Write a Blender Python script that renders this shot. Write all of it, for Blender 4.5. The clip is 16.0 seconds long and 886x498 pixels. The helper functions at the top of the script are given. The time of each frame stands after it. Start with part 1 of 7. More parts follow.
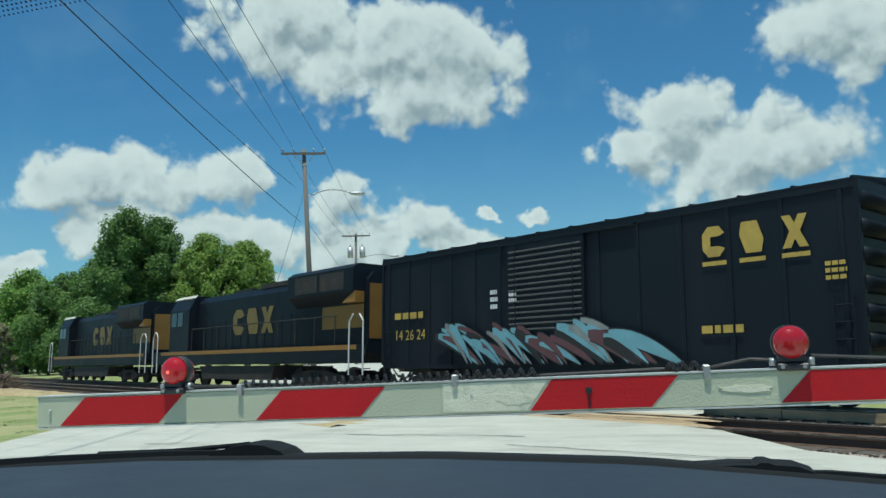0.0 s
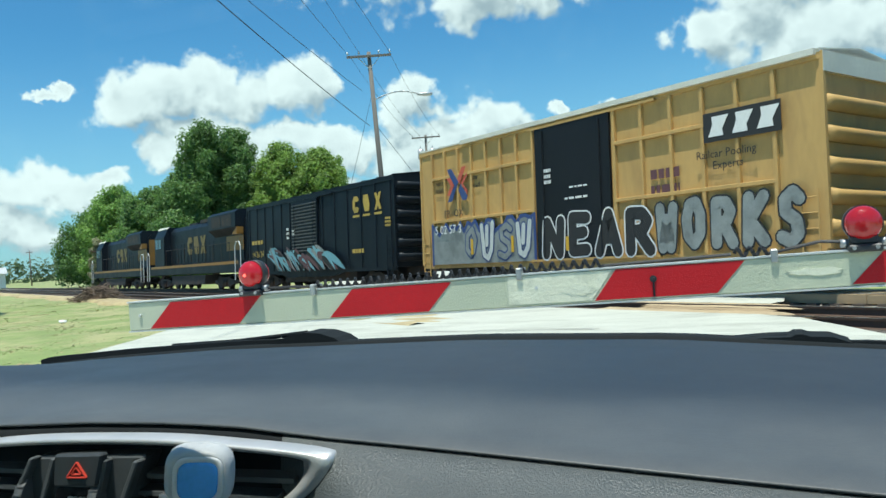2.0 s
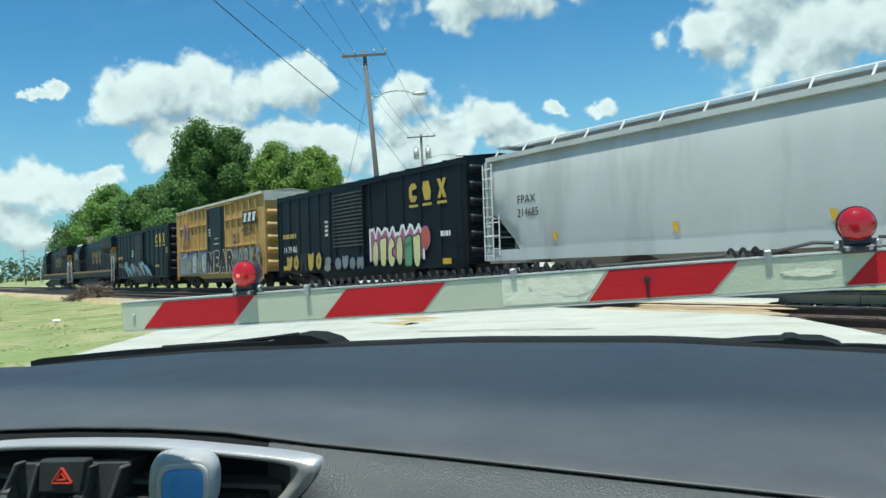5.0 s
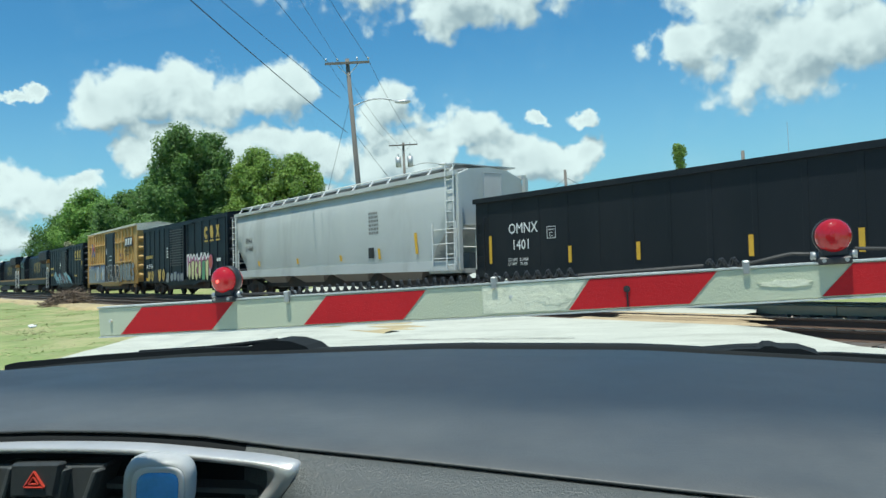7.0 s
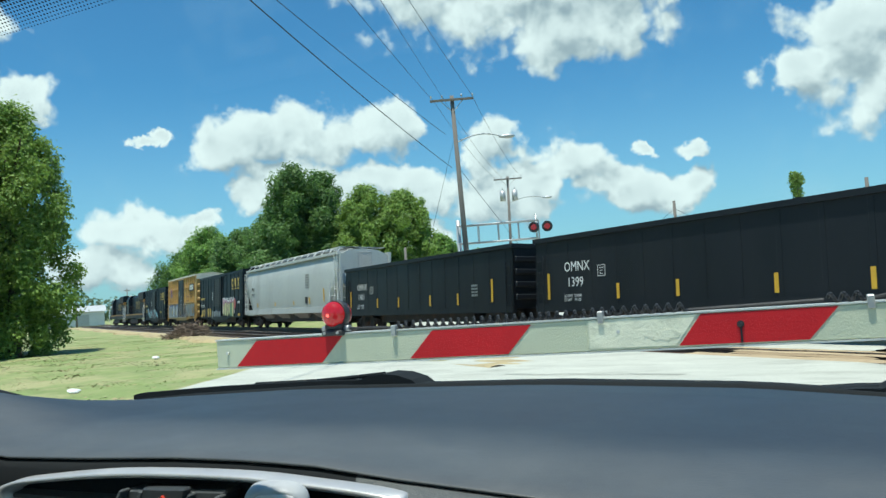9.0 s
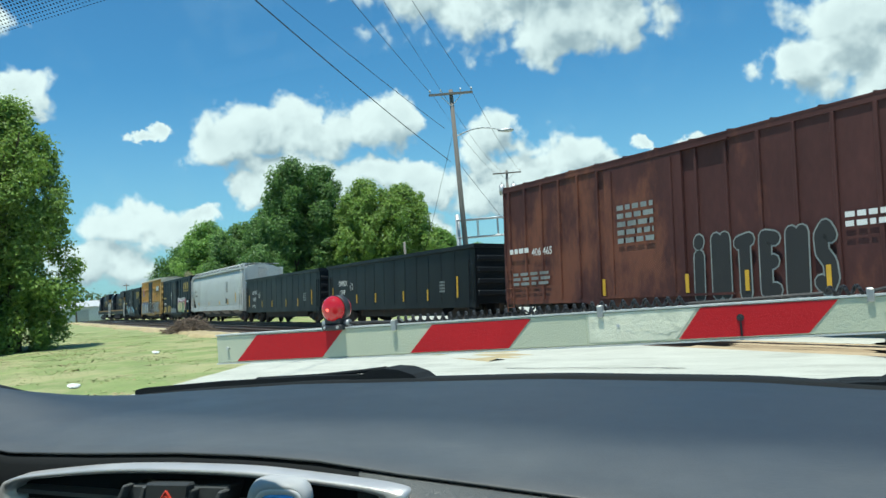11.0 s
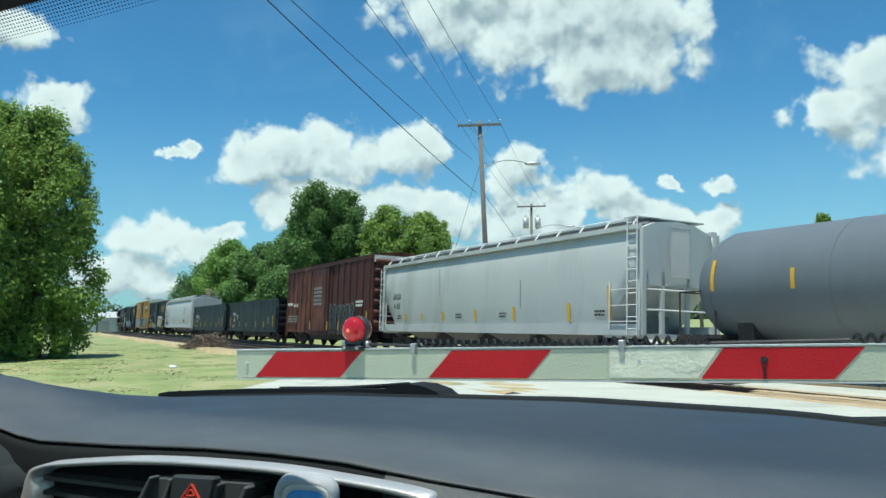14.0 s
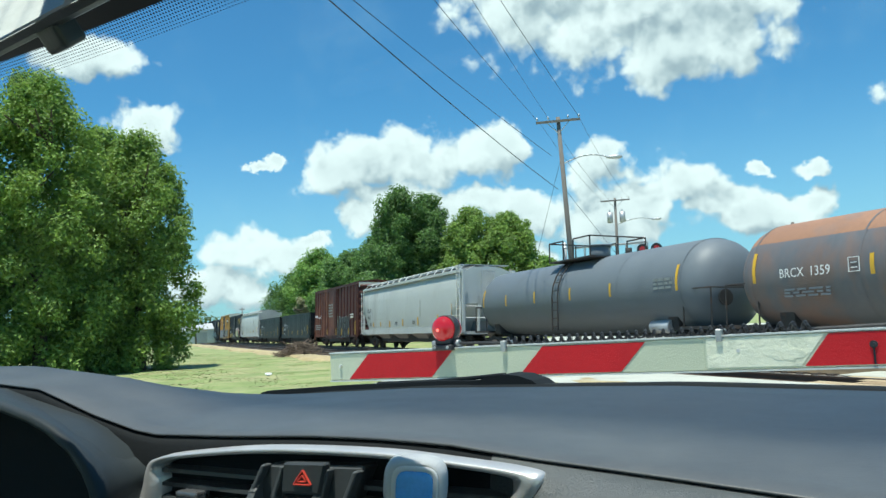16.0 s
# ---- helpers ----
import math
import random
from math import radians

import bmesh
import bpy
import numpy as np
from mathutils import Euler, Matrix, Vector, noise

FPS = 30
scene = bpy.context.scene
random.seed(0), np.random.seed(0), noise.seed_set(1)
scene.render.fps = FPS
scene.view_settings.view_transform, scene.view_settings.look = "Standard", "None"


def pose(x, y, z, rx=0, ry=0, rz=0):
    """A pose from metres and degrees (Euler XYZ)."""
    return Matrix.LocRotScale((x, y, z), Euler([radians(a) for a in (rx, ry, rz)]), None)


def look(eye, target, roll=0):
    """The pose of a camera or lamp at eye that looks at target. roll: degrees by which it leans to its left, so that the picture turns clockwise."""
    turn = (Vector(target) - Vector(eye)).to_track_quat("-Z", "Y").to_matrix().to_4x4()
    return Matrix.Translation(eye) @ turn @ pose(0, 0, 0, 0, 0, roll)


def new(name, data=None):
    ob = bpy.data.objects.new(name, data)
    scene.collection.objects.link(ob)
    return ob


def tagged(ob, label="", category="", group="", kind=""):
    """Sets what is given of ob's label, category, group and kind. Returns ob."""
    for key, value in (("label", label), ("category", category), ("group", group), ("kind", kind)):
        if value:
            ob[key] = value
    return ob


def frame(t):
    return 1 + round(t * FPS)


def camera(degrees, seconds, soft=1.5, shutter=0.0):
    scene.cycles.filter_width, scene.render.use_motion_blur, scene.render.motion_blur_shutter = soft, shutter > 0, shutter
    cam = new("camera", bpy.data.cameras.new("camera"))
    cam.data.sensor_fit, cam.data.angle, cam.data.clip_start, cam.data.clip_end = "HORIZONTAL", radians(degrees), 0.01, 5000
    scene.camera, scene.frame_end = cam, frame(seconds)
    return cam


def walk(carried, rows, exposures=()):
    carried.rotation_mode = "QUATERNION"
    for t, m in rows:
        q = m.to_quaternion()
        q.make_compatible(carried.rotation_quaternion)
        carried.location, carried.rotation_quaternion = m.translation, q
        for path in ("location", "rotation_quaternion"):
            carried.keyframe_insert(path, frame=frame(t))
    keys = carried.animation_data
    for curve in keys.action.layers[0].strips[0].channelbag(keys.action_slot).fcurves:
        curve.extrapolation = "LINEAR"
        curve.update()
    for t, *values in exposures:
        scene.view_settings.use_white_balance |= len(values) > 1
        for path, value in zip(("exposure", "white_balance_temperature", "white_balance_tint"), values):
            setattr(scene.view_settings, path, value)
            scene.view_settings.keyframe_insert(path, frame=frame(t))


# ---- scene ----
EXPO = 0.35
SKY_STRENGTH = 0.1
SKY_GAIN = (0.35, 0.79, 1.01)
cam = camera(57.7, 16.0, soft=1.5)
PATH = [
    (0.0, -0.040, 0.016, 1.268, 15.40, 6.62, 2.26),
    (0.5, -0.019, -0.011, 1.251, 18.23, 4.52, 1.24),
    (1.0, 0.002, -0.013, 1.255, 19.95, 2.36, 2.80),
    (1.5, 0.003, -0.002, 1.256, 21.14, 1.31, 4.14),
    (2.0, 0.001, 0.007, 1.254, 20.72, -0.22, 4.40),
    (2.5, 0.003, 0.004, 1.256, 20.61, -1.21, 4.96),
    (3.0, 0.005, 0.003, 1.257, 20.71, -1.37, 5.24),
    (3.5, 0.009, -0.002, 1.259, 21.16, -0.81, 5.30),
    (4.0, 0.007, 0.003, 1.259, 21.17, -0.46, 5.11),
    (6.5, 0.003, 0.014, 1.252, 19.13, -0.01, 3.36),
    (7.0, 0.004, 0.012, 1.254, 19.04, 0.23, 3.75),
    (7.5, 0.006, 0.010, 1.256, 19.73, 0.40, 4.24),
    (8.0, 0.013, -0.002, 1.259, 23.46, 1.80, 4.50),
    (8.5, 0.010, -0.001, 1.259, 26.44, 3.17, 4.14),
    (9.0, 0.010, 0.001, 1.256, 26.53, 3.14, 3.94),
    (11.5, 0.008, -0.001, 1.257, 26.48, 2.67, 4.08),
    (12.0, 0.007, 0.003, 1.254, 26.48, 3.53, 3.24),
    (12.5, 0.008, 0.007, 1.252, 26.13, 5.56, 1.84),
    (13.0, 0.012, -0.004, 1.253, 26.44, 6.24, 1.52),
    (13.5, 0.002, -0.000, 1.246, 27.00, 5.65, 1.28),
    (14.0, 0.001, -0.009, 1.243, 27.81, 4.89, 0.96),
    (14.5, -0.012, -0.007, 1.225, 29.82, 4.31, 0.27),
    (15.0, -0.019, -0.001, 1.209, 32.48, 4.11, 0.77),
    (15.5, -0.017, -0.014, 1.229, 33.96, 4.73, 2.63),
    (16.0, -0.007, -0.012, 1.231, 33.97, 5.18, 3.12),
]
walk(cam, [(t, pose(x, y, z, 90 + p, r, w)) for t, x, y, z, w, p, r in PATH], exposures=[(t, EXPO + d, 6500, 3) for t, d in ((0.0, -0.28), (0.5, -0.18), (1.2, 0.05), (2.6, 0.22), (3.6, 0.17), (6.3, 0.08), (11.3, 0.14), (14.0, 0.08), (15.0, 0.2), (16.0, 0.25))])

# ---- world, sun ----
SUN_TO = Vector((0.0, -0.20, 0.97)).normalized()
CLOUDS_HIGH = [(-19.5, 20.5, 10.5, 4.0), (-17.0, 17.6, 7.0, 2.6), (-26.0, 22.0, 6.5, 3.2), (-13.0, 20.2, 4.5, 3.2),
               (-38.0, 11.3, 5.0, 2.1), (-34.0, 11.2, 4.5, 2.1), (-41.5, 10.8, 3.0, 1.4), (-29.4, 12.0, 1.8, 1.9),
               (6.5, 11.8, 8.0, 3.3), (1.4, 15.0, 4.2, 2.3), (-1.6, 12.8, 2.6, 2.0), (13.5, 18.9, 6.3, 3.4),
               (-54.0, 14.0, 2.8, 1.6), (-46.3, 11.5, 0.9, 0.45), (-45.2, 12.0, 0.7, 0.5), (-57.5, 18.1, 4.0, 1.5)]
CLOUDS_LOW = [(-39.4, 7.8, 2.2, 1.4), (-34.0, 7.4, 4.0, 1.5), (-22.6, 10.4, 2.1, 1.9), (-17.2, 8.5, 3.4, 1.7), (-22.0, 6.6, 4.5, 2.0),
              (-26.5, 7.5, 3.0, 1.5), (-12.0, 5.9, 4.5, 1.6), (-11.6, 8.8, 0.9, 0.6), (-8.4, 8.7, 1.1, 0.7), (-9.0, 6.3, 2.4, 1.2),
              (-46.5, 5.3, 4.0, 1.4), (-49.5, 3.0, 3.6, 1.6), (-43.0, 6.0, 1.4, 0.7), (-30.0, 4.5, 6.0, 1.5), (-37.5, 9.0, 3.5, 1.4), (-31.0, 8.6, 3.0, 1.3), (-19.5, 7.6, 3.0, 1.8), (-14.5, 7.0, 3.0, 1.3)]


def node(tree, kind, x=None, **inputs):
    n = tree.nodes.new(kind)
    for key, value in (x or {}).items():
        setattr_safe(n, key, value)
    for key, value in inputs.items():
        put(tree, n, key, value)
    return n


def setattr_safe(n, key, value):
    if key == "op":
        n.operation = value
    elif key == "type":
        n.data_type = value
    elif key == "blend":
        n.blend_type = value
    elif key == "sky":
        n.sky_type = value
    elif key == "dims":
        n.noise_dimensions = value
    elif key == "clamp":
        n.use_clamp = value


def put(tree, n, key, value):
    slot = n.inputs[int(key[1:])] if key[0] == "i" and key[1:].isdigit() else n.inputs[key]
    if isinstance(value, bpy.types.NodeSocket):
        tree.links.new(value, slot)
    else:
        slot.default_value = value


def mth(tree, op, a, b=0.0, c=0.0, clamp=False):
    return node(tree, "ShaderNodeMath", {"op": op, "clamp": clamp}, i0=a, i1=b, i2=c).outputs[0]


def vmath(tree, op, a, b=(0, 0, 0)):
    n = node(tree, "ShaderNodeVectorMath", {"op": op}, i0=a, i1=b)
    return n.outputs["Value"] if op == "LENGTH" else n.outputs["Vector"]


def blend(tree, fac, a, b, how="MIX"):
    n = tree.nodes.new("ShaderNodeMix")
    n.data_type, n.blend_type = "RGBA", how
    for slot, value in ((n.inputs["Factor"], fac), (n.inputs[6], a), (n.inputs[7], b)):
        if isinstance(value, bpy.types.NodeSocket):
            tree.links.new(value, slot)
        else:
            slot.default_value = value if not isinstance(value, tuple) or len(value) == 4 else (*value, 1)
    return n.outputs[2]


def noise_of(tree, vec, scale, detail=4.0, rough=0.55, dims="3D"):
    return node(tree, "ShaderNodeTexNoise", {"dims": dims}, Vector=vec, Scale=scale, Detail=detail, Roughness=rough)


def ramp(tree, fac, a, b):
    """0 below a, 1 above b, smooth between."""
    n = tree.nodes.new("ShaderNodeMapRange")
    n.interpolation_type = "SMOOTHSTEP"
    tree.links.new(fac, n.inputs["Value"])
    n.inputs["From Min"].default_value, n.inputs["From Max"].default_value = a, b
    return n.outputs["Result"]


def make_world():
    world = bpy.data.worlds.new("sky")
    world.use_nodes = True
    scene.world = world
    tree = world.node_tree
    tree.nodes.clear()
    sky = node(tree, "ShaderNodeTexSky", {"sky": "NISHITA"})
    sky.sun_disc = False
    sky.sun_elevation = math.asin(SUN_TO.z)
    sky.sun_rotation = math.atan2(SUN_TO.x, SUN_TO.y)
    sky.air_density, sky.dust_density, sky.ozone_density = 1.0, 0.6, 1.6
    way = tree.nodes.new("ShaderNodeTexCoord").outputs["Generated"]
    split = node(tree, "ShaderNodeSeparateXYZ", None, Vector=way)
    az = mth(tree, "MULTIPLY", mth(tree, "ARCTAN2", split.outputs[0], split.outputs[1]), 57.29578)
    el = mth(tree, "MULTIPLY", mth(tree, "ARCSINE", split.outputs[2]), 57.29578)
    flat = node(tree, "ShaderNodeCombineXYZ", None, X=az, Y=el).outputs[0]
    big = noise_of(tree, way, 13.0, 5.0, 0.6)
    shift = vmath(tree, "MULTIPLY", vmath(tree, "SUBTRACT", big.outputs["Color"], (0.5, 0.5, 0.5)), (6.0, 4.2, 0))
    spot = vmath(tree, "ADD", flat, shift)

    def field(p, blobs):
        best = None
        for a, e, ra, re in blobs:
            d = vmath(tree, "LENGTH", vmath(tree, "MULTIPLY", vmath(tree, "SUBTRACT", p, (a, e, 0)), (1 / ra, 1 / re, 0)))
            best = d if best is None else mth(tree, "SMOOTH_MIN", best, d, 0.25)
        return mth(tree, "SUBTRACT", 1.0, best)

    def puffs(p):
        """Rounded heads of cumulus at three sizes."""
        total = None
        warp = noise_of(tree, p, 0.8, 3.0, 0.55).outputs["Color"]
        q = vmath(tree, "ADD", p, vmath(tree, "MULTIPLY", vmath(tree, "SUBTRACT", warp, (0.5, 0.5, 0.5)), (1.3, 1.1, 0)))
        for scale, weight in ((0.28, 0.62), (0.62, 0.30), (1.5, 0.13)):
            cell = tree.nodes.new("ShaderNodeTexVoronoi")
            cell.voronoi_dimensions, cell.feature = "2D", "SMOOTH_F1"
            put(tree, cell, "Vector", q)
            put(tree, cell, "Scale", scale)
            put(tree, cell, "Smoothness", 0.25)
            v = mth(tree, "MULTIPLY", mth(tree, "SUBTRACT", 0.42, cell.outputs["Distance"]), weight)
            total = v if total is None else mth(tree, "ADD", total, v)
        return total

    every = CLOUDS_HIGH + CLOUDS_LOW
    up = (-0.3, 0.9, 0)
    high, low_puff = puffs(vmath(tree, "ADD", flat, up)), puffs(flat)
    body = field(spot, every)
    above = field(vmath(tree, "ADD", spot, (-0.5, 1.5, 0)), every)
    wisp = mth(tree, "MULTIPLY", mth(tree, "SUBTRACT", noise_of(tree, way, 60.0, 6.0, 0.62).outputs["Fac"], 0.5), 0.28)
    dense = mth(tree, "ADD", mth(tree, "ADD", body, wisp), mth(tree, "MULTIPLY", low_puff, 1.15))
    cover = ramp(tree, dense, -0.13, 0.28)
    # relief: parts turned to the sun are white, the bases grey
    relief = mth(tree, "ADD", mth(tree, "MULTIPLY", mth(tree, "SUBTRACT", body, above), 0.75), mth(tree, "MULTIPLY", mth(tree, "SUBTRACT", low_puff, high), 1.7))
    thick = mth(tree, "MULTIPLY", ramp(tree, dense, 0.25, 1.0), 0.22)
    lit = mth(tree, "SUBTRACT", ramp(tree, relief, -0.85, 0.50), thick, clamp=True)
    soft = mth(tree, "MULTIPLY", mth(tree, "SUBTRACT", noise_of(tree, way, 24.0, 5.0, 0.6).outputs["Fac"], 0.5), 0.5)
    lit = mth(tree, "ADD", lit, soft, clamp=True)
    white = blend(tree, lit, (2.5, 3.35, 3.9), (6.2, 7.15, 7.4))
    thin = ramp(tree, noise_of(tree, way, 5.0, 6.0, 0.65).outputs["Fac"], 0.52, 0.85)
    low = mth(tree, "SUBTRACT", 1.0, ramp(tree, el, 0.0, 16.0))
    blue = blend(tree, 1.0, sky.outputs["Color"], (SKY_GAIN[0], SKY_GAIN[1], SKY_GAIN[2]), "MULTIPLY")
    veil = mth(tree, "MULTIPLY", mth(tree, "ADD", mth(tree, "MULTIPLY", low, 0.42), mth(tree, "MULTIPLY", thin, 0.22)), 1.0)
    base = blend(tree, veil, blue, (3.4, 5.3, 6.4))
    colour = blend(tree, cover, base, white)
    back = node(tree, "ShaderNodeBackground", None, Color=colour, Strength=SKY_STRENGTH)
    out = tree.nodes.new("ShaderNodeOutputWorld")
    tree.links.new(back.outputs[0], out.inputs[0])


make_world()
sun_data = bpy.data.lights.new("sun", "SUN")
sun_data.energy, sun_data.angle, sun_data.color = 4.2, radians(0.6), (1.0, 0.96, 0.9)
sun = new("sun", sun_data)
sun.matrix_world = look(tuple(SUN_TO * 50), (0, 0, 0))


# ---- materials ----
def surface(name, col, rough=0.6, metal=0.0, vary=0.25, scale=3.0, bump=0.1, second=None, amount=0.35, stretch=(1, 1, 1), bump_scale=None, island=0.0, spec=0.5, split=(0.5, 0.68)):
    """A painted or natural surface: two scales of tone, stains of a second colour, fine relief."""
    m = bpy.data.materials.new(name)
    m.use_nodes = True
    t = m.node_tree
    b = t.nodes["Principled BSDF"]
    where = node(t, "ShaderNodeMapping", None, Vector=t.nodes.new("ShaderNodeTexCoord").outputs["Object"], Scale=stretch).outputs[0]
    coarse = noise_of(t, where, scale, 5.0, 0.6)
    fine = noise_of(t, where, scale * 11, 4.0, 0.6)
    tone = mth(t, "ADD", mth(t, "MULTIPLY", mth(t, "SUBTRACT", coarse.outputs["Fac"], 0.5), vary * 2.4), mth(t, "MULTIPLY", mth(t, "SUBTRACT", fine.outputs["Fac"], 0.5), vary * 1.4))
    if island:
        g = t.nodes.new("ShaderNodeNewGeometry").outputs["Random Per Island"]
        tone = mth(t, "ADD", tone, mth(t, "MULTIPLY", mth(t, "SUBTRACT", g, 0.5), island))
    c = blend(t, 1.0, (*col, 1), node(t, "ShaderNodeCombineColor", None, Red=mth(t, "ADD", 1.0, tone), Green=mth(t, "ADD", 1.0, tone), Blue=mth(t, "ADD", 1.0, tone)).outputs[0], "MULTIPLY")
    if second:
        patch = noise_of(t, where, scale * 0.6, 8.0, 0.68)
        mask = mth(t, "MULTIPLY", ramp(t, patch.outputs["Fac"], split[0], split[1]), amount)
        c = blend(t, mask, c, (*second, 1))
    t.links.new(c, b.inputs["Base Color"])
    b.inputs["Metallic"].default_value = metal
    b.inputs["Specular IOR Level"].default_value = spec
    r = mth(t, "ADD", rough, mth(t, "MULTIPLY", mth(t, "SUBTRACT", coarse.outputs["Fac"], 0.5), 0.3), clamp=True)
    t.links.new(r, b.inputs["Roughness"])
    if bump:
        grain = noise_of(t, where, bump_scale or scale * 14, 4.0, 0.6)
        n = node(t, "ShaderNodeBump", None, Height=grain.outputs["Fac"], Strength=bump, Distance=0.01)
        t.links.new(n.outputs[0], b.inputs["Normal"])
    return m


def glowing(name, col, strength, rough=0.2):
    m = bpy.data.materials.new(name)
    m.use_nodes = True
    b = m.node_tree.nodes["Principled BSDF"]
    b.inputs["Base Color"].default_value = (*col, 1)
    b.inputs["Roughness"].default_value = rough
    b.inputs["Emission Color"].default_value = (*col, 1)
    b.inputs["Emission Strength"].default_value = strength
    return m


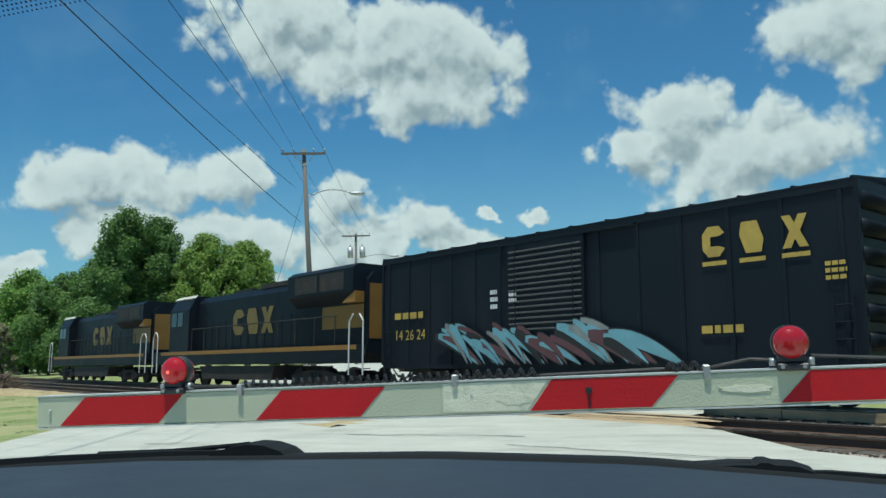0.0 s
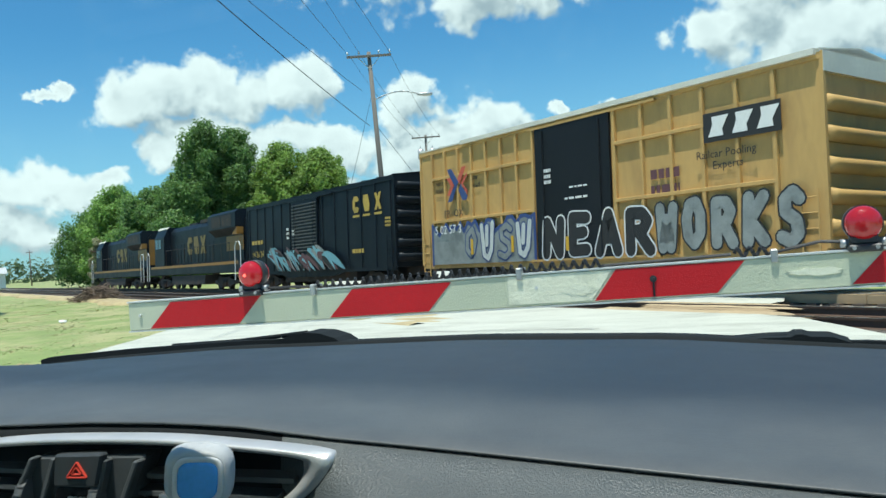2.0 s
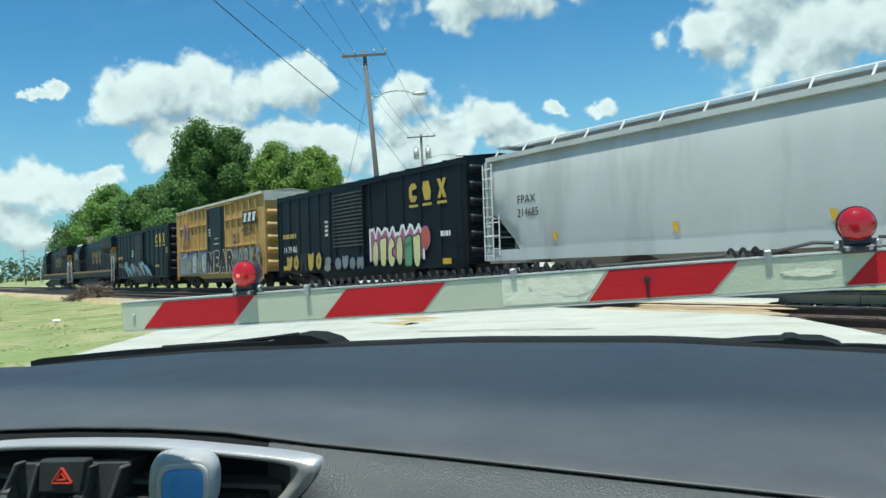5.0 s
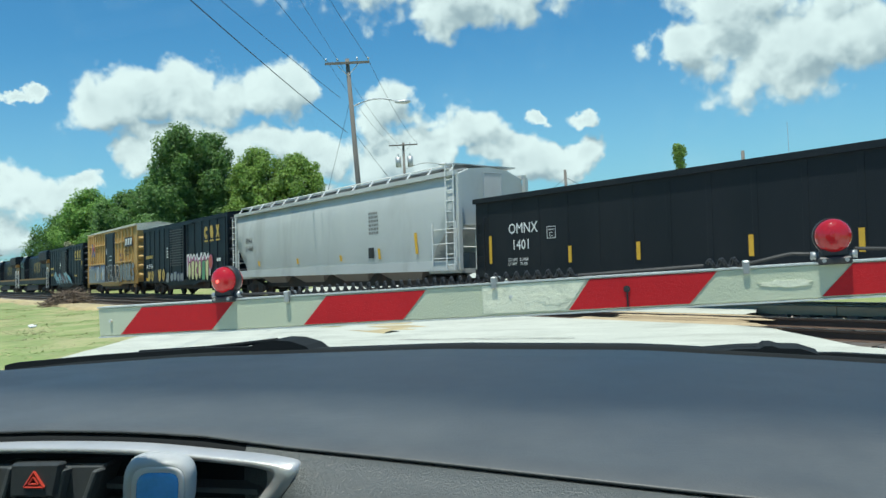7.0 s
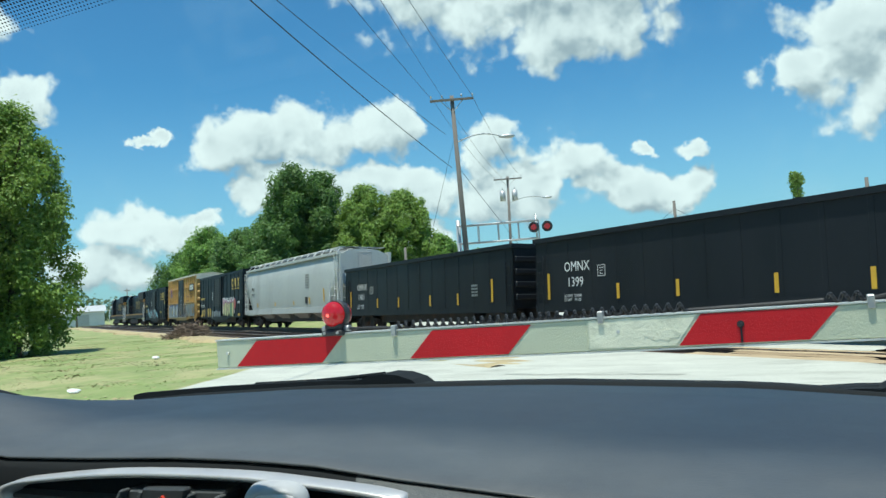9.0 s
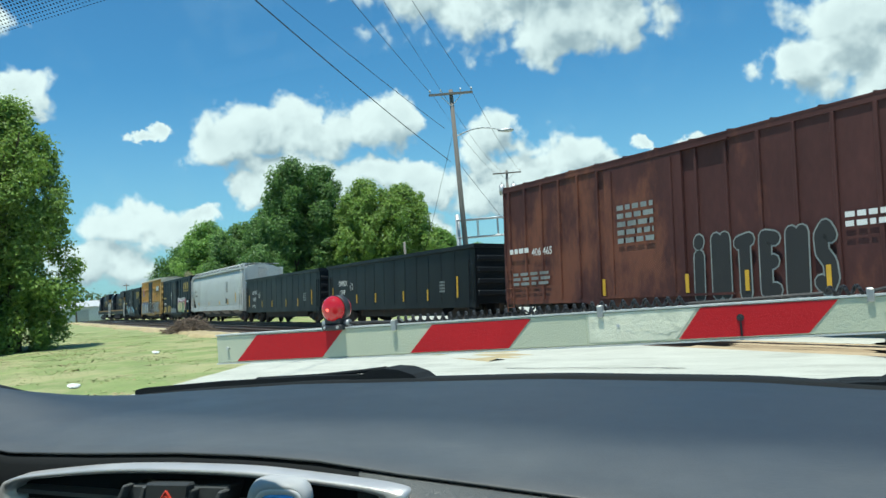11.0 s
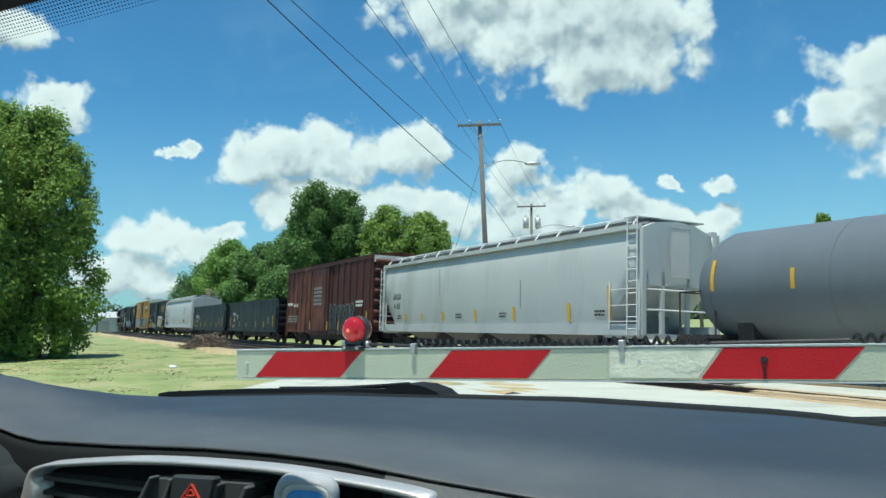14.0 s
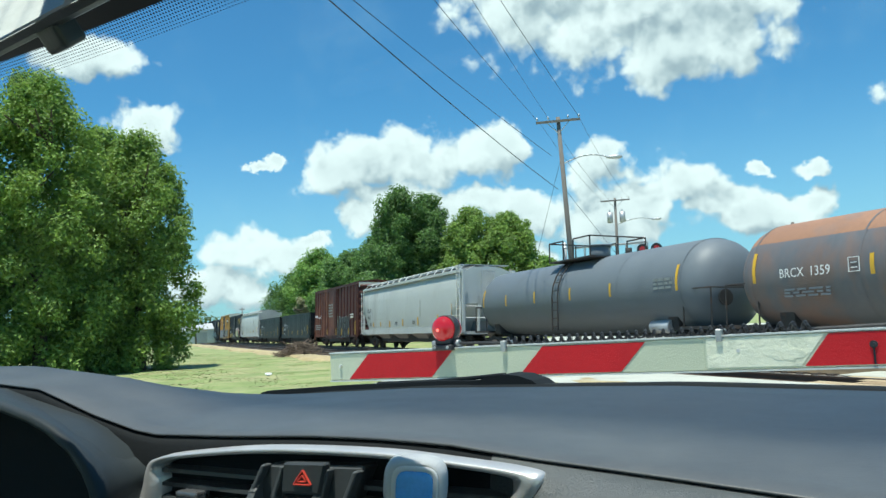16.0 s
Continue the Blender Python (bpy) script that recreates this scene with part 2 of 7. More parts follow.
RUST = (0.16, 0.075, 0.04)
M = {
    "grass": surface("grass", (0.20, 0.255, 0.085), 0.9, vary=0.28, scale=0.7, bump=0.35, second=(0.40, 0.35, 0.19), amount=0.65, bump_scale=14, split=(0.42, 0.62)),
    "tuft": surface("mown_grass", (0.20, 0.265, 0.085), 0.8, vary=0.25, scale=0.8, bump=0, island=0.35),
    "dry": surface("dry_grass", (0.40, 0.32, 0.18), 0.9, vary=0.4, scale=0.8, bump=0.6, second=(0.15, 0.17, 0.06), amount=0.6, bump_scale=30),
    "road": surface("pale_concrete", (0.47, 0.475, 0.415), 0.85, vary=0.22, scale=1.6, bump=0.35, second=(0.30, 0.30, 0.255), amount=0.65, bump_scale=60, stretch=(0.5, 1.4, 1)),
    "crack": surface("tar_line", (0.12, 0.12, 0.11), 0.8, vary=0.3, scale=2),
    "ballast": surface("ballast_stone", (0.36, 0.31, 0.26), 0.9, vary=0.5, scale=3.0, bump=0.5, second=(0.2, 0.17, 0.15), amount=0.6, island=0.7),
    "tie": surface("creosoted_wood", (0.09, 0.07, 0.055), 0.85, vary=0.4, scale=2.0, bump=0.3),
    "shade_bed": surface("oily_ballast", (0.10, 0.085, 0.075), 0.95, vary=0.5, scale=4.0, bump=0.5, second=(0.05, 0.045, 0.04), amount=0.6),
    "dirt": surface("packed_tan_dirt", (0.42, 0.32, 0.20), 0.9, vary=0.3, scale=2.0, bump=0.4, second=(0.22, 0.16, 0.1), amount=0.5),
    "timber": surface("crossing_timber", (0.33, 0.24, 0.14), 0.8, vary=0.35, scale=2.0, bump=0.3, second=(0.12, 0.09, 0.06), amount=0.5, stretch=(0.3, 3, 3)),
    "rail": surface("rusty_rail", (0.10, 0.062, 0.045), 0.6, 0.4, vary=0.3, scale=5),
    "railtop": surface("worn_steel", (0.55, 0.52, 0.5), 0.3, 1.0, vary=0.1, scale=5),
    "navy": surface("dark_blue_paint", (0.007, 0.012, 0.018), 0.48, vary=0.3, scale=0.9, bump=0.06, second=(0.020, 0.023, 0.027), amount=0.35, stretch=(1, 1, 0.3), spec=0.18),
    "black_car": surface("black_car_paint", (0.008, 0.010, 0.013), 0.48, vary=0.35, scale=0.8, bump=0.06, second=(0.022, 0.023, 0.024), amount=0.3, stretch=(1, 1, 0.25), spec=0.28),
    "yellow_box": surface("tan_yellow_paint", (0.50, 0.315, 0.115), 0.6, vary=0.2, scale=1.1, bump=0.06, second=(0.27, 0.16, 0.075), amount=0.4, stretch=(1, 1, 0.3), spec=0.3),
    "roof_white": surface("faded_roof", (0.62, 0.6, 0.52), 0.6, vary=0.2, scale=1.0),
    "oxide": surface("oxide_red_paint", (0.070, 0.027, 0.025), 0.65, vary=0.4, scale=0.7, bump=0.08, second=(0.20, 0.075, 0.045), amount=0.8, stretch=(1, 1, 0.45), spec=0.25, split=(0.48, 0.64)),
    "hopper": surface("pale_grey_paint", (0.50, 0.515, 0.50), 0.5, vary=0.10, scale=0.7, bump=0.04, second=(0.33, 0.32, 0.30), amount=0.55, stretch=(1, 1, 0.2)),
    # darker hopper grey with shade in the colour; also used for print and a streak
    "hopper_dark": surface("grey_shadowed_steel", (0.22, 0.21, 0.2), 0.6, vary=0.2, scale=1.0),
    "tank": surface("slate_grey_tank_paint", (0.14, 0.16, 0.178), 0.5, vary=0.12, scale=0.7, bump=0.03, second=(0.12, 0.132, 0.145), amount=0.4, stretch=(1, 1, 0.4), spec=0.35),
    "tank_rust": surface("rust_topped_tank_paint", (0.12, 0.125, 0.135), 0.5, vary=0.25, scale=0.7, bump=0.04, second=(0.27, 0.13, 0.07), amount=0.5, stretch=(1, 1, 0.4)),
    "tank_top": surface("rusted_tank_top", (0.33, 0.17, 0.10), 0.6, vary=0.3, scale=0.8, bump=0.05, second=(0.2, 0.17, 0.16), amount=0.5),
    "steel_dark": surface("grimy_steel", (0.035, 0.033, 0.032), 0.7, 0.2, vary=0.4, scale=3, second=RUST, amount=0.35),
    "truck": surface("truck_steel", (0.045, 0.038, 0.033), 0.75, 0.2, vary=0.4, scale=4, second=RUST, amount=0.4),
    "rod_white": surface("white_steel_rod", (0.68, 0.68, 0.66), 0.5, vary=0.1, scale=4),
    "yellow": surface("safety_yellow", (0.62, 0.36, 0.03), 0.5, vary=0.15, scale=4),
    "gold": surface("lettering_yellow", (0.50, 0.34, 0.07), 0.55, vary=0.25, scale=3, second=(0.2, 0.15, 0.06), amount=0.4),
    "white": surface("lettering_white", (0.72, 0.72, 0.7), 0.55, vary=0.12, scale=3),
    "ink": surface("lettering_black", (0.02, 0.02, 0.02), 0.6, vary=0.2, scale=3),
    "dim_gold": surface("faded_yellow", (0.19, 0.14, 0.045), 0.6, vary=0.3, scale=2),
    "orange": surface("locomotive_yellow", (0.30, 0.15, 0.03), 0.5, vary=0.2, scale=1.5, second=(0.15, 0.1, 0.06), amount=0.4),
    "loco_glass": surface("cab_window", (0.02, 0.03, 0.04), 0.08, vary=0.1, scale=2),
    "teal": surface("spray_teal", (0.16, 0.36, 0.42), 0.5, vary=0.3, scale=2.5),
    "maroon": surface("spray_maroon", (0.12, 0.05, 0.055), 0.5, vary=0.3, scale=2.5),
    "silver": surface("spray_silver", (0.25, 0.27, 0.262), 0.5, 0.15, vary=0.4, scale=2.5, second=(0.12, 0.13, 0.13), amount=0.5),
    "cream": surface("spray_cream", (0.62, 0.60, 0.30), 0.5, vary=0.2, scale=2.5),
    "mauve": surface("spray_mauve", (0.36, 0.12, 0.22), 0.5, vary=0.25, scale=2.5),
    "green_spray": surface("spray_green", (0.12, 0.32, 0.17), 0.5, vary=0.2, scale=2.5),
    "blue_spray": surface("deep_blue", (0.04, 0.07, 0.2), 0.5, vary=0.2, scale=2.5),
    "red_spray": surface("logo_red", (0.5, 0.1, 0.06), 0.5, vary=0.2, scale=2.5),
    "arm_white": surface("weathered_sheeting", (0.53, 0.555, 0.41), 0.55, vary=0.07, scale=6, bump=0.3, second=(0.66, 0.64, 0.50), amount=0.35, bump_scale=120, split=(0.52, 0.6), spec=0.3),
    "arm_worn": surface("peeling_sheeting", (0.76, 0.75, 0.58), 0.6, vary=0.12, scale=8, bump=0.3, second=(0.56, 0.57, 0.43), amount=0.6, bump_scale=90, split=(0.54, 0.60)),
    "arm_red": surface("red_sheeting", (0.50, 0.016, 0.022), 0.6, vary=0.14, scale=6, bump=0.2, bump_scale=120, spec=0.2),
    "arm_edge": surface("bare_aluminium", (0.6, 0.61, 0.58), 0.5, 0.3, vary=0.15, scale=8),
    "cable": surface("black_cable", (0.015, 0.015, 0.016), 0.55, vary=0.2, scale=20),
    "lamp_body": surface("dark_cast_housing", (0.03, 0.03, 0.032), 0.5, vary=0.2, scale=20),
    "bracket": surface("zinc_bracket", (0.42, 0.42, 0.41), 0.45, 0.6, vary=0.15, scale=20),
    "pole": surface("weathered_pole_wood", (0.165, 0.15, 0.135), 0.9, vary=0.35, scale=3, bump=0.4, stretch=(4, 4, 0.5)),
    "galv": surface("galvanised_steel", (0.48, 0.49, 0.5), 0.5, 0.5, vary=0.12, scale=4),
    "wire": surface("power_line", (0.015, 0.015, 0.017), 0.6, vary=0.1, scale=2),
    "bark": surface("bark", (0.10, 0.075, 0.055), 0.95, vary=0.4, scale=3, bump=0.6),
    "rubber": surface("matte_black_rubber", (0.014, 0.017, 0.019), 0.85, vary=0.2, scale=20, bump=0.05, spec=0.15),
    "hoodskin": surface("smooth_charcoal_hood", (0.030, 0.038, 0.041), 0.5, vary=0.1, scale=20, bump=0.08, bump_scale=700, spec=0.3),
    "dash": surface("soft_black_dashboard", (0.018, 0.027, 0.038), 0.5, vary=0.10, scale=6, bump=0.10, bump_scale=420, second=(0.045, 0.048, 0.052), amount=0.4),
    "dash_leather": surface("grained_black_vinyl", (0.068, 0.080, 0.082), 0.42, vary=0.12, scale=8, bump=0.35, bump_scale=650),
    "plastic": surface("black_plastic", (0.040, 0.047, 0.050), 0.4, vary=0.15, scale=20, bump=0.05),
    "slat": surface("charcoal_plastic", (0.085, 0.095, 0.098), 0.45, vary=0.15, scale=20, bump=0.05),
    "console": surface("dark_grey_console_plastic", (0.060, 0.068, 0.071), 0.4, vary=0.15, scale=20, bump=0.05),
    "shell_white": surface("pale_grey_plastic_shell", (0.52, 0.54, 0.54), 0.35, vary=0.04, scale=30),
    "sunlit_ridge": surface("sunlit_door_ridge", (0.075, 0.08, 0.082), 0.6, vary=0.3, scale=2.0),
    "chrome_dark": surface("dulled_chrome", (0.30, 0.31, 0.32), 0.3, 0.8, vary=0.1, scale=20),
    "cabin": surface("cabin_bounce_grey", (0.34, 0.335, 0.32), 0.85, vary=0.12, scale=10),
    "gloss": surface("gloss_black_plastic", (0.01, 0.01, 0.011), 0.15, vary=0.1, scale=20),
    "trim": surface("satin_silver_trim", (0.60, 0.61, 0.60), 0.38, 0.6, vary=0.06, scale=20),
    "grey_plastic": surface("light_grey_plastic", (0.42, 0.43, 0.44), 0.4, vary=0.05, scale=30),
    "gel": surface("blue_gel", (0.10, 0.40, 0.85), 0.12, vary=0.2, scale=30),
    "hazard_red": surface("red_print", (0.55, 0.05, 0.03), 0.5, vary=0.05, scale=30),
    "headliner": surface("grey_headliner", (0.60, 0.59, 0.56), 0.9, vary=0.08, scale=10),
    "brush": surface("dead_brush", (0.17, 0.125, 0.095), 0.9, vary=0.4, scale=3, island=0.8),
    "litter": surface("white_litter", (0.75, 0.75, 0.74), 0.7, vary=0.05, scale=5),
    "shed_wall": surface("white_metal_siding", (0.66, 0.68, 0.68), 0.6, vary=0.08, scale=0.5),
    "shed_roof": surface("grey_metal_roof", (0.45, 0.46, 0.46), 0.6, vary=0.1, scale=0.5),
}


def leafage(name, col, tip):
    """Leaves: tone by leaf and by region, some light through them."""
    m = bpy.data.materials.new(name)
    m.use_nodes = True
    t = m.node_tree
    b = t.nodes["Principled BSDF"]
    g = t.nodes.new("ShaderNodeNewGeometry").outputs["Random Per Island"]
    where = t.nodes.new("ShaderNodeTexCoord").outputs["Object"]
    patch = noise_of(t, where, 0.6, 3.0).outputs["Fac"]
    c = blend(t, mth(t, "ADD", mth(t, "MULTIPLY", g, 0.65), mth(t, "MULTIPLY", mth(t, "SUBTRACT", patch, 0.4), 1.2), clamp=True), (*col, 1), (*tip, 1))
    t.links.new(c, b.inputs["Base Color"])
    b.inputs["Roughness"].default_value = 0.55
    see = node(t, "ShaderNodeBsdfTranslucent", None, Color=c)
    mix = node(t, "ShaderNodeMixShader", None, Fac=0.45)
    t.links.new(b.outputs[0], mix.inputs[1])
    t.links.new(see.outputs[0], mix.inputs[2])
    t.links.new(mix.outputs[0], t.nodes["Material Output"].inputs["Surface"])
    return m


def near_lit_dash():
    """Dark moulded plastic; the lighter near band is light put into the colour."""
    m = surface("near_lit_black_dashboard", (0.018, 0.027, 0.038), 0.5, vary=0.10, scale=6, bump=0.10, bump_scale=420)
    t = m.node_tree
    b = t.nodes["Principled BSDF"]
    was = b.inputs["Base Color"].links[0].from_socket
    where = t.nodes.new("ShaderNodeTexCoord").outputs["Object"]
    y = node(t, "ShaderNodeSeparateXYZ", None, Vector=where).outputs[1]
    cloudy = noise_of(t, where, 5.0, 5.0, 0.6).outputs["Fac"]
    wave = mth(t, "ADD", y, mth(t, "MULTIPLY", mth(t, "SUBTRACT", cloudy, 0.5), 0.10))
    near_light = mth(t, "SUBTRACT", 1.0, ramp(t, wave, 0.47, 0.59))
    mottle = ramp(t, noise_of(t, where, 16.0, 5.0, 0.65).outputs["Fac"], 0.25, 0.75)
    near_light = mth(t, "MULTIPLY", near_light, mth(t, "ADD", 0.65, mth(t, "MULTIPLY", mottle, 0.35)))
    t.links.new(blend(t, near_light, was, (0.078, 0.088, 0.093, 1)), b.inputs["Base Color"])
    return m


M["dash"] = near_lit_dash()
M["leaf_dark"] = leafage("dark_leaves", (0.08, 0.165, 0.05), (0.20, 0.35, 0.085))
M["leaf_mid"] = leafage("green_leaves", (0.13, 0.24, 0.055), (0.30, 0.50, 0.11))
M["leaf_light"] = leafage("bright_leaves", (0.15, 0.25, 0.05), (0.35, 0.50, 0.11))
M["leaf_pale"] = leafage("cream_blossom_leaves", (0.22, 0.25, 0.12), (0.55, 0.52, 0.33))
M["leaf_far"] = leafage("hazy_leaves", (0.09, 0.14, 0.075), (0.16, 0.22, 0.11))


def lens_red(name, glow):
    m = bpy.data.materials.new(name)
    m.use_nodes = True
    t = m.node_tree
    b = t.nodes["Principled BSDF"]
    b.inputs["Base Color"].default_value = (0.32, 0.008, 0.012, 1)
    b.inputs["Roughness"].default_value = 0.12
    b.inputs["Coat Weight"].default_value = 0.5
    cell = node(t, "ShaderNodeTexVoronoi", None, Vector=t.nodes.new("ShaderNodeTexCoord").outputs["Object"], Scale=90.0)
    n = node(t, "ShaderNodeBump", None, Height=cell.outputs["Distance"], Strength=0.25, Distance=0.004)
    t.links.new(n.outputs[0], b.inputs["Normal"])
    b.inputs["Emission Color"].default_value = (1.0, 0.02, 0.03, 1)
    b.inputs["Emission Strength"].default_value = glow
    return m


M["lens"] = lens_red("red_lens", 0.06)
M["lens_lit"] = lens_red("lit_red_lens", 0.13)
M["bulb"] = glowing("lit_bulb", (1.0, 0.12, 0.10), 1.3)


def clear_pane():
    m = bpy.data.materials.new("windscreen_glass")
    m.use_nodes = True
    t = m.node_tree
    t.nodes.remove(t.nodes["Principled BSDF"])
    a = node(t, "ShaderNodeBsdfTransparent", None, Color=(0.93, 0.96, 0.95, 1))
    b = node(t, "ShaderNodeBsdfGlossy", None, Color=(1, 1, 1, 1), Roughness=0.02)
    mix = node(t, "ShaderNodeMixShader", None, Fac=0.012)
    t.links.new(a.outputs[0], mix.inputs[1])
    t.links.new(b.outputs[0], mix.inputs[2])
    t.links.new(mix.outputs[0], t.nodes["Material Output"].inputs["Surface"])
    return m


M["pane"] = clear_pane()


# ---- mesh helpers ----
def bx(bm, x0, x1, y0, y1, z0, z1):
    v = [bm.verts.new(p) for p in ((x0, y0, z0), (x1, y0, z0), (x1, y1, z0), (x0, y1, z0), (x0, y0, z1), (x1, y0, z1), (x1, y1, z1), (x0, y1, z1))]
    for f in ((3, 2, 1, 0), (4, 5, 6, 7), (0, 1, 5, 4), (1, 2, 6, 5), (2, 3, 7, 6), (3, 0, 4, 7)):
        bm.faces.new([v[i] for i in f])
    return v


def cyl(bm, a, b, r, seg=10, r2=None, caps=True):
    a, b = Vector(a), Vector(b)
    q = (b - a).to_track_quat("Z", "Y")
    r2 = r if r2 is None else r2
    rings = []
    for p, rad in ((a, r), (b, r2)):
        rings.append([bm.verts.new(p + q @ Vector((math.cos(k * math.tau / seg) * rad, math.sin(k * math.tau / seg) * rad, 0))) for k in range(seg)])
    for k in range(seg):
        f = bm.faces.new((rings[0][k], rings[0][(k + 1) % seg], rings[1][(k + 1) % seg], rings[1][k]))
        f.smooth = seg > 6
    if caps:
        bm.faces.new(rings[0][::-1])
        bm.faces.new(rings[1])


def tube(bm, pts, r, seg=8):
    for a, b in zip(pts, pts[1:]):
        cyl(bm, a, b, r, seg)


def prism(bm, outline, y0, y1):
    """An outline in x, z pushed along y from y0 to y1 (y0 faces the viewer)."""
    front = [bm.verts.new((x, y0, z)) for x, z in outline]
    back = [bm.verts.new((x, y1, z)) for x, z in outline]
    bm.faces.new(front)
    bm.faces.new(back[::-1])
    n = len(outline)
    for k in range(n):
        bm.faces.new((front[(k + 1) % n], front[k], back[k], back[(k + 1) % n]))


def loft(bm, sections, close=False, caps=True, smooth=False):
    """Rings of equal length joined one to the next."""
    rings = [[bm.verts.new(p) for p in s] for s in sections]
    n = len(rings[0])
    for a, b in zip(rings, rings[1:]):
        for k in range(n if close else n - 1):
            f = bm.faces.new((a[k], a[(k + 1) % n], b[(k + 1) % n], b[k]))
            f.smooth = smooth
    if close and caps:
        bm.faces.new(rings[0][::-1])
        bm.faces.new(rings[-1])
    return rings


def bevel(bm, width, segments=2):
    bmesh.ops.bevel(bm, geom=bm.edges[:], offset=width, segments=segments, affect="EDGES", profile=0.6)


def mesh_of(name, bm, material):
    bmesh.ops.recalc_face_normals(bm, faces=bm.faces[:])
    me = bpy.data.meshes.new(name)
    bm.to_mesh(me)
    bm.free()
    for m in (material if isinstance(material, (list, tuple)) else [material]):
        me.materials.append(m)
    return me


def part(name, bm, material, parent, label=""):
    ob = new(name, bm if isinstance(bm, bpy.types.Mesh) else mesh_of(name, bm, material))
    ob.parent = parent
    if label:
        ob["label"] = label
    return ob


def thing(name, label, category, group="", kind=""):
    return tagged(new(name), label, category, group, kind)


def single(name, bm, material, label, category, group="", kind=""):
    return tagged(new(name, mesh_of(name, bm, material)), label, category, group, kind)


def B():
    return bmesh.new()


def lettering(name, text, size, x, y, z, material, parent, label="", squeeze=1.0, turn=None, centre=False):
    """Raised letters in the x, z plane that face -y."""
    c = bpy.data.curves.new(name, "FONT")
    c.body, c.size, c.extrude = text, size, 0.001
    c.resolution_u = 2
    if centre:
        c.align_x = "CENTER"
    tmp = bpy.data.objects.new(name, c)
    scene.collection.objects.link(tmp)
    me = bpy.data.meshes.new_from_object(tmp.evaluated_get(bpy.context.evaluated_depsgraph_get()))
    bpy.data.objects.remove(tmp)
    me.transform((turn or pose(0, 0, 0, 90)) @ Matrix.Diagonal((squeeze, 1, 1, 1)))
    me.materials.clear()
    me.materials.append(material)
    ob = part(name, me, material, parent, label)
    ob.location = (x, y, z)
    return ob


def bars(name, x, z, w, h, rows, material, parent, y=-1.557, label=""):
    """Small writing that cannot be read: rows of short bars."""
    step = h / rows
    for k in range(rows):
        a = x
        while a < x + w - 0.02:
            run = random.uniform(0.25, 0.6) * w / 2
            b = min(a + run, x + w)
            bm = B()
            bx(bm, a, b, y - 0.002, y, z - k * step - step * 0.6, z - k * step)
            part(name, bm, material, parent, label)
            a = b + w * 0.06


# ---- ground, road, railway ----
TRACK_X, TRACK_Y, TRACK_Z, TRACK_TURN, CANT = 2.732, 19.126, -0.43, -35.16, -3.0
ALONG = Vector((-0.8176, 0.5758, 0.0))       # the way the train runs
ACROSS = Vector((0.5758, 0.8176, 0.0))       # from the road's near side over the track


def smooth01(v):
    v = min(max(v, 0.0), 1.0)
    return v * v * (3 - 2 * v)


def off_track(x, y):
    return (x - TRACK_X) * ACROSS.x + (y - TRACK_Y) * ACROSS.y


def road_z(x, y):
    return -0.40 * smooth01((y - 1.0) / 13.0)


def ground_z(x, y):
    o = off_track(x, y)
    d = max(0.0, -5.4 - o, o - 1.8) + 1.8
    dip = 0.08 + 0.10 * smooth01((14 - d) / 12) + (0.25 * smooth01((2.6 - d) / 1.2))
    lump = 0.06 * noise.noise(Vector((x * 0.12, y * 0.12, 0))) + 0.025 * noise.noise(Vector((x * 0.6, y * 0.6, 3)))
    return road_z(x, y) - dip + lump * smooth01((d - 2) / 4)


def make_ground():
    bm = B()
    xs = [-3000, -1500, -700, -350, -220] + [-150 + 2.5 * k for k in range(81)] + [80, 160, 350, 700, 1500, 3000]
    ys = [-3000, -1000, -300, -100, -40] + [-20 + 2.0 * k for k in range(66)] + [125, 160, 220, 350, 700, 1500, 3000]
    grid = [[bm.verts.new((x, y, ground_z(x, y))) for x in xs] for y in ys]
    for a, b in zip(grid, grid[1:]):
        for k in range(len(xs) - 1):
            bm.faces.new((a[k], a[k + 1], b[k + 1], b[k])).smooth = True
    return single("ground", bm, M["grass"], "mown grass with bare straw-coloured patches", "ground", kind="structure")


make_ground()


def road_edge(v):
    """Left and right edge of the carriageway, v metres ahead."""
    return -8.6 - 0.345 * v, float(np.interp(v, (-30, 5, 9, 10.5, 11.3, 12.2, 14.5, 16.5, 19, 60), (4.2, 4.2, 3.6, 2.9, 2.45, 1.75, 0.95, 0.42, -0.3, -15.0)))


def make_road():
    for name, near in (("road", True), ("road_beyond", False)):
        bm = B()
        rows = []
        for k in range(61):
            f = k / 60
            row = []
            for j in range(25):
                g = j / 24
                # march along the road; the strip ends along the slanting rails
                def at(v):
                    l, r = road_edge(v)
                    return l + (r - l) * g, v
                edge = -4.50 if near else 1.12
                a, b = -25.0, 60.0
                for _ in range(30):
                    m = (a + b) / 2
                    if off_track(*at(m)) < edge:
                        a = m
                    else:
                        b = m
                v = (-25 + (a + 25) * f) if near else (a + (75 - a) * f)
                x, y = at(v)
                wob = 0.12 * noise.noise(Vector((0, y * 0.5, 7 if j else 2))) if j in (0, 24) else 0
                row.append(bm.verts.new((x + wob, y, road_z(x, y) - (0.03 if j in (0, 24) else 0.0) + 0.012 * noise.noise(Vector((x * 0.4, y * 0.4, 5))))))
            rows.append(row)
        for a, b in zip(rows, rows[1:]):
            for j in range(24):
                bm.faces.new((a[j], a[j + 1], b[j + 1], b[j])).smooth = True
        single("road", bm, M["road"], "sun-bleached concrete road with fine cracks", "road", kind="structure")


make_road()


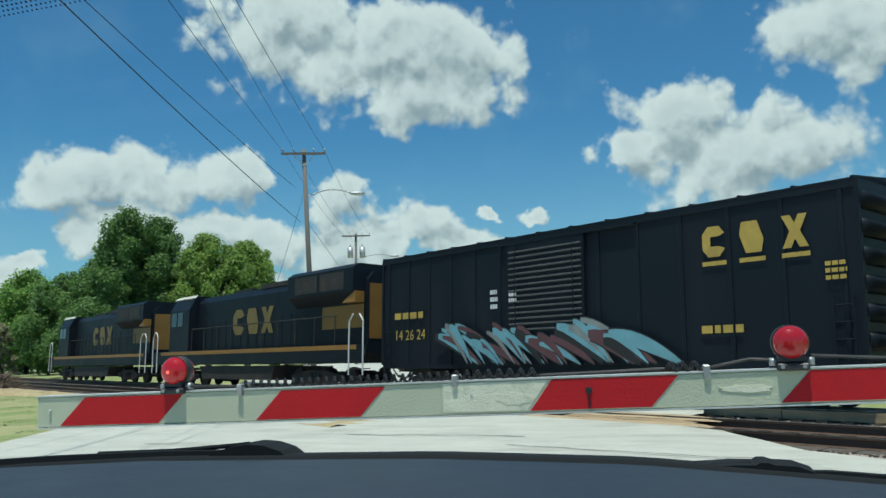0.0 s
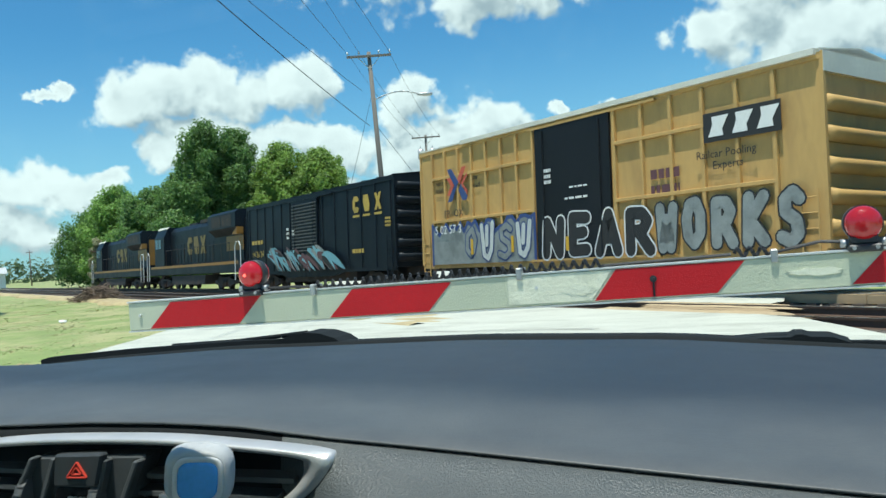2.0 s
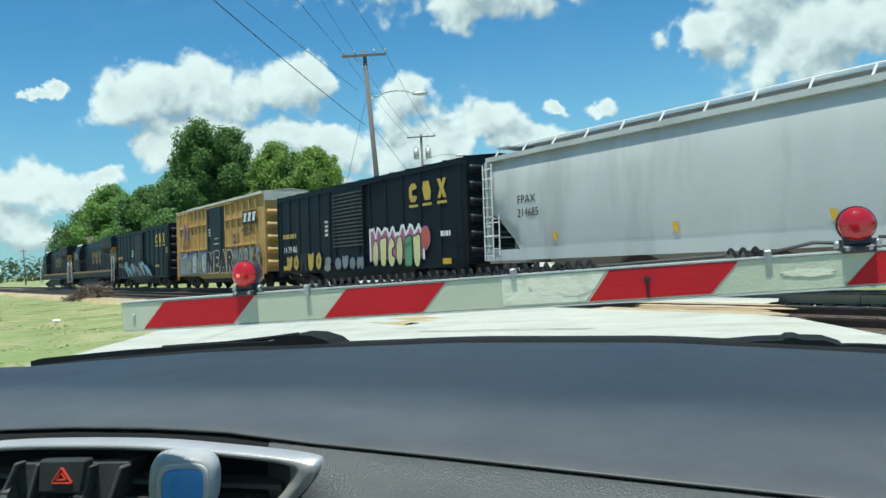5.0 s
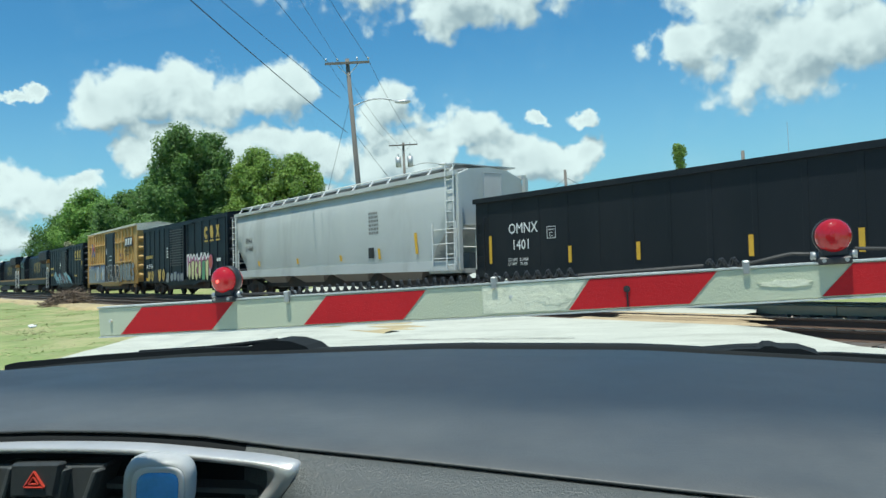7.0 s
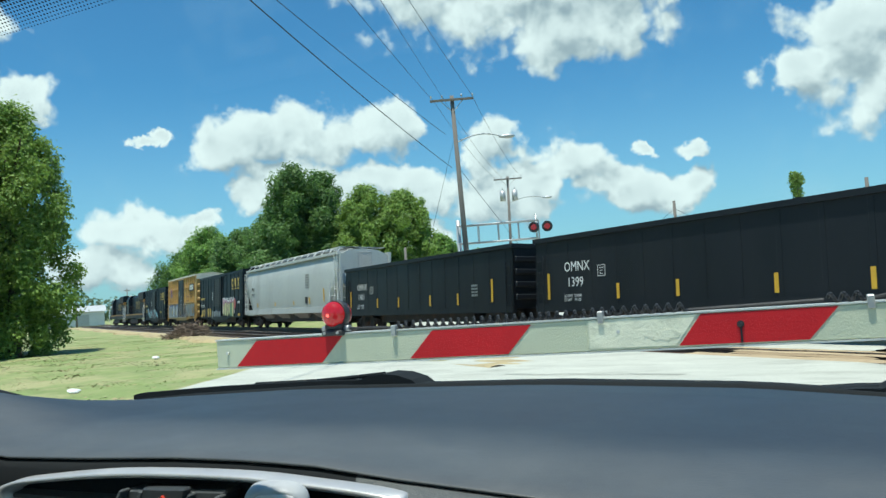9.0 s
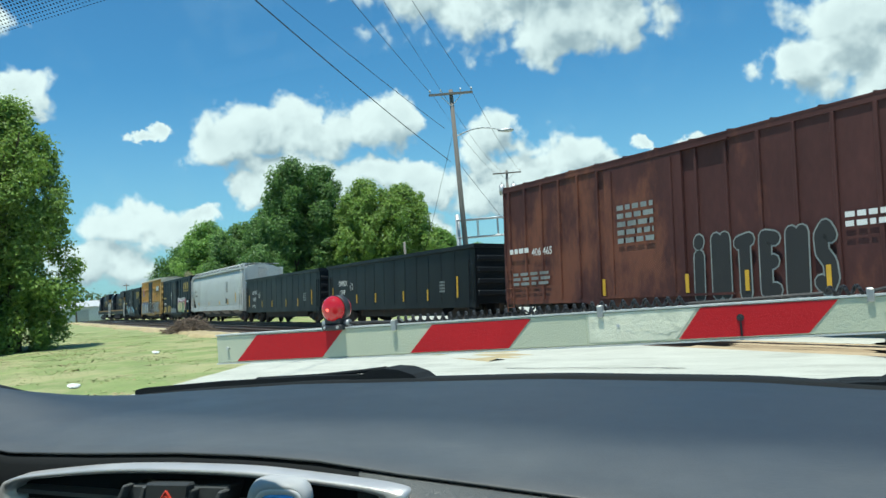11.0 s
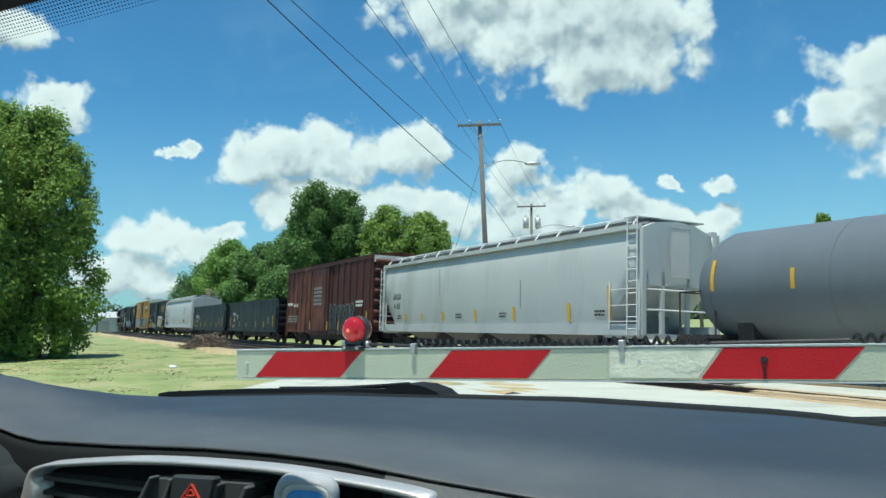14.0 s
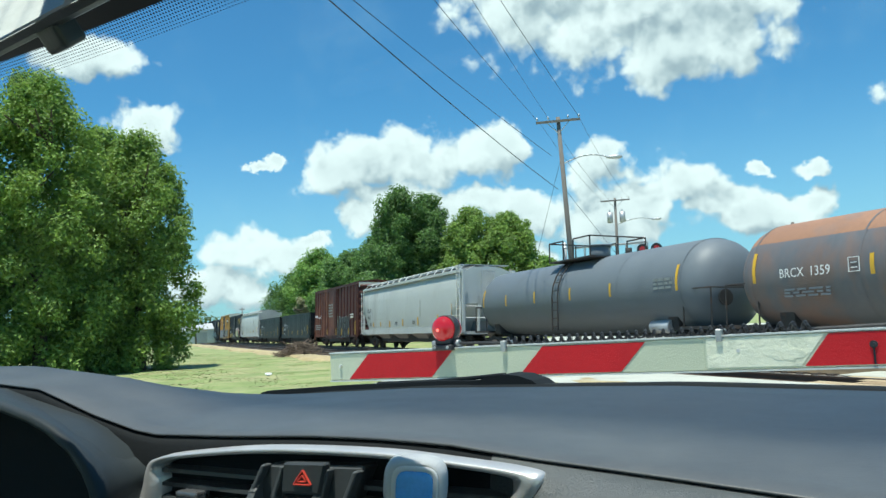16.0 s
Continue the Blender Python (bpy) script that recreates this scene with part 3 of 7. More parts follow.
def make_cracks():
    """Sealed cracks and joints that wander over the concrete."""
    lines = [((-7.2, 11.0), (-4.4, 11.6)), ((-4.4, 11.9), (0.6, 9.8)), ((-6.0, 14.5), (-2.5, 14.0)), ((-2.6, 12.8), (1.0, 11.0)), ((-9.5, 13.2), (-8.8, 13.3)), ((-3.0, 9.2), (0.8, 8.3))]
    for a, b in lines:
        bm = B()
        n = 24
        pts = []
        for k in range(n + 1):
            f = k / n
            x, y = a[0] + (b[0] - a[0]) * f, a[1] + (b[1] - a[1]) * f
            y += 0.18 * noise.noise(Vector((x * 1.3, y, 1)))
            wide = 0.018 + 0.02 * abs(noise.noise(Vector((x * 2, 3, y))))
            pts.append((x, y, wide))
        rows = [[bm.verts.new((x, y - w, road_z(x, y) + 0.016)), bm.verts.new((x, y + w, road_z(x, y) + 0.016))] for x, y, w in pts]
        for p, q in zip(rows, rows[1:]):
            bm.faces.new((p[0], q[0], q[1], p[1]))
        single("road_crack", bm, M["crack"], "dark sealed crack across the concrete", "crack", kind="structure")


make_cracks()

railway = thing("railway_track", "rusty railway track on stone ballast across the road", "railway track", kind="structure")
railway.matrix_world = pose(TRACK_X, TRACK_Y, TRACK_Z, CANT, 0, TRACK_TURN)


def make_track():
    bm = B()
    prof = [(-2.6, -0.62), (-1.5, -0.24), (1.5, -0.24), (2.6, -0.62)]
    loft(bm, [[(x, y, z + 0.02 * noise.noise(Vector((x, y, 0)))) for y, z in prof] for x in range(-260, 121, 4)])
    part("ballast_bed", bm, M["ballast"], railway)
    stones = B()
    rnd = random.Random(4)
    for k in range(5200):
        x = rnd.uniform(-34, 8)
        y = rnd.uniform(-2.7, -0.8) if rnd.random() < 0.75 else rnd.uniform(-0.7, 1.2)
        z = -0.24 if abs(y) < 1.5 else -0.24 - (abs(y) - 1.5) * 0.345
        if -8.5 < x + 2.0 < 5.6 and -1.5 < y:
            continue
        r = rnd.uniform(0.025, 0.055)
        v = [stones.verts.new((x + r * rnd.uniform(0.6, 1.1) * a, y + r * rnd.uniform(0.6, 1.1) * b, z + r * rnd.uniform(0.5, 1.0) * c)) for a, b, c in ((1, 0, 0), (-1, 0, 0), (0, 1, 0), (0, -1, 0), (0, 0, 1.2))]
        for f in ((0, 2, 4), (2, 1, 4), (1, 3, 4), (3, 0, 4)):
            stones.faces.new([v[i] for i in f])
    tagged(part("ballast_stones", stones, M["ballast"], railway), kind="stuff")
    ties = B()
    for k in range(-250, 60):
        x = k * 0.5
        bx(ties, x - 0.11, x + 0.11, -1.3, 1.3, -0.36, -0.19)
    tagged(part("ties", ties, M["tie"], railway), kind="stuff")
    for y in (-0.755, 0.755):
        foot = B()
        for x0 in range(-250, 100, 25):
            prism_rail(foot, x0, x0 + 25, y)
        part("rail", foot, M["rail"], railway)
        head = B()
        for x0 in range(-250, 100, 25):
            bx(head, x0, x0 + 24.99, y - 0.033, y + 0.033, -0.004, 0.0)
        part("rail_head", head, M["railtop"], railway, "bright worn top of the rail")
    # timber panels fill the road between and beside the rails
    for y0, y1 in ((-1.12, -0.97), (-0.96, -0.83), (-0.66, -0.34), (-0.33, -0.01), (0.0, 0.32), (0.33, 0.65), (0.84, 0.97), (0.98, 1.12)):
        for x0 in (-17.4, -14.9, -12.4, -9.9, -7.4, -4.9, -2.4, 0.1):
            bm = B()
            bx(bm, x0, x0 + 2.48, y0, y1, -0.2, -0.012 + random.uniform(-0.012, 0.006))
            part("plank", bm, M["timber"], railway)


def prism_rail(bm, x0, x1, y):
    sec = [(-0.07, -0.19), (0.07, -0.19), (0.07, -0.175), (0.012, -0.15), (0.012, -0.05), (0.036, -0.04), (0.036, -0.004), (-0.036, -0.004), (-0.036, -0.04), (-0.012, -0.05), (-0.012, -0.15), (-0.07, -0.175)]
    loft(bm, [[(x, y + a, z) for a, z in sec] for x in (x0, x1)], close=True)


make_track()

# the empty nearer track of the pair
siding = thing("railway_track", "empty rusty railway track beside the train", "railway track", kind="structure")
SIDE_OFF = -3.60
siding.matrix_world = pose(TRACK_X + ACROSS.x * SIDE_OFF, TRACK_Y + ACROSS.y * SIDE_OFF, -0.43, 0, 0, TRACK_TURN)


def make_siding():
    bm = B()
    prof = [(-3.0, -0.56), (-1.5, -0.20), (1.9, -0.20), (2.4, -0.26)]
    loft(bm, [[(x, y, z + 0.02 * noise.noise(Vector((x, y, 0)))) for y, z in prof] for x in range(-260, 121, 4)])
    part("ballast_bed", bm, M["ballast"], siding)
    bm = B()
    loft(bm, [[(x, y, -0.185 + 0.012 * noise.noise(Vector((x * 2, y * 3, 4)))) for y in (-1.15, -0.6, 0, 0.6, 1.15)] for x in range(-260, 121, 2)])
    part("oily_bed", bm, M["shade_bed"], siding, "oil-darkened ballast between the rails")
    stones = B()
    rnd = random.Random(9)
    for k in range(5200):
        x = rnd.uniform(-3.6, 12)
        y = rnd.uniform(-4.4, -1.2)
        z = -0.20 if y > -1.5 else max(-0.20 + (y + 1.5) * 0.24, -0.54)
        r = rnd.uniform(0.02, 0.06)
        v = [stones.verts.new((x + r * rnd.uniform(0.6, 1.1) * a, y + r * rnd.uniform(0.6, 1.1) * b, z + r * rnd.uniform(0.5, 1.0) * c)) for a, b, c in ((1, 0, 0), (-1, 0, 0), (0, 1, 0), (0, -1, 0), (0, 0, 1.2))]
        for f in ((0, 2, 4), (2, 1, 4), (1, 3, 4), (3, 0, 4)):
            stones.faces.new([v[i] for i in f])
    tagged(part("ballast_stones", stones, M["ballast"], siding), kind="stuff")
    ties = B()
    for k in range(-250, 60):
        x = k * 0.5
        bx(ties, x - 0.11, x + 0.11, -1.3, 1.3, -0.34, -0.172)
    tagged(part("ties", ties, M["tie"], siding), kind="stuff")
    for y in (-0.755, 0.755):
        foot = B()
        for x0 in range(-250, 100, 25):
            prism_rail(foot, x0, x0 + 25, y)
        part("rail", foot, M["rail"], siding)
        head = B()
        for x0 in range(-250, 100, 25):
            bx(head, x0, x0 + 24.99, y - 0.033, y + 0.033, -0.004, 0.0)
        part("rail_head", head, M["railtop"], siding, "bright worn top of the rail")
    # crossing fill: packed dirt along the rails, concrete between the tracks
    for name, y0, y1, key, x1 in (("dirt_fill", -0.66, -0.12, "dirt", 0.4), ("dirt_fill", -0.11, 0.30, "timber", -0.3), ("dirt_fill", 0.31, 0.66, "dirt", 0.0), ("dirt_fill", 0.85, 1.15, "dirt", -0.6), ("concrete_fill", 1.16, 2.46, "road", -1.2), ("dirt_fill", -0.9, -0.85, "dirt", 1.0)):
        bm = B()
        x0 = -3.5 - 1.5 * abs(y0)
        xs = [x0 + (x1 - x0) * k / 24 for k in range(25)]
        loft(bm, [[(x, y0 + (y1 - y0) * j / 4 * min(1, (x1 + 0.05 - x) / 0.8 + 0.3), -0.016 + 0.012 * noise.noise(Vector((x, j, y0)))) for j in range(5)] for x in xs], smooth=True)
        part(name, bm, M[key], siding)


make_siding()

# ---- train ----
SPEED, GAIN = 9.8686, 0.009787
train = []                                     # (thing, place of its front end at the start)
HALF = 1.55                                    # half a car's width
FACE = -HALF - 0.006                           # plane of the lettering


def wheelset_mesh():
    """Two flanged wheels on their axle, about its middle."""
    bm = B()
    cyl(bm, (0, -0.75, 0), (0, 0.75, 0), 0.08, 10)
    for k in (-1, 1):
        y = 0.755 * k
        cyl(bm, (0, y - 0.065, 0), (0, y + 0.065, 0), 0.42, 22)
        cyl(bm, (0, y + 0.055 * k, 0), (0, y + 0.085 * k, 0), 0.17, 14)
        cyl(bm, (0, y - 0.075 * k, 0), (0, y - 0.045 * k, 0), 0.455, 22)
        for j in range(5):
            q = j * math.tau / 5
            cyl(bm, (0.28 * math.cos(q), y + 0.05 * k, 0.28 * math.sin(q)), (0.28 * math.cos(q), y + 0.072 * k, 0.28 * math.sin(q)), 0.045, 8)
    return mesh_of("wheelset", bm, M["truck"])


def side_frame_mesh():
    bm = B()
    prism(bm, [(-1.2, 0.58), (-1.2, 0.36), (-0.9, 0.34), (-0.45, 0.18), (0.45, 0.18), (0.9, 0.34), (1.2, 0.36), (1.2, 0.58), (0.85, 0.62), (0.4, 0.76), (-0.4, 0.76), (-0.85, 0.62)], -1.14, -0.98)
    for x in (-0.16, 0.0, 0.16):
        cyl(bm, (x, -1.16, 0.22), (x, -1.16, 0.62), 0.07, 8)
    for x in (-0.89, 0.89):
        cyl(bm, (x, -1.2, 0.44), (x, -0.98, 0.44), 0.12, 10)
    return mesh_of("side_frame", bm, M["truck"])


WHEELSET, SIDE_FRAME = wheelset_mesh(), side_frame_mesh()
turning = []                                   # (wheelset, place along its car)


def bogie(car, x, wheels=(-0.89, 0.89)):
    bm = B()
    bx(bm, x - 0.2, x + 0.2, -1.1, 1.1, 0.45, 0.72)
    truck = part("truck", bm, M["truck"], car)
    for side in (1, -1):
        ob = part("side_frame", SIDE_FRAME, None, truck)
        ob.location, ob.scale = (x, 0, 0), (1 if len(wheels) == 2 else 1.6, side, 1)
    for w in wheels:
        ob = part("wheelset", WHEELSET, None, truck)
        ob.location = (x + w, 0, 0.44)
        turning.append((ob, x + w))


def coupler(car, x, way):
    bm = B()
    bx(bm, min(x, x + way * 0.75), max(x, x + way * 0.75), -0.1, 0.1, 0.78, 0.98)
    bx(bm, min(x + way * 0.6, x + way * 0.95), max(x + way * 0.6, x + way * 0.95), -0.18, 0.16, 0.72, 1.02)
    part("coupler", bm, M["truck"], car)
    bm = B()
    tube(bm, [(x, -0.3, 0.8), (x + way * 0.3, -0.3, 0.55), (x + way * 0.6, -0.25, 0.48), (x + way * 0.9, -0.2, 0.6)], 0.03, 6)
    part("air_hose", bm, M["cable"], car)


def ladder(car, x0, x1, z0, z1, rungs, material, y=FACE - 0.05, axis="x", name="ladder"):
    bm = B()
    def p(a, z):
        return (a, y, z) if axis == "x" else (y, a, z)
    for a in (x0, x1):
        cyl(bm, p(a, z0), p(a, z1), 0.022, 6)
    for k in range(rungs):
        z = z0 + (z1 - z0) * (k + 0.5) / rungs
        cyl(bm, p(x0, z), p(x1, z), 0.016, 6)
    return part(name, bm, material, car)


LETTERS = {
    "N": [[(0, 0), (0.06, 1)], [(0.06, 1), (0.94, 0)], [(0.94, 0), (1, 1)]],
    "E": [[(0.95, 0.02), (0.05, 0), (0.1, 1), (1, 0.96)], [(0.08, 0.5), (0.8, 0.54)]],
    "A": [[(-0.05, 0), (0.48, 1), (1.05, 0)], [(0.22, 0.36), (0.8, 0.36)]],
    "R": [[(0, 0), (0.04, 1), (0.7, 0.98), (0.98, 0.76), (0.7, 0.52), (0.1, 0.5)], [(0.45, 0.5), (1.08, -0.02)]],
    "W": [[(0, 1), (0.2, 0), (0.5, 0.72), (0.8, 0), (1, 1)]],
    "O": [[(0.5, 0), (0.08, 0.2), (0, 0.6), (0.25, 0.96), (0.7, 1), (1, 0.7), (0.95, 0.25), (0.5, 0)]],
    "K": [[(0, 0), (0.05, 1)], [(0.95, 1), (0.12, 0.48), (1.02, 0)]],
    "S": [[(0.95, 0.86), (0.6, 1), (0.15, 0.86), (0.2, 0.6), (0.8, 0.42), (0.92, 0.16), (0.5, 0), (0, 0.1)]],
    "I": [[(0.45, 0), (0.5, 0.72)], [(0.5, 0.95), (0.55, 1.0)]],
    "T": [[(0, 0.95), (1, 1)], [(0.5, 0), (0.52, 0.96)]],
    "M": [[(0, 0), (0.04, 0.9), (0.5, 0.55), (0.95, 0.95), (1, 0)]],
    "V": [[(0, 0.95), (0.2, 0.1), (0.55, 0.0), (0.85, 0.25), (1.0, 1.0)], [(0.45, 0.4), (0.5, 0.9)]],
    "C": [[(0.95, 0.85), (0.4, 1), (0, 0.6), (0.1, 0.15), (0.55, 0), (1, 0.15)]],
    "B": [[(0.5, 0.1), (0.1, 0.3), (0.15, 0.75), (0.6, 0.95), (0.9, 0.6), (0.7, 0.2), (0.5, 0.1)]],
}


def stroke(bm, pts, half, y):
    """A flat sprayed stroke of even width with round ends and joints."""
    for a, b in zip(pts, pts[1:]):
        dx, dz = b[0] - a[0], b[1] - a[1]
        n = math.hypot(dx, dz) or 1.0
        ox, oz = -dz / n * half, dx / n * half
        bm.faces.new([bm.verts.new((p, y, q)) for p, q in ((a[0] + ox, a[1] + oz), (a[0] - ox, a[1] - oz), (b[0] - ox, b[1] - oz), (b[0] + ox, b[1] + oz))])
    for k, (x, z) in enumerate(pts):
        bm.faces.new([bm.verts.new((x + math.cos(j * math.tau / 9) * half, y - 0.0002 * (k % 2 + 1), z + math.sin(j * math.tau / 9) * half)) for j in range(9)])


def sprayed(car, x0, x1, z0, z1, word, fills, outline, seed, thick=0.30, edge=0.06, y=FACE, label=""):
    """Bulky sprayed letters, one after the other, each with its rim."""
    rnd = random.Random(seed)
    w = (x1 - x0) / len(word)
    half = w * thick * 0.5
    for k, sign_ in enumerate(word):
        a, b = x0 + w * k + half + edge, w * 0.94 - 2 * (half + edge)
        lo, hi = z0 + half + rnd.uniform(0, 0.08), z1 - half - rnd.uniform(0, 0.14)
        lean = rnd.uniform(-0.06, 0.12)
        runs = [[(a + b * (p + lean * q), lo + (hi - lo) * q) for p, q in run] for run in LETTERS[sign_]]
        base = y - 0.004 * (k % 2)
        rim, fill = B(), B()
        for j, run in enumerate(runs):
            stroke(rim, run, half + edge, base - 0.0005 * j)
            stroke(fill, run, half, base - 0.006 - 0.0005 * j)
        ob = part("graffiti_letter", rim, M[outline], car, label)
        part("letter_fill", fill, M[fills[k % len(fills)]], ob)


def sprayed_cloud(car, x0, x1, z0, z1, material, rim, seed, y=FACE):
    """A filled patch of spray with a torn upper edge and a dark line along it."""
    rnd = random.Random(seed)
    n = 26
    top = [(x0 + (x1 - x0) * k / n, z1 - (z1 - z0) * 0.30 * rnd.random() * (1.0 if k % 4 else 0.1)) for k in range(n + 1)]
    bm = B()
    for p, q in zip(top, top[1:]):
        bm.faces.new([bm.verts.new((u, y, v)) for u, v in ((p[0], z0), (q[0], z0), q, p)])
    ob = part("graffiti_patch", bm, M[material], car)
    bm = B()
    stroke(bm, [(x0, z0)] + top + [(x1, z0)], 0.06, y - 0.003)
    part("patch_line", bm, M[rim], ob)


def block_mark(car, x, z, w, h, material, kind, bar=True, y=FACE):
    """One bulky plain shape of a company mark with the bar under it."""
    bm = B()
    f = y - 0.004
    if kind == 0:      # cut-cornered block
        prism(bm, [(x + w * 0.75, z + h), (x + w, z + h * 0.75), (x + w * 0.72, z + h * 0.66), (x + w * 0.36, z + h * 0.66), (x + w * 0.36, z + h * 0.34), (x + w * 0.72, z + h * 0.34), (x + w, z + h * 0.25), (x + w * 0.75, z), (x + w * 0.25, z), (x, z + h * 0.25), (x, z + h * 0.75), (x + w * 0.25, z + h)], f, y)
    elif kind == 1:    # slanting block
        prism(bm, [(x + w * 0.25, z), (x + w * 0.9, z), (x + w, z + h * 0.4), (x + w * 0.75, z + h), (x + w * 0.1, z + h), (x, z + h * 0.6)], f, y)
    else:              # bow-tie block
        prism(bm, [(x, z), (x + w * 0.34, z), (x + w * 0.5, z + h * 0.26), (x + w * 0.66, z), (x + w, z), (x + w * 0.70, z + h * 0.5), (x + w, z + h), (x + w * 0.66, z + h), (x + w * 0.5, z + h * 0.74), (x + w * 0.34, z + h), (x, z + h), (x + w * 0.30, z + h * 0.5)], f, y)
    ob = part("company_mark", bm, material, car, "plain yellow block mark")
    if bar:
        bm = B()
        bx(bm, x - 0.02, x + w + 0.02, f, y, z - h * 0.28, z - h * 0.14)
        part("mark_bar", bm, material, ob)


def boxcar(name, label, paint, L, H, door, louvre, ribs, roof, end_ribs, door_paint=None, post_depth=0.008):
    car = tagged(new(name), label, "freight car", "cars of the freight train")
    zb = 0.95
    bm = B()
    bx(bm, 0, L, -HALF + 0.03, HALF - 0.03, zb, H)
    part("body", bm, M[paint], car)
    # low gabled roof with cross seams
    bm = B()
    loft(bm, [[(x, -HALF - 0.02, H - 0.02), (x, -HALF - 0.02, H + 0.03), (x, 0, H + 0.20), (x, HALF + 0.02, H + 0.03), (x, HALF + 0.02, H - 0.02)] for x in (-0.03, L + 0.03)], close=True)
    n = int(L / 1.2)
    for k in range(n + 1):
        x = L * k / n
        loft(bm, [[(x + d, -HALF - 0.03, H + 0.03), (x + d, -HALF - 0.03, H + 0.06), (x + d, 0, H + 0.24), (x + d, HALF + 0.03, H + 0.06), (x + d, HALF + 0.03, H + 0.03)] for d in (-0.03, 0.03)], close=True)
    part("roof", bm, M[roof], car)
    bm = B()
    prism(bm, [(0, zb + 0.02), (L, zb + 0.02), (L, zb - 0.13), (L * 0.72, zb - 0.13), (L * 0.66, zb - 0.30), (L * 0.34, zb - 0.30), (L * 0.28, zb - 0.13), (0, zb - 0.13)], -HALF + 0.005, -HALF + 0.10)
    prism(bm, [(0, zb + 0.02), (L, zb + 0.02), (L, zb - 0.13), (L * 0.72, zb - 0.13), (L * 0.66, zb - 0.30), (L * 0.34, zb - 0.30), (L * 0.28, zb - 0.13), (0, zb - 0.13)], HALF - 0.10, HALF - 0.005)
    part("side_sill", bm, M[paint], car)
    bm = B()
    bx(bm, 0.1, L - 0.1, -0.4, 0.4, zb - 0.35, zb)
    # wider box added to darken the view through below the car
    bx(bm, 4.0, L - 4.0, -1.1, 1.1, 0.42, zb - 0.04)
    part("underframe_fill", bm, M["steel_dark"], car)
    # top rail
    bm = B()
    bx(bm, 0, L, -HALF - 0.012, -HALF + 0.05, H - 0.16, H - 0.02)
    bx(bm, 0, L, HALF - 0.05, HALF + 0.012, H - 0.16, H - 0.02)
    part("top_rail", bm, M[paint], car)
    # side posts, all but in the doorway
    d0, d1 = door
    for x in ribs:
        for side in (-1, 1):
            bm = B()
            y0, y1 = (-HALF - post_depth, -HALF + 0.04) if side < 0 else (HALF - 0.04, HALF + post_depth)
            bx(bm, x - 0.05, x + 0.05, y0, y1, zb, H - 0.16)
            bevel(bm, 0.012, 1)
            part("side_post", bm, M[paint], car)
    for side in (-1, 1):
        bm = B()
        s = -HALF + 0.005 if side < 0 else HALF - 0.005
        bx(bm, d0, d1, min(s, s + 0.08 * side), max(s, s + 0.08 * side), zb + 0.03, H - 0.18)
        dob = part("door", bm, M[door_paint or paint], car, "sliding plug door")
        if louvre:
            n = 15
            # ridges coloured paler than the door to show sun on their edges
            for k in range(n):
                z = zb + 0.9 + (H - zb - 1.35) * k / (n - 1)
                bm = B()
                bx(bm, d0 + 0.08, d1 - 0.08, min(s + side * 0.07, s + side * 0.125), max(s + side * 0.07, s + side * 0.125), z, z + 0.05)
                bevel(bm, 0.01, 1)
                part("door_corrugation", bm, M["sunlit_ridge"], dob)
        bm = B()
        for x in (d0 + 0.35, d1 - 0.35):
            rod = B()
            cyl(rod, (x, s + side * 0.11, zb + 0.1), (x, s + side * 0.11, H - 0.3), 0.025, 6)
            part("lock_rod", rod, M[door_paint or paint], dob)
        bx(bm, d0 - 0.3, d1 + 1.6, min(s, s + side * 0.10), max(s, s + side * 0.10), zb - 0.03, zb + 0.03)
        part("door_track", bm, M[paint], car)
        bm = B()
        bx(bm, d0 - 0.3, d1 + 1.6, min(s, s + side * 0.10), max(s, s + side * 0.10), H - 0.2, H - 0.14)
        part("door_track", bm, M[paint], car)
    # ends with rolled ribs
    for x, way in ((0, -1), (L, 1)):
        for z0 in end_ribs:
            bm = B()
            sec = [(0, -0.20), (0.05, -0.185), (0.16, -0.10), (0.21, -0.01), (0.20, 0.06), (0.14, 0.12), (0, 0.17)]
            loft(bm, [[(x + way * a * k, y, z0 + b) for a, b in sec] for y, k in ((-HALF + 0.09, 0.15), (-HALF + 0.22, 1.0), (HALF - 0.22, 1.0), (HALF - 0.09, 0.15))], close=True, smooth=True)
            part("end_rib", bm, M[paint], car)
        for y in (-HALF + 0.04, HALF - 0.04):
            bm = B()
            bx(bm, min(x, x + way * 0.08), max(x, x + way * 0.08), y - 0.05, y + 0.05, zb, H)
            part("end_post", bm, M[paint], car)
        bm = B()
        bx(bm, min(x, x + way * 0.09), max(x, x + way * 0.09), -HALF, HALF, H - 0.42, H)
        part("end_band", bm, M[roof], car)
        coupler(car, x, way)
    ladder(car, 0.12, 0.5, 0.55, 2.2, 5, M[paint])
    ladder(car, L - 0.5, L - 0.12, 0.55, 2.2, 5, M[paint])
    ladder(car, 0.95, 1.35, 0.6, H - 0.3, 11, M[paint], y=L + 0.24, axis="y")
    bogie(car, 2.3)
    bogie(car, L - 2.3)
    return car


def spread(a, b, n):
    return [a + (b - a) * k / (n - 1) for k in range(n)]


E_RIBS = (1.35, 1.9, 2.45, 3.0, 3.55, 4.1)

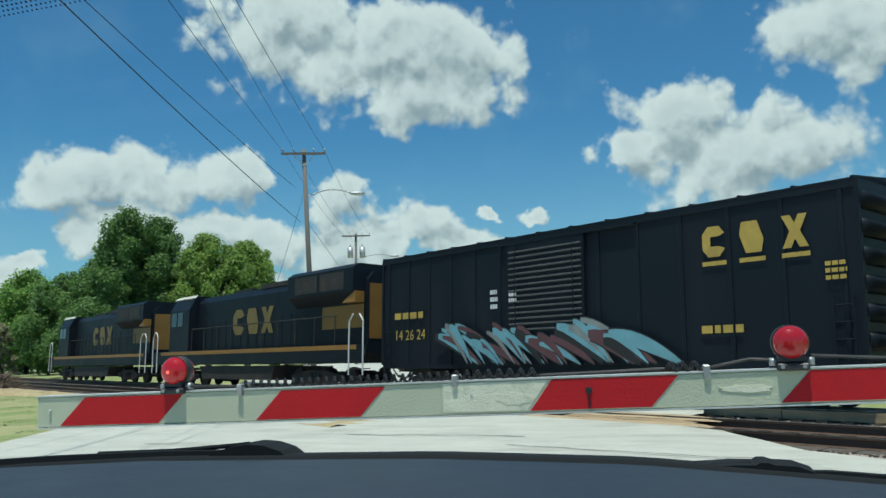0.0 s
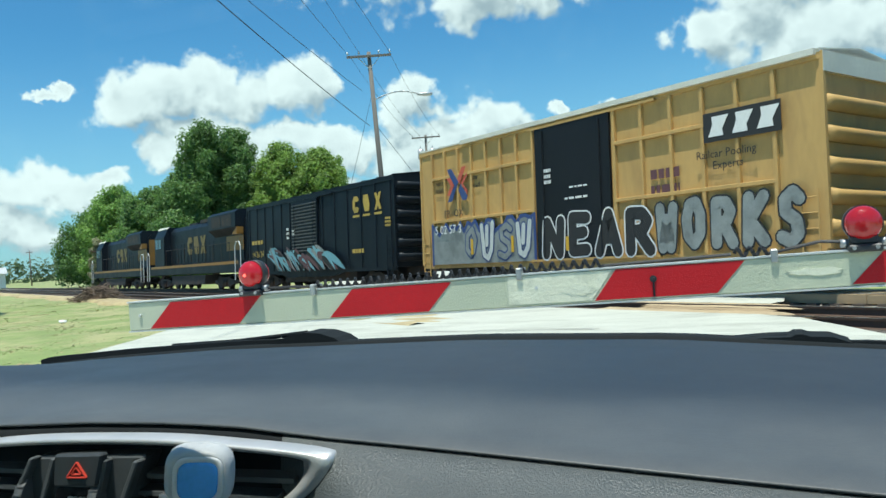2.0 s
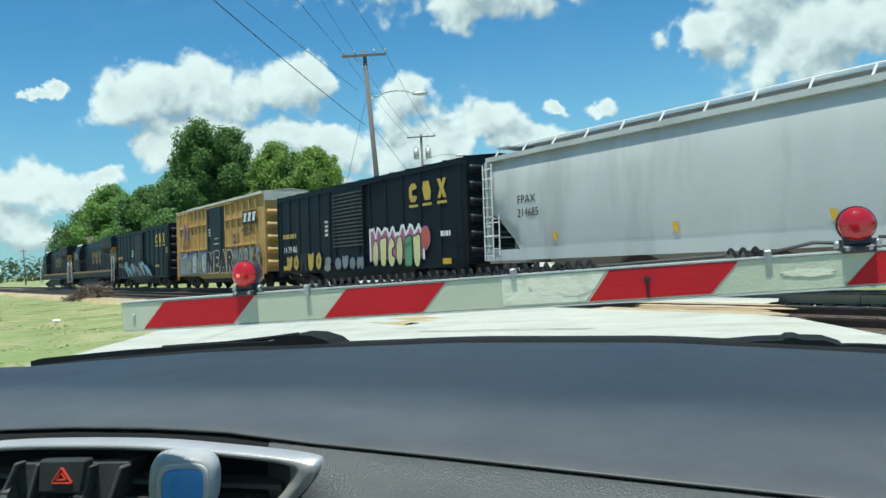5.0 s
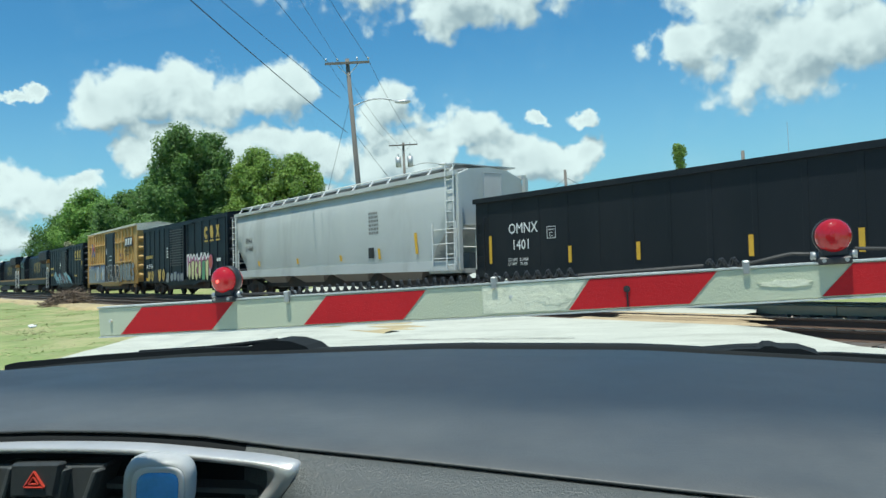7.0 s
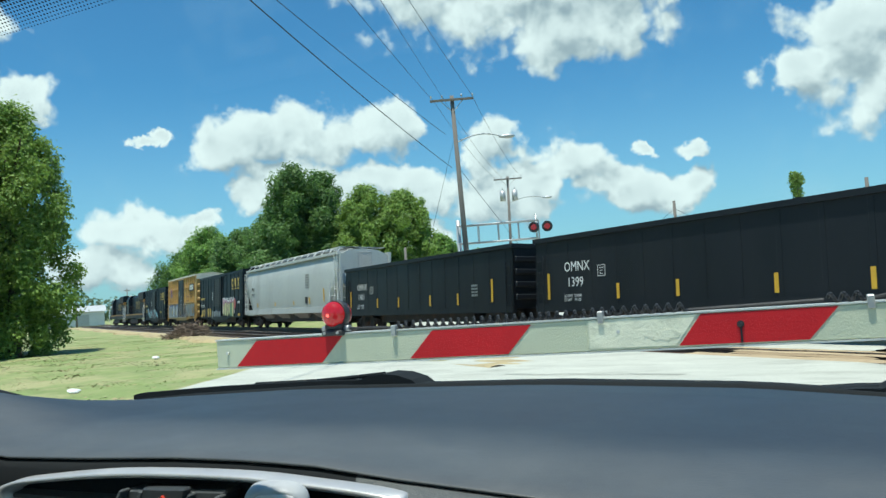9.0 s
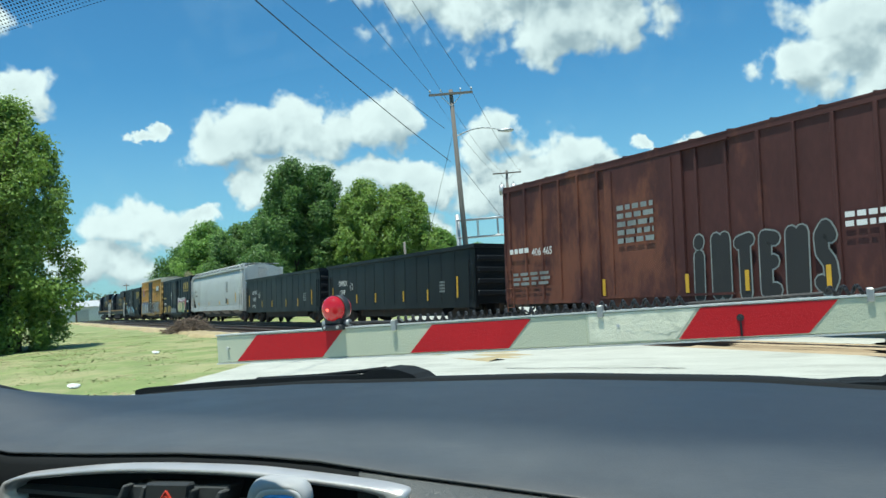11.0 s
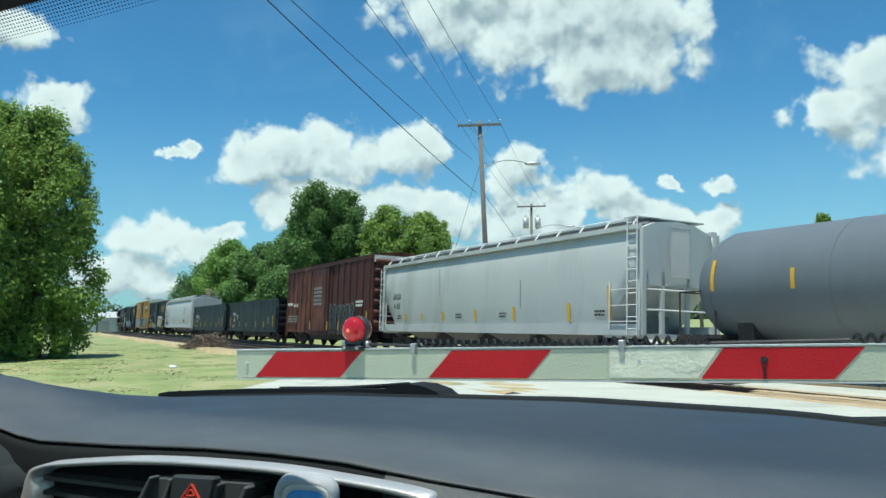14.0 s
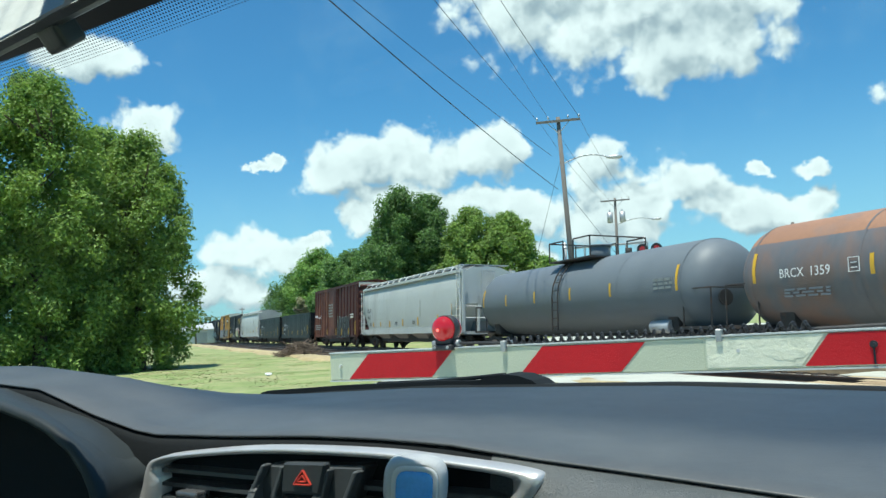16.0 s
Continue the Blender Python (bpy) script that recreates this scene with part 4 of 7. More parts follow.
# dark blue boxcar with the teal marks
car_a = boxcar("boxcar", "dark navy steel boxcar with yellow block marks and teal graffiti", "navy", 15.63, 4.46, (6.1, 8.9), True, spread(0.3, 5.7, 6) + spread(9.3, 15.35, 6), "navy", E_RIBS)
for k, x in enumerate((12.3, 13.2, 14.15)):
    block_mark(car_a, x, 3.25, 0.55, 0.68, M["gold"], k)
lettering("car_number", "14 26 24", 0.46, 0.70, FACE - 0.022, 1.74, M["gold"], car_a, "yellow stencilled number", 1.0)
bars("owner_code", 0.70, 2.62, 1.5, 0.34, 1, M["gold"], car_a, FACE - 0.02)
bars("data_panel", 5.35, 3.05, 0.30, 0.62, 3, M["white"], car_a, FACE - 0.02)
bars("data_panel", 6.2, 2.9, 0.30, 0.3, 2, M["white"], car_a, FACE - 0.11)
bars("data_panel", 15.0, 2.9, 0.42, 0.42, 3, M["gold"], car_a, FACE - 0.02)
bars("tag", 12.2, 1.75, 1.0, 0.28, 1, M["gold"], car_a, FACE - 0.02)


def swoops(car, x0, x1, z0, z1, seed, y):
    """Sweeping feather shapes in teal over maroon with black rims."""
    rnd = random.Random(seed)
    for k in range(46):
        f = k / 45
        x = x0 + (x1 - x0) * (0.02 + 0.80 * f) + rnd.uniform(-0.2, 0.2)
        hump = 0.55 + 0.45 * abs(math.sin(f * math.pi * 3.0 + 0.5))
        ztop = z0 + (z1 - z0) * hump * rnd.uniform(0.7, 1.0)
        w = rnd.uniform(0.12, 0.34)
        run = rnd.uniform(0.8, 2.1)
        key = rnd.choice(("teal", "teal", "teal", "maroon", "maroon", "ink", "silver"))
        pts = []
        n = 9
        for s in range(n + 1):
            g = s / n
            px = x + run * g
            pz = ztop - (ztop - z0) * g ** 1.5 * 0.92
            pts.append((px, pz, w * math.sin(math.pi * (0.12 + 0.88 * g)) ** 0.8 * 0.5 + 0.01))
        rim, fill = B(), B()
        for bm, extra, d in ((rim, 0.035, 0.0), (fill, 0.0, 0.003)):
            yy = y - d - 0.0011 * k
            rows = [[bm.verts.new((a, yy, min(max(b + c + extra, z0), z1 + 0.1))), bm.verts.new((a, yy, max(b - c - extra, z0 - 0.05)))] for a, b, c in pts]
            for p, q in zip(rows, rows[1:]):
                bm.faces.new((p[0], q[0], q[1], p[1]))
        ob = part("graffiti_feather", rim, M["ink"], car, "sweeping sprayed feather shape")
        part("feather_fill", fill, M[key], ob)


swoops(car_a, 2.7, 11.6, 0.88, 2.15, 5, FACE - 0.112)
train.append((car_a, 13.59))

# tan boxcar with a black door
car_y = boxcar("boxcar", "tan-yellow ribbed steel boxcar with black door and silver graffiti", "yellow_box", 15.25, 5.02, (6.35, 9.35), False, spread(0.75, 6.2, 8) + spread(9.5, 14.2, 6), "roof_white", (1.4, 2.05, 2.7, 3.35, 4.0), "black_car", 0.07)
for z in (2.45, 3.95):
    for a, b in ((0.75, 6.2), (9.5, 14.2)):
        bm = B()
        bx(bm, a, b, -HALF - 0.075, -HALF + 0.03, z - 0.05, z + 0.05)
        bevel(bm, 0.012, 1)
        part("side_belt", bm, M["yellow_box"], car_y)
bm = B()
bx(bm, 2.6, 15.2, -HALF - 0.11, -HALF + 0.02, 4.95, 5.08)
part("walkway_edge", bm, M["roof_white"], car_y)
# crossed arrows in blue and red
for key, pts in (("blue_spray", [(1.75, 4.2), (2.0, 4.2), (2.4, 3.72), (2.0, 3.08), (1.75, 3.08), (2.13, 3.65)]), ("red_spray", [(1.7, 3.9), (1.9, 3.9), (2.17, 3.62), (1.9, 3.3), (1.7, 3.3), (1.95, 3.62)]),
                 ("red_spray", [(2.85, 4.2), (2.62, 4.2), (2.35, 3.82), (2.48, 3.62), (2.62, 3.85)]), ("blue_spray", [(2.85, 3.08), (2.62, 3.08), (2.4, 3.42), (2.52, 3.62), (2.9, 3.2)]), ("red_spray", [(2.55, 3.66), (2.9, 4.0), (2.9, 3.85), (2.65, 3.62), (2.9, 3.4), (2.9, 3.25)])):
    bm = B()
    prism(bm, pts, FACE - 0.078, FACE - 0.070)
    part("company_mark", bm, M[key], car_y, "crossed arrow shape")
lettering("slogan", "next\nload", 0.26, 0.95, FACE - 0.02, 3.7, M["ink"], car_y)
lettering("slogan", "any\nroad", 0.26, 3.05, FACE - 0.02, 3.7, M["ink"], car_y)
lettering("owner_code", "FB  OX", 0.36, 1.5, FACE - 0.078, 2.56, M["ink"], car_y)
lettering("car_number", "5 02 57 3", 0.42, 0.98, FACE - 0.135, 2.0, M["white"], car_y)
sprayed_cloud(car_y, 0.75, 6.25, 0.95, 2.35, "silver", "blue_spray", 11, FACE - 0.078)
sprayed(car_y, 2.6, 6.2, 1.0, 2.3, "BVSV", ("silver", "arm_edge"), "blue_spray", 12, 0.20, 0.045, FACE - 0.086, "grey sprayed shape with dark blue rim")
sprayed(car_y, 6.55, 10.9, 0.95, 2.3, "NEAR", ("ink",), "white", 13, 0.30, 0.045, FACE - 0.094, "black sprayed letter with white rim")
sprayed(car_y, 10.8, 14.95, 0.98, 2.35, "WORKS", ("silver",), "ink", 14, 0.34, 0.045, FACE - 0.084, "silver sprayed letter with black rim")
for x, z0, z1 in ((3.05, 1.25, 1.75), (5.15, 1.25, 1.75), (7.6, 1.2, 1.6)):
    bm = B()
    bx(bm, x, x + 0.12, FACE - 0.112, FACE - 0.104, z0, z1)
    part("reflector", bm, M["yellow"], car_y, "yellow reflector strip")
bm = B()
bx(bm, 12.4, 14.4, FACE - 0.09, FACE - 0.072, 3.52, 4.2)
sign = part("sign_panel", bm, M["ink"], car_y, "black panel with white block mark")
for x in (12.52, 13.16, 13.80):
    bm = B()
    prism(bm, [(x + 0.02, 3.64), (x + 0.42, 3.64), (x + 0.40, 3.80), (x + 0.58, 4.10), (x + 0.12, 4.10), (x + 0.14, 3.92)], FACE - 0.098, FACE - 0.091)
    part("block_mark", bm, M["white"], sign)
lettering("slogan", "Railcar Pooling\n      Experts", 0.27, 12.15, FACE - 0.076, 3.16, M["ink"], car_y)
bars("data_panel", 6.75, 3.6, 0.3, 0.5, 3, M["white"], car_y, FACE - 0.09)
bars("data_panel", 7.6, 2.7, 0.9, 0.1, 1, M["white"], car_y, FACE - 0.09)
bars("data_panel", 7.8, 3.0, 0.7, 0.08, 1, M["white"], car_y, FACE - 0.09)
bars("tag", 10.7, 3.1, 0.9, 0.8, 2, M["maroon"], car_y, FACE - 0.02)
train.append((car_y, -4.09))

# second dark boxcar
car_b = boxcar("boxcar", "dark navy steel boxcar with pale yellow and mauve graffiti", "navy", 15.7, 4.46, (6.05, 8.75), True, spread(0.3, 5.6, 6) + spread(9.2, 15.4, 6), "navy", E_RIBS)
for k, x in enumerate((12.2, 13.1, 14.05)):
    block_mark(car_b, x, 3.25, 0.55, 0.68, M["gold"], k)
lettering("car_number", "14 29 86", 0.42, 0.62, FACE - 0.022, 1.78, M["white"], car_b, "white stencilled number", 1.05)
bars("owner_code", 0.62, 2.66, 1.5, 0.34, 1, M["gold"], car_b, FACE - 0.02)
sprayed_cloud(car_b, 9.2, 13.1, 1.2, 2.45, "mauve", "white", 22, FACE - 0.012)
sprayed(car_b, 9.35, 13.0, 0.88, 2.1, "BVCBMV", ("cream", "cream", "cream", "cream", "green_spray", "cream"), "ink", 21, 0.42, 0.05, FACE - 0.026, "pale yellow sprayed shape")
sprayed(car_b, 12.9, 13.6, 1.5, 2.3, "O", ("red_spray",), "mauve", 26, 0.30, 0.08, FACE - 0.020)
sprayed(car_b, 0.9, 4.9, 0.85, 1.75, "VBMVB", ("gold", "gold", "ink"), "ink", 23, 0.26, 0.05, FACE - 0.018)
sprayed(car_b, 6.3, 8.9, 0.85, 1.5, "OVBM", ("silver",), "blue_spray", 24, 0.34, 0.04, FACE - 0.135)
sprayed(car_b, 5.0, 5.8, 0.8, 1.6, "S", ("silver",), "ink", 25, 0.3, 0.04, FACE - 0.022)
for x in (0.62, 14.3):
    bm = B()
    bx(bm, x, x + 0.5, FACE - 0.03, FACE - 0.02, 0.95, 1.15)
    part("reflector", bm, M["yellow"], car_b, "yellow reflector strip")
bars("data_panel", 5.2, 3.05, 0.3, 0.75, 4, M["white"], car_b, FACE - 0.02)
bars("tag", 14.2, 2.1, 0.6, 0.3, 1, M["white"], car_b, FACE - 0.02)
train.append((car_b, -21.15))

# oxide red boxcar
car_r = boxcar("boxcar", "rust-stained oxide red boxcar with black and white graffiti", "oxide", 15.5, 4.98, (5.6, 8.75), False, spread(0.3, 5.2, 6) + spread(9.2, 15.2, 7), "oxide", (1.4, 1.95, 2.5, 3.05, 3.6, 4.15, 4.65), None, 0.045)
lettering("car_number", "406 465", 0.36, 1.7, FACE - 0.05, 2.45, M["white"], car_r)
bars("owner_code", 0.35, 2.75, 1.2, 0.28, 1, M["white"], car_r, FACE - 0.05)
bars("data_panel", 0.5, 1.9, 2.2, 0.5, 3, M["silver"], car_r, FACE - 0.05)
bars("data_panel", 6.2, 3.6, 1.5, 1.2, 5, M["silver"], car_r, FACE - 0.12)
sprayed(car_r, 8.9, 13.3, 0.75, 2.5, "INTENS", ("ink",), "silver", 31, 0.44, 0.04, FACE - 0.06, "black sprayed letter with pale rim")
for x, z in ((8.75, 1.0), (10.7, 1.0), (12.9, 1.0), (5.4, 1.0), (15.0, 1.0)):
    bm = B()
    bx(bm, x, x + 0.12, FACE - 0.085, FACE - 0.075, z, z + (1.0 if x > 14 else 0.5))
    part("reflector", bm, M["yellow"], car_r, "yellow reflector strip")
bm = B()
bx(bm, 15.592, 15.6, -1.5, 1.5, 4.6, 4.96)
part("end_sign_band", bm, M["roof_white"], car_r, "pale worn band across the car's end")
bars("tag", 13.4, 2.6, 1.0, 0.4, 2, M["white"], car_r, FACE - 0.05)
train.append((car_r, -94.2))


# ---- covered hoppers ----
def hopper(label, dark_number, marks):
    car = tagged(new("covered_hopper"), label, "freight car", "cars of the freight train")
    L, zt, zb = 19.4, 4.15, 1.05
    bm = B()
    # curved sides, the bottom corners cut away at both ends
    prof = [(-1.50, zb), (-1.53, 1.45), (-1.58, 2.2), (-1.58, 3.2), (-1.52, 3.8), (-1.42, zt), (-0.8, zt + 0.25), (0, zt + 0.33), (0.8, zt + 0.25), (1.42, zt), (1.52, 3.8), (1.58, 3.2), (1.58, 2.2), (1.53, 1.45), (1.50, zb)]
    secs = []
    for x, low in ((0.2, 2.5), (0.55, 2.35), (1.25, 1.7), (1.75, zb), (L - 1.75, zb), (L - 1.25, 1.7), (L - 0.55, 2.35), (L - 0.2, 2.5)):
        secs.append([(x, y * (1.0 if z > 1.2 else 1.0), max(z, low)) for y, z in prof])
    loft(bm, secs, close=True, smooth=True)
    body = part("body", bm, M["hopper"], car)
    bm = B()
    for side in (-1, 1):
        bx(bm, 0.0, L, min(side * 1.50, side * 1.60), max(side * 1.50, side * 1.60), 0.98, 1.32)
        bx(bm, 0.1, L - 0.1, min(side * 1.40, side * 1.595), max(side * 1.40, side * 1.595), zt - 0.02, zt + 0.12)
    part("side_sill", bm, M["hopper"], car)
    for x, way in ((0.0, -1), (L, 1)):
        bm = B()
        bx(bm, min(x, x - way * 1.8), max(x, x - way * 1.8), -1.45, 1.45, 0.9, 1.05)
        for y in (-1.45, 1.45):
            bx(bm, x - 0.07, x + 0.07, y - 0.07, y + 0.07, 1.0, zt)
        for y in (-0.5, 0.5):
            bx(bm, min(x - way * 0.2, x - way * 0.32), max(x - way * 0.2, x - way * 0.32), y - 0.06, y + 0.06, 1.0, 2.9)
        part("end_platform", bm, M["hopper"], car)
        bm = B()
        cyl(bm, (x, -1.4, 2.35), (x, 1.4, 2.35), 0.03, 6)
        cyl(bm, (x, -1.4, 1.75), (x, 1.4, 1.75), 0.03, 6)
        part("end_handrail", bm, M["rod_white"], car)
        coupler(car, x, way)
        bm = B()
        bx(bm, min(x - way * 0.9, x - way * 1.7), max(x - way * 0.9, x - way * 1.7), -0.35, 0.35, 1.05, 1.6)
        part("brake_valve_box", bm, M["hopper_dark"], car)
    bm = B()
    # dark box added so that no bright ground shows under the car
    bx(bm, 2.8, L - 2.8, -0.9, 0.9, 0.5, 1.0)
    part("underframe_fill", bm, M["steel_dark"], car)
    # bottom outlet gates, the shade below the car put into their grey
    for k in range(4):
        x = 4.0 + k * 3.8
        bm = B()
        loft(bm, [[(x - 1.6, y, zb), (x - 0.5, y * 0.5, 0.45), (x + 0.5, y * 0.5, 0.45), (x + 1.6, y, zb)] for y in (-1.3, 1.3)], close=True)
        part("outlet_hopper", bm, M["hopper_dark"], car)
    # running board round the roof with its stanchions
    bm = B()
    bx(bm, 0.4, L - 0.4, -0.95, -0.45, zt + 0.38, zt + 0.42)
    bx(bm, 0.4, L - 0.4, 0.45, 0.95, zt + 0.38, zt + 0.42)
    for e in (0.4, L - 1.0):
        bx(bm, e, e + 0.6, -1.35, 1.35, zt + 0.38, zt + 0.42)
    part("running_board", bm, M["galv"], car, "grated steel running board")
    for k in range(15):
        x = 0.45 + (L - 0.9) * k / 14
        bm = B()
        cyl(bm, (x, -1.5, zt + 0.08), (x, -1.25, zt + 0.40), 0.028, 6)
        part("stanchion", bm, M["rod_white"], car)
    bm = B()
    cyl(bm, (0.45, -1.25, zt + 0.40), (L - 0.45, -1.25, zt + 0.40), 0.028, 6)
    part("roof_rail", bm, M["rod_white"], car)
    bm = B()
    bx(bm, 1.0, L - 1.0, -0.35, 0.35, zt + 0.28, zt + 0.45)
    for k in range(10):
        x = 1.8 + (L - 3.6) * k / 9
        bx(bm, x - 0.06, x + 0.06, -0.42, 0.42, zt + 0.28, zt + 0.52)
    part("roof_hatch", bm, M["hopper"], car)
    # ladders at both ends of the side and on the end
    for a in (0.02, L - 0.46):
        ladder(car, a, a + 0.44, 1.0, zt + (0.35 if a > 5 else -0.1), 10, M["rod_white"], y=-1.66)
    ladder(car, L - 1.3, L + 0.05, 1.15, 2.6, 3, M["rod_white"], y=-1.64, name="grab_ladder")
    ladder(car, 0.0, 0.75, 1.15, 2.4, 3, M["rod_white"], y=-1.64, name="grab_ladder")
    bm = B()
    y0, y1, z0, z1 = -0.42, 0.36, 2.75, 4.25
    for k in range(-9, 10):
        for way in (-1, 1):
            # slanting wires, cut to the frame
            p0, p1 = y0 + 0.085 * k, y0 + 0.085 * k + (z1 - z0) * 0.5
            f0, f1 = max(0.0, (y0 - p0) / (p1 - p0)), min(1.0, (y1 - p0) / (p1 - p0))
            if f1 - f0 < 0.03:
                continue
            e = [(p0 + (p1 - p0) * f, z0 + (z1 - z0) * f if way > 0 else z1 - (z1 - z0) * f) for f in (f0, f1)]
            cyl(bm, (L + 0.02, *e[0]), (L + 0.02, *e[1]), 0.009, 4)
    for q in (y0, y1):
        cyl(bm, (L + 0.02, q, z0), (L + 0.02, q, z1), 0.02, 6)
    for q in (z0, z1):
        cyl(bm, (L + 0.02, y0, q), (L + 0.02, y1, q), 0.02, 6)
    part("end_mesh", bm, M["galv"], car)
    for x, z0, z1 in marks:
        bm = B()
        prism(bm, [(x - 0.08, z1), (x + 0.08, z1), (x + 0.14, z0), (x, z0)], -1.60, -1.585)
        part("reflector", bm, M["yellow"], car, "worn orange reflector strip")
    bogie(car, 1.75)
    bogie(car, L - 1.75)
    return car


hop_1 = hopper("pale grey covered hopper car with roof walkways", True, [(3.2, 1.5, 1.75), (7.5, 1.5, 1.75), (11.5, 1.5, 1.75), (14.5, 1.5, 1.9), (17.0, 1.6, 2.35)])
lettering("owner_code", "FPAX", 0.36, 1.6, -1.60, 2.68, M["ink"], hop_1, "black stencilled letters")
lettering("car_number", "214685", 0.36, 1.6, -1.60, 2.28, M["ink"], hop_1, "black stencilled number", 0.9)
bars("data_panel", 13.8, 3.3, 0.7, 0.9, 6, M["hopper_dark"], hop_1, -1.588)
bm = B()
bx(bm, 13.75, 14.15, -1.592, -1.586, 1.55, 1.95)
part("placard", bm, M["ink"], hop_1, "black square placard")
train.append((hop_1, -37.95))
hop_2 = hopper("pale grey covered hopper car with orange strips", True, [(2.9, 1.5, 1.8), (4.7, 1.5, 1.8), (6.8, 1.45, 1.85), (9.6, 1.45, 1.9), (12.5, 1.45, 1.95), (15.9, 1.4, 2.0), (18.0, 1.45, 2.5)])
lettering("car_number", "4185", 0.40, 1.55, -1.60, 2.05, M["ink"], hop_2, "black stencilled number")
lettering("owner_code", "ARSX", 0.40, 1.45, -1.60, 2.5, M["ink"], hop_2, "black stencilled letters")
for x in (2.0, 8.0, 11.5, 17.3):
    bars("data_panel", x, 1.75, 0.5, 0.22, 2, M["ink"], hop_2, -1.58)
bm = B()
cyl(bm, (13.0, -1.60, 1.9), (12.97, -1.60, 2.9), 0.012, 5)
part("scratch_streak", bm, M["hopper_dark"], hop_2, "thin dark streak")
train.append((hop_2, -111.2))


# ---- gondolas ----
def gondola(label, number):
    car = tagged(new("gondola_car"), label, "freight car", "cars of the freight train")
    L, H, zb = 16.15, 3.07, 0.95
    bm = B()
    for side in (-1, 1):
        bx(bm, 0, L, min(side * (HALF - 0.06), side * HALF), max(side * (HALF - 0.06), side * HALF), zb, H)
    bx(bm, 0, 0.06, -HALF, HALF, zb, H)
    bx(bm, L - 0.06, L, -HALF, HALF, zb, H)
    bx(bm, 0, L, -HALF, HALF, zb - 0.06, zb)
    part("body", bm, M["black_car"], car)
    bm = B()
    for side in (-1, 1):
        bx(bm, -0.05, L + 0.05, min(side * (HALF - 0.08), side * (HALF + 0.09)), max(side * (HALF - 0.08), side * (HALF + 0.09)), H - 0.02, H + 0.13)
        bx(bm, 0, L, min(side * (HALF - 0.08), side * (HALF + 0.06)), max(side * (HALF - 0.08), side * (HALF + 0.06)), zb - 0.2, zb + 0.04)
    bx(bm, -0.06, 0.1, -HALF, HALF, H - 0.02, H + 0.13)
    bx(bm, L - 0.1, L + 0.06, -HALF, HALF, H - 0.02, H + 0.13)
    part("top_chord", bm, M["black_car"], car)
    bm = B()
    bx(bm, 0.3, L - 0.3, -0.35, 0.35, zb - 0.4, zb - 0.06)
    # second box is filler that keeps the gap below the body dark
    bx(bm, 3.6, L - 3.6, -1.1, 1.1, 0.42, zb - 0.1)
    part("underframe_fill", bm, M["steel_dark"], car)
    for k in range(14):
        x = 0.55 + (L - 1.1) * k / 13
        for side in (-1, 1):
            bm = B()
            bx(bm, x - 0.07, x + 0.07, min(side * HALF, side * (HALF + 0.012)), max(side * HALF, side * (HALF + 0.012)), zb + 0.04, H - 0.02)
            bevel(bm, 0.005, 1)
            part("side_post", bm, M["black_car"], car)
    for x, way in ((0, -1), (L, 1)):
        for z in (1.3, 1.75, 2.2, 2.65):
            bm = B()
            bx(bm, min(x, x + way * 0.09), max(x, x + way * 0.09), -HALF + 0.05, HALF - 0.05, z - 0.1, z + 0.1)
            bevel(bm, 0.03, 1)
            part("end_rib", bm, M["black_car"], car)
        coupler(car, x, way)
    ladder(car, 0.1, 0.45, 0.5, 2.6, 6, M["black_car"])
    ladder(car, L - 0.45, L - 0.1, 0.5, 2.6, 6, M["black_car"])
    for x, z0, z1 in ((0.72, 1.15, 2.0), (4.15, 1.1, 1.55), (6.55, 1.1, 1.55), (9.7, 1.08, 1.55), (12.1, 1.08, 1.55), (14.7, 1.15, 2.0)):
        bm = B()
        bx(bm, x - 0.06, x + 0.06, FACE - 0.018, FACE - 0.010, z0, z1)
        part("reflector", bm, M["yellow"], car, "yellow reflector strip")
    lettering("car_number", number, 0.42, 1.72, FACE - 0.016, 1.54, M["white"], car, "white stencilled number")
    lettering("owner_code", "OMNX", 0.44, 1.58, FACE - 0.016, 2.02, M["white"], car, "white stencilled letters", 0.95)
    lettering("load_limit", "LD LMT  214900\nLT WT    71100", 0.13, 1.55, FACE - 0.016, 1.2, M["white"], car)
    bm = B()
    for a, b, c, d in ((3.25, 3.6, 1.80, 1.815), (3.25, 3.6, 2.125, 2.14), (3.25, 3.265, 1.815, 2.125), (3.585, 3.6, 1.815, 2.125), (3.36, 3.49, 1.86, 1.875), (3.36, 3.49, 1.96, 1.975), (3.36, 3.375, 1.875, 1.96), (3.32, 3.53, 2.04, 2.06)):
        bx(bm, a, b, FACE - 0.016, FACE - 0.008, c, d)
    part("plate_mark", bm, M["white"], car, "white square outline mark")
    bars("data_panel", 13.2, 1.85, 0.45, 0.5, 4, M["silver"], car, FACE - 0.014)
    bogie(car, 1.9)
    bogie(car, L - 1.9)
    return car


train.append((gondola("black high-sided gondola car with yellow reflectors", "1401"), -58.35))
train.append((gondola("black high-sided gondola car with yellow reflectors", "1399"), -75.9))


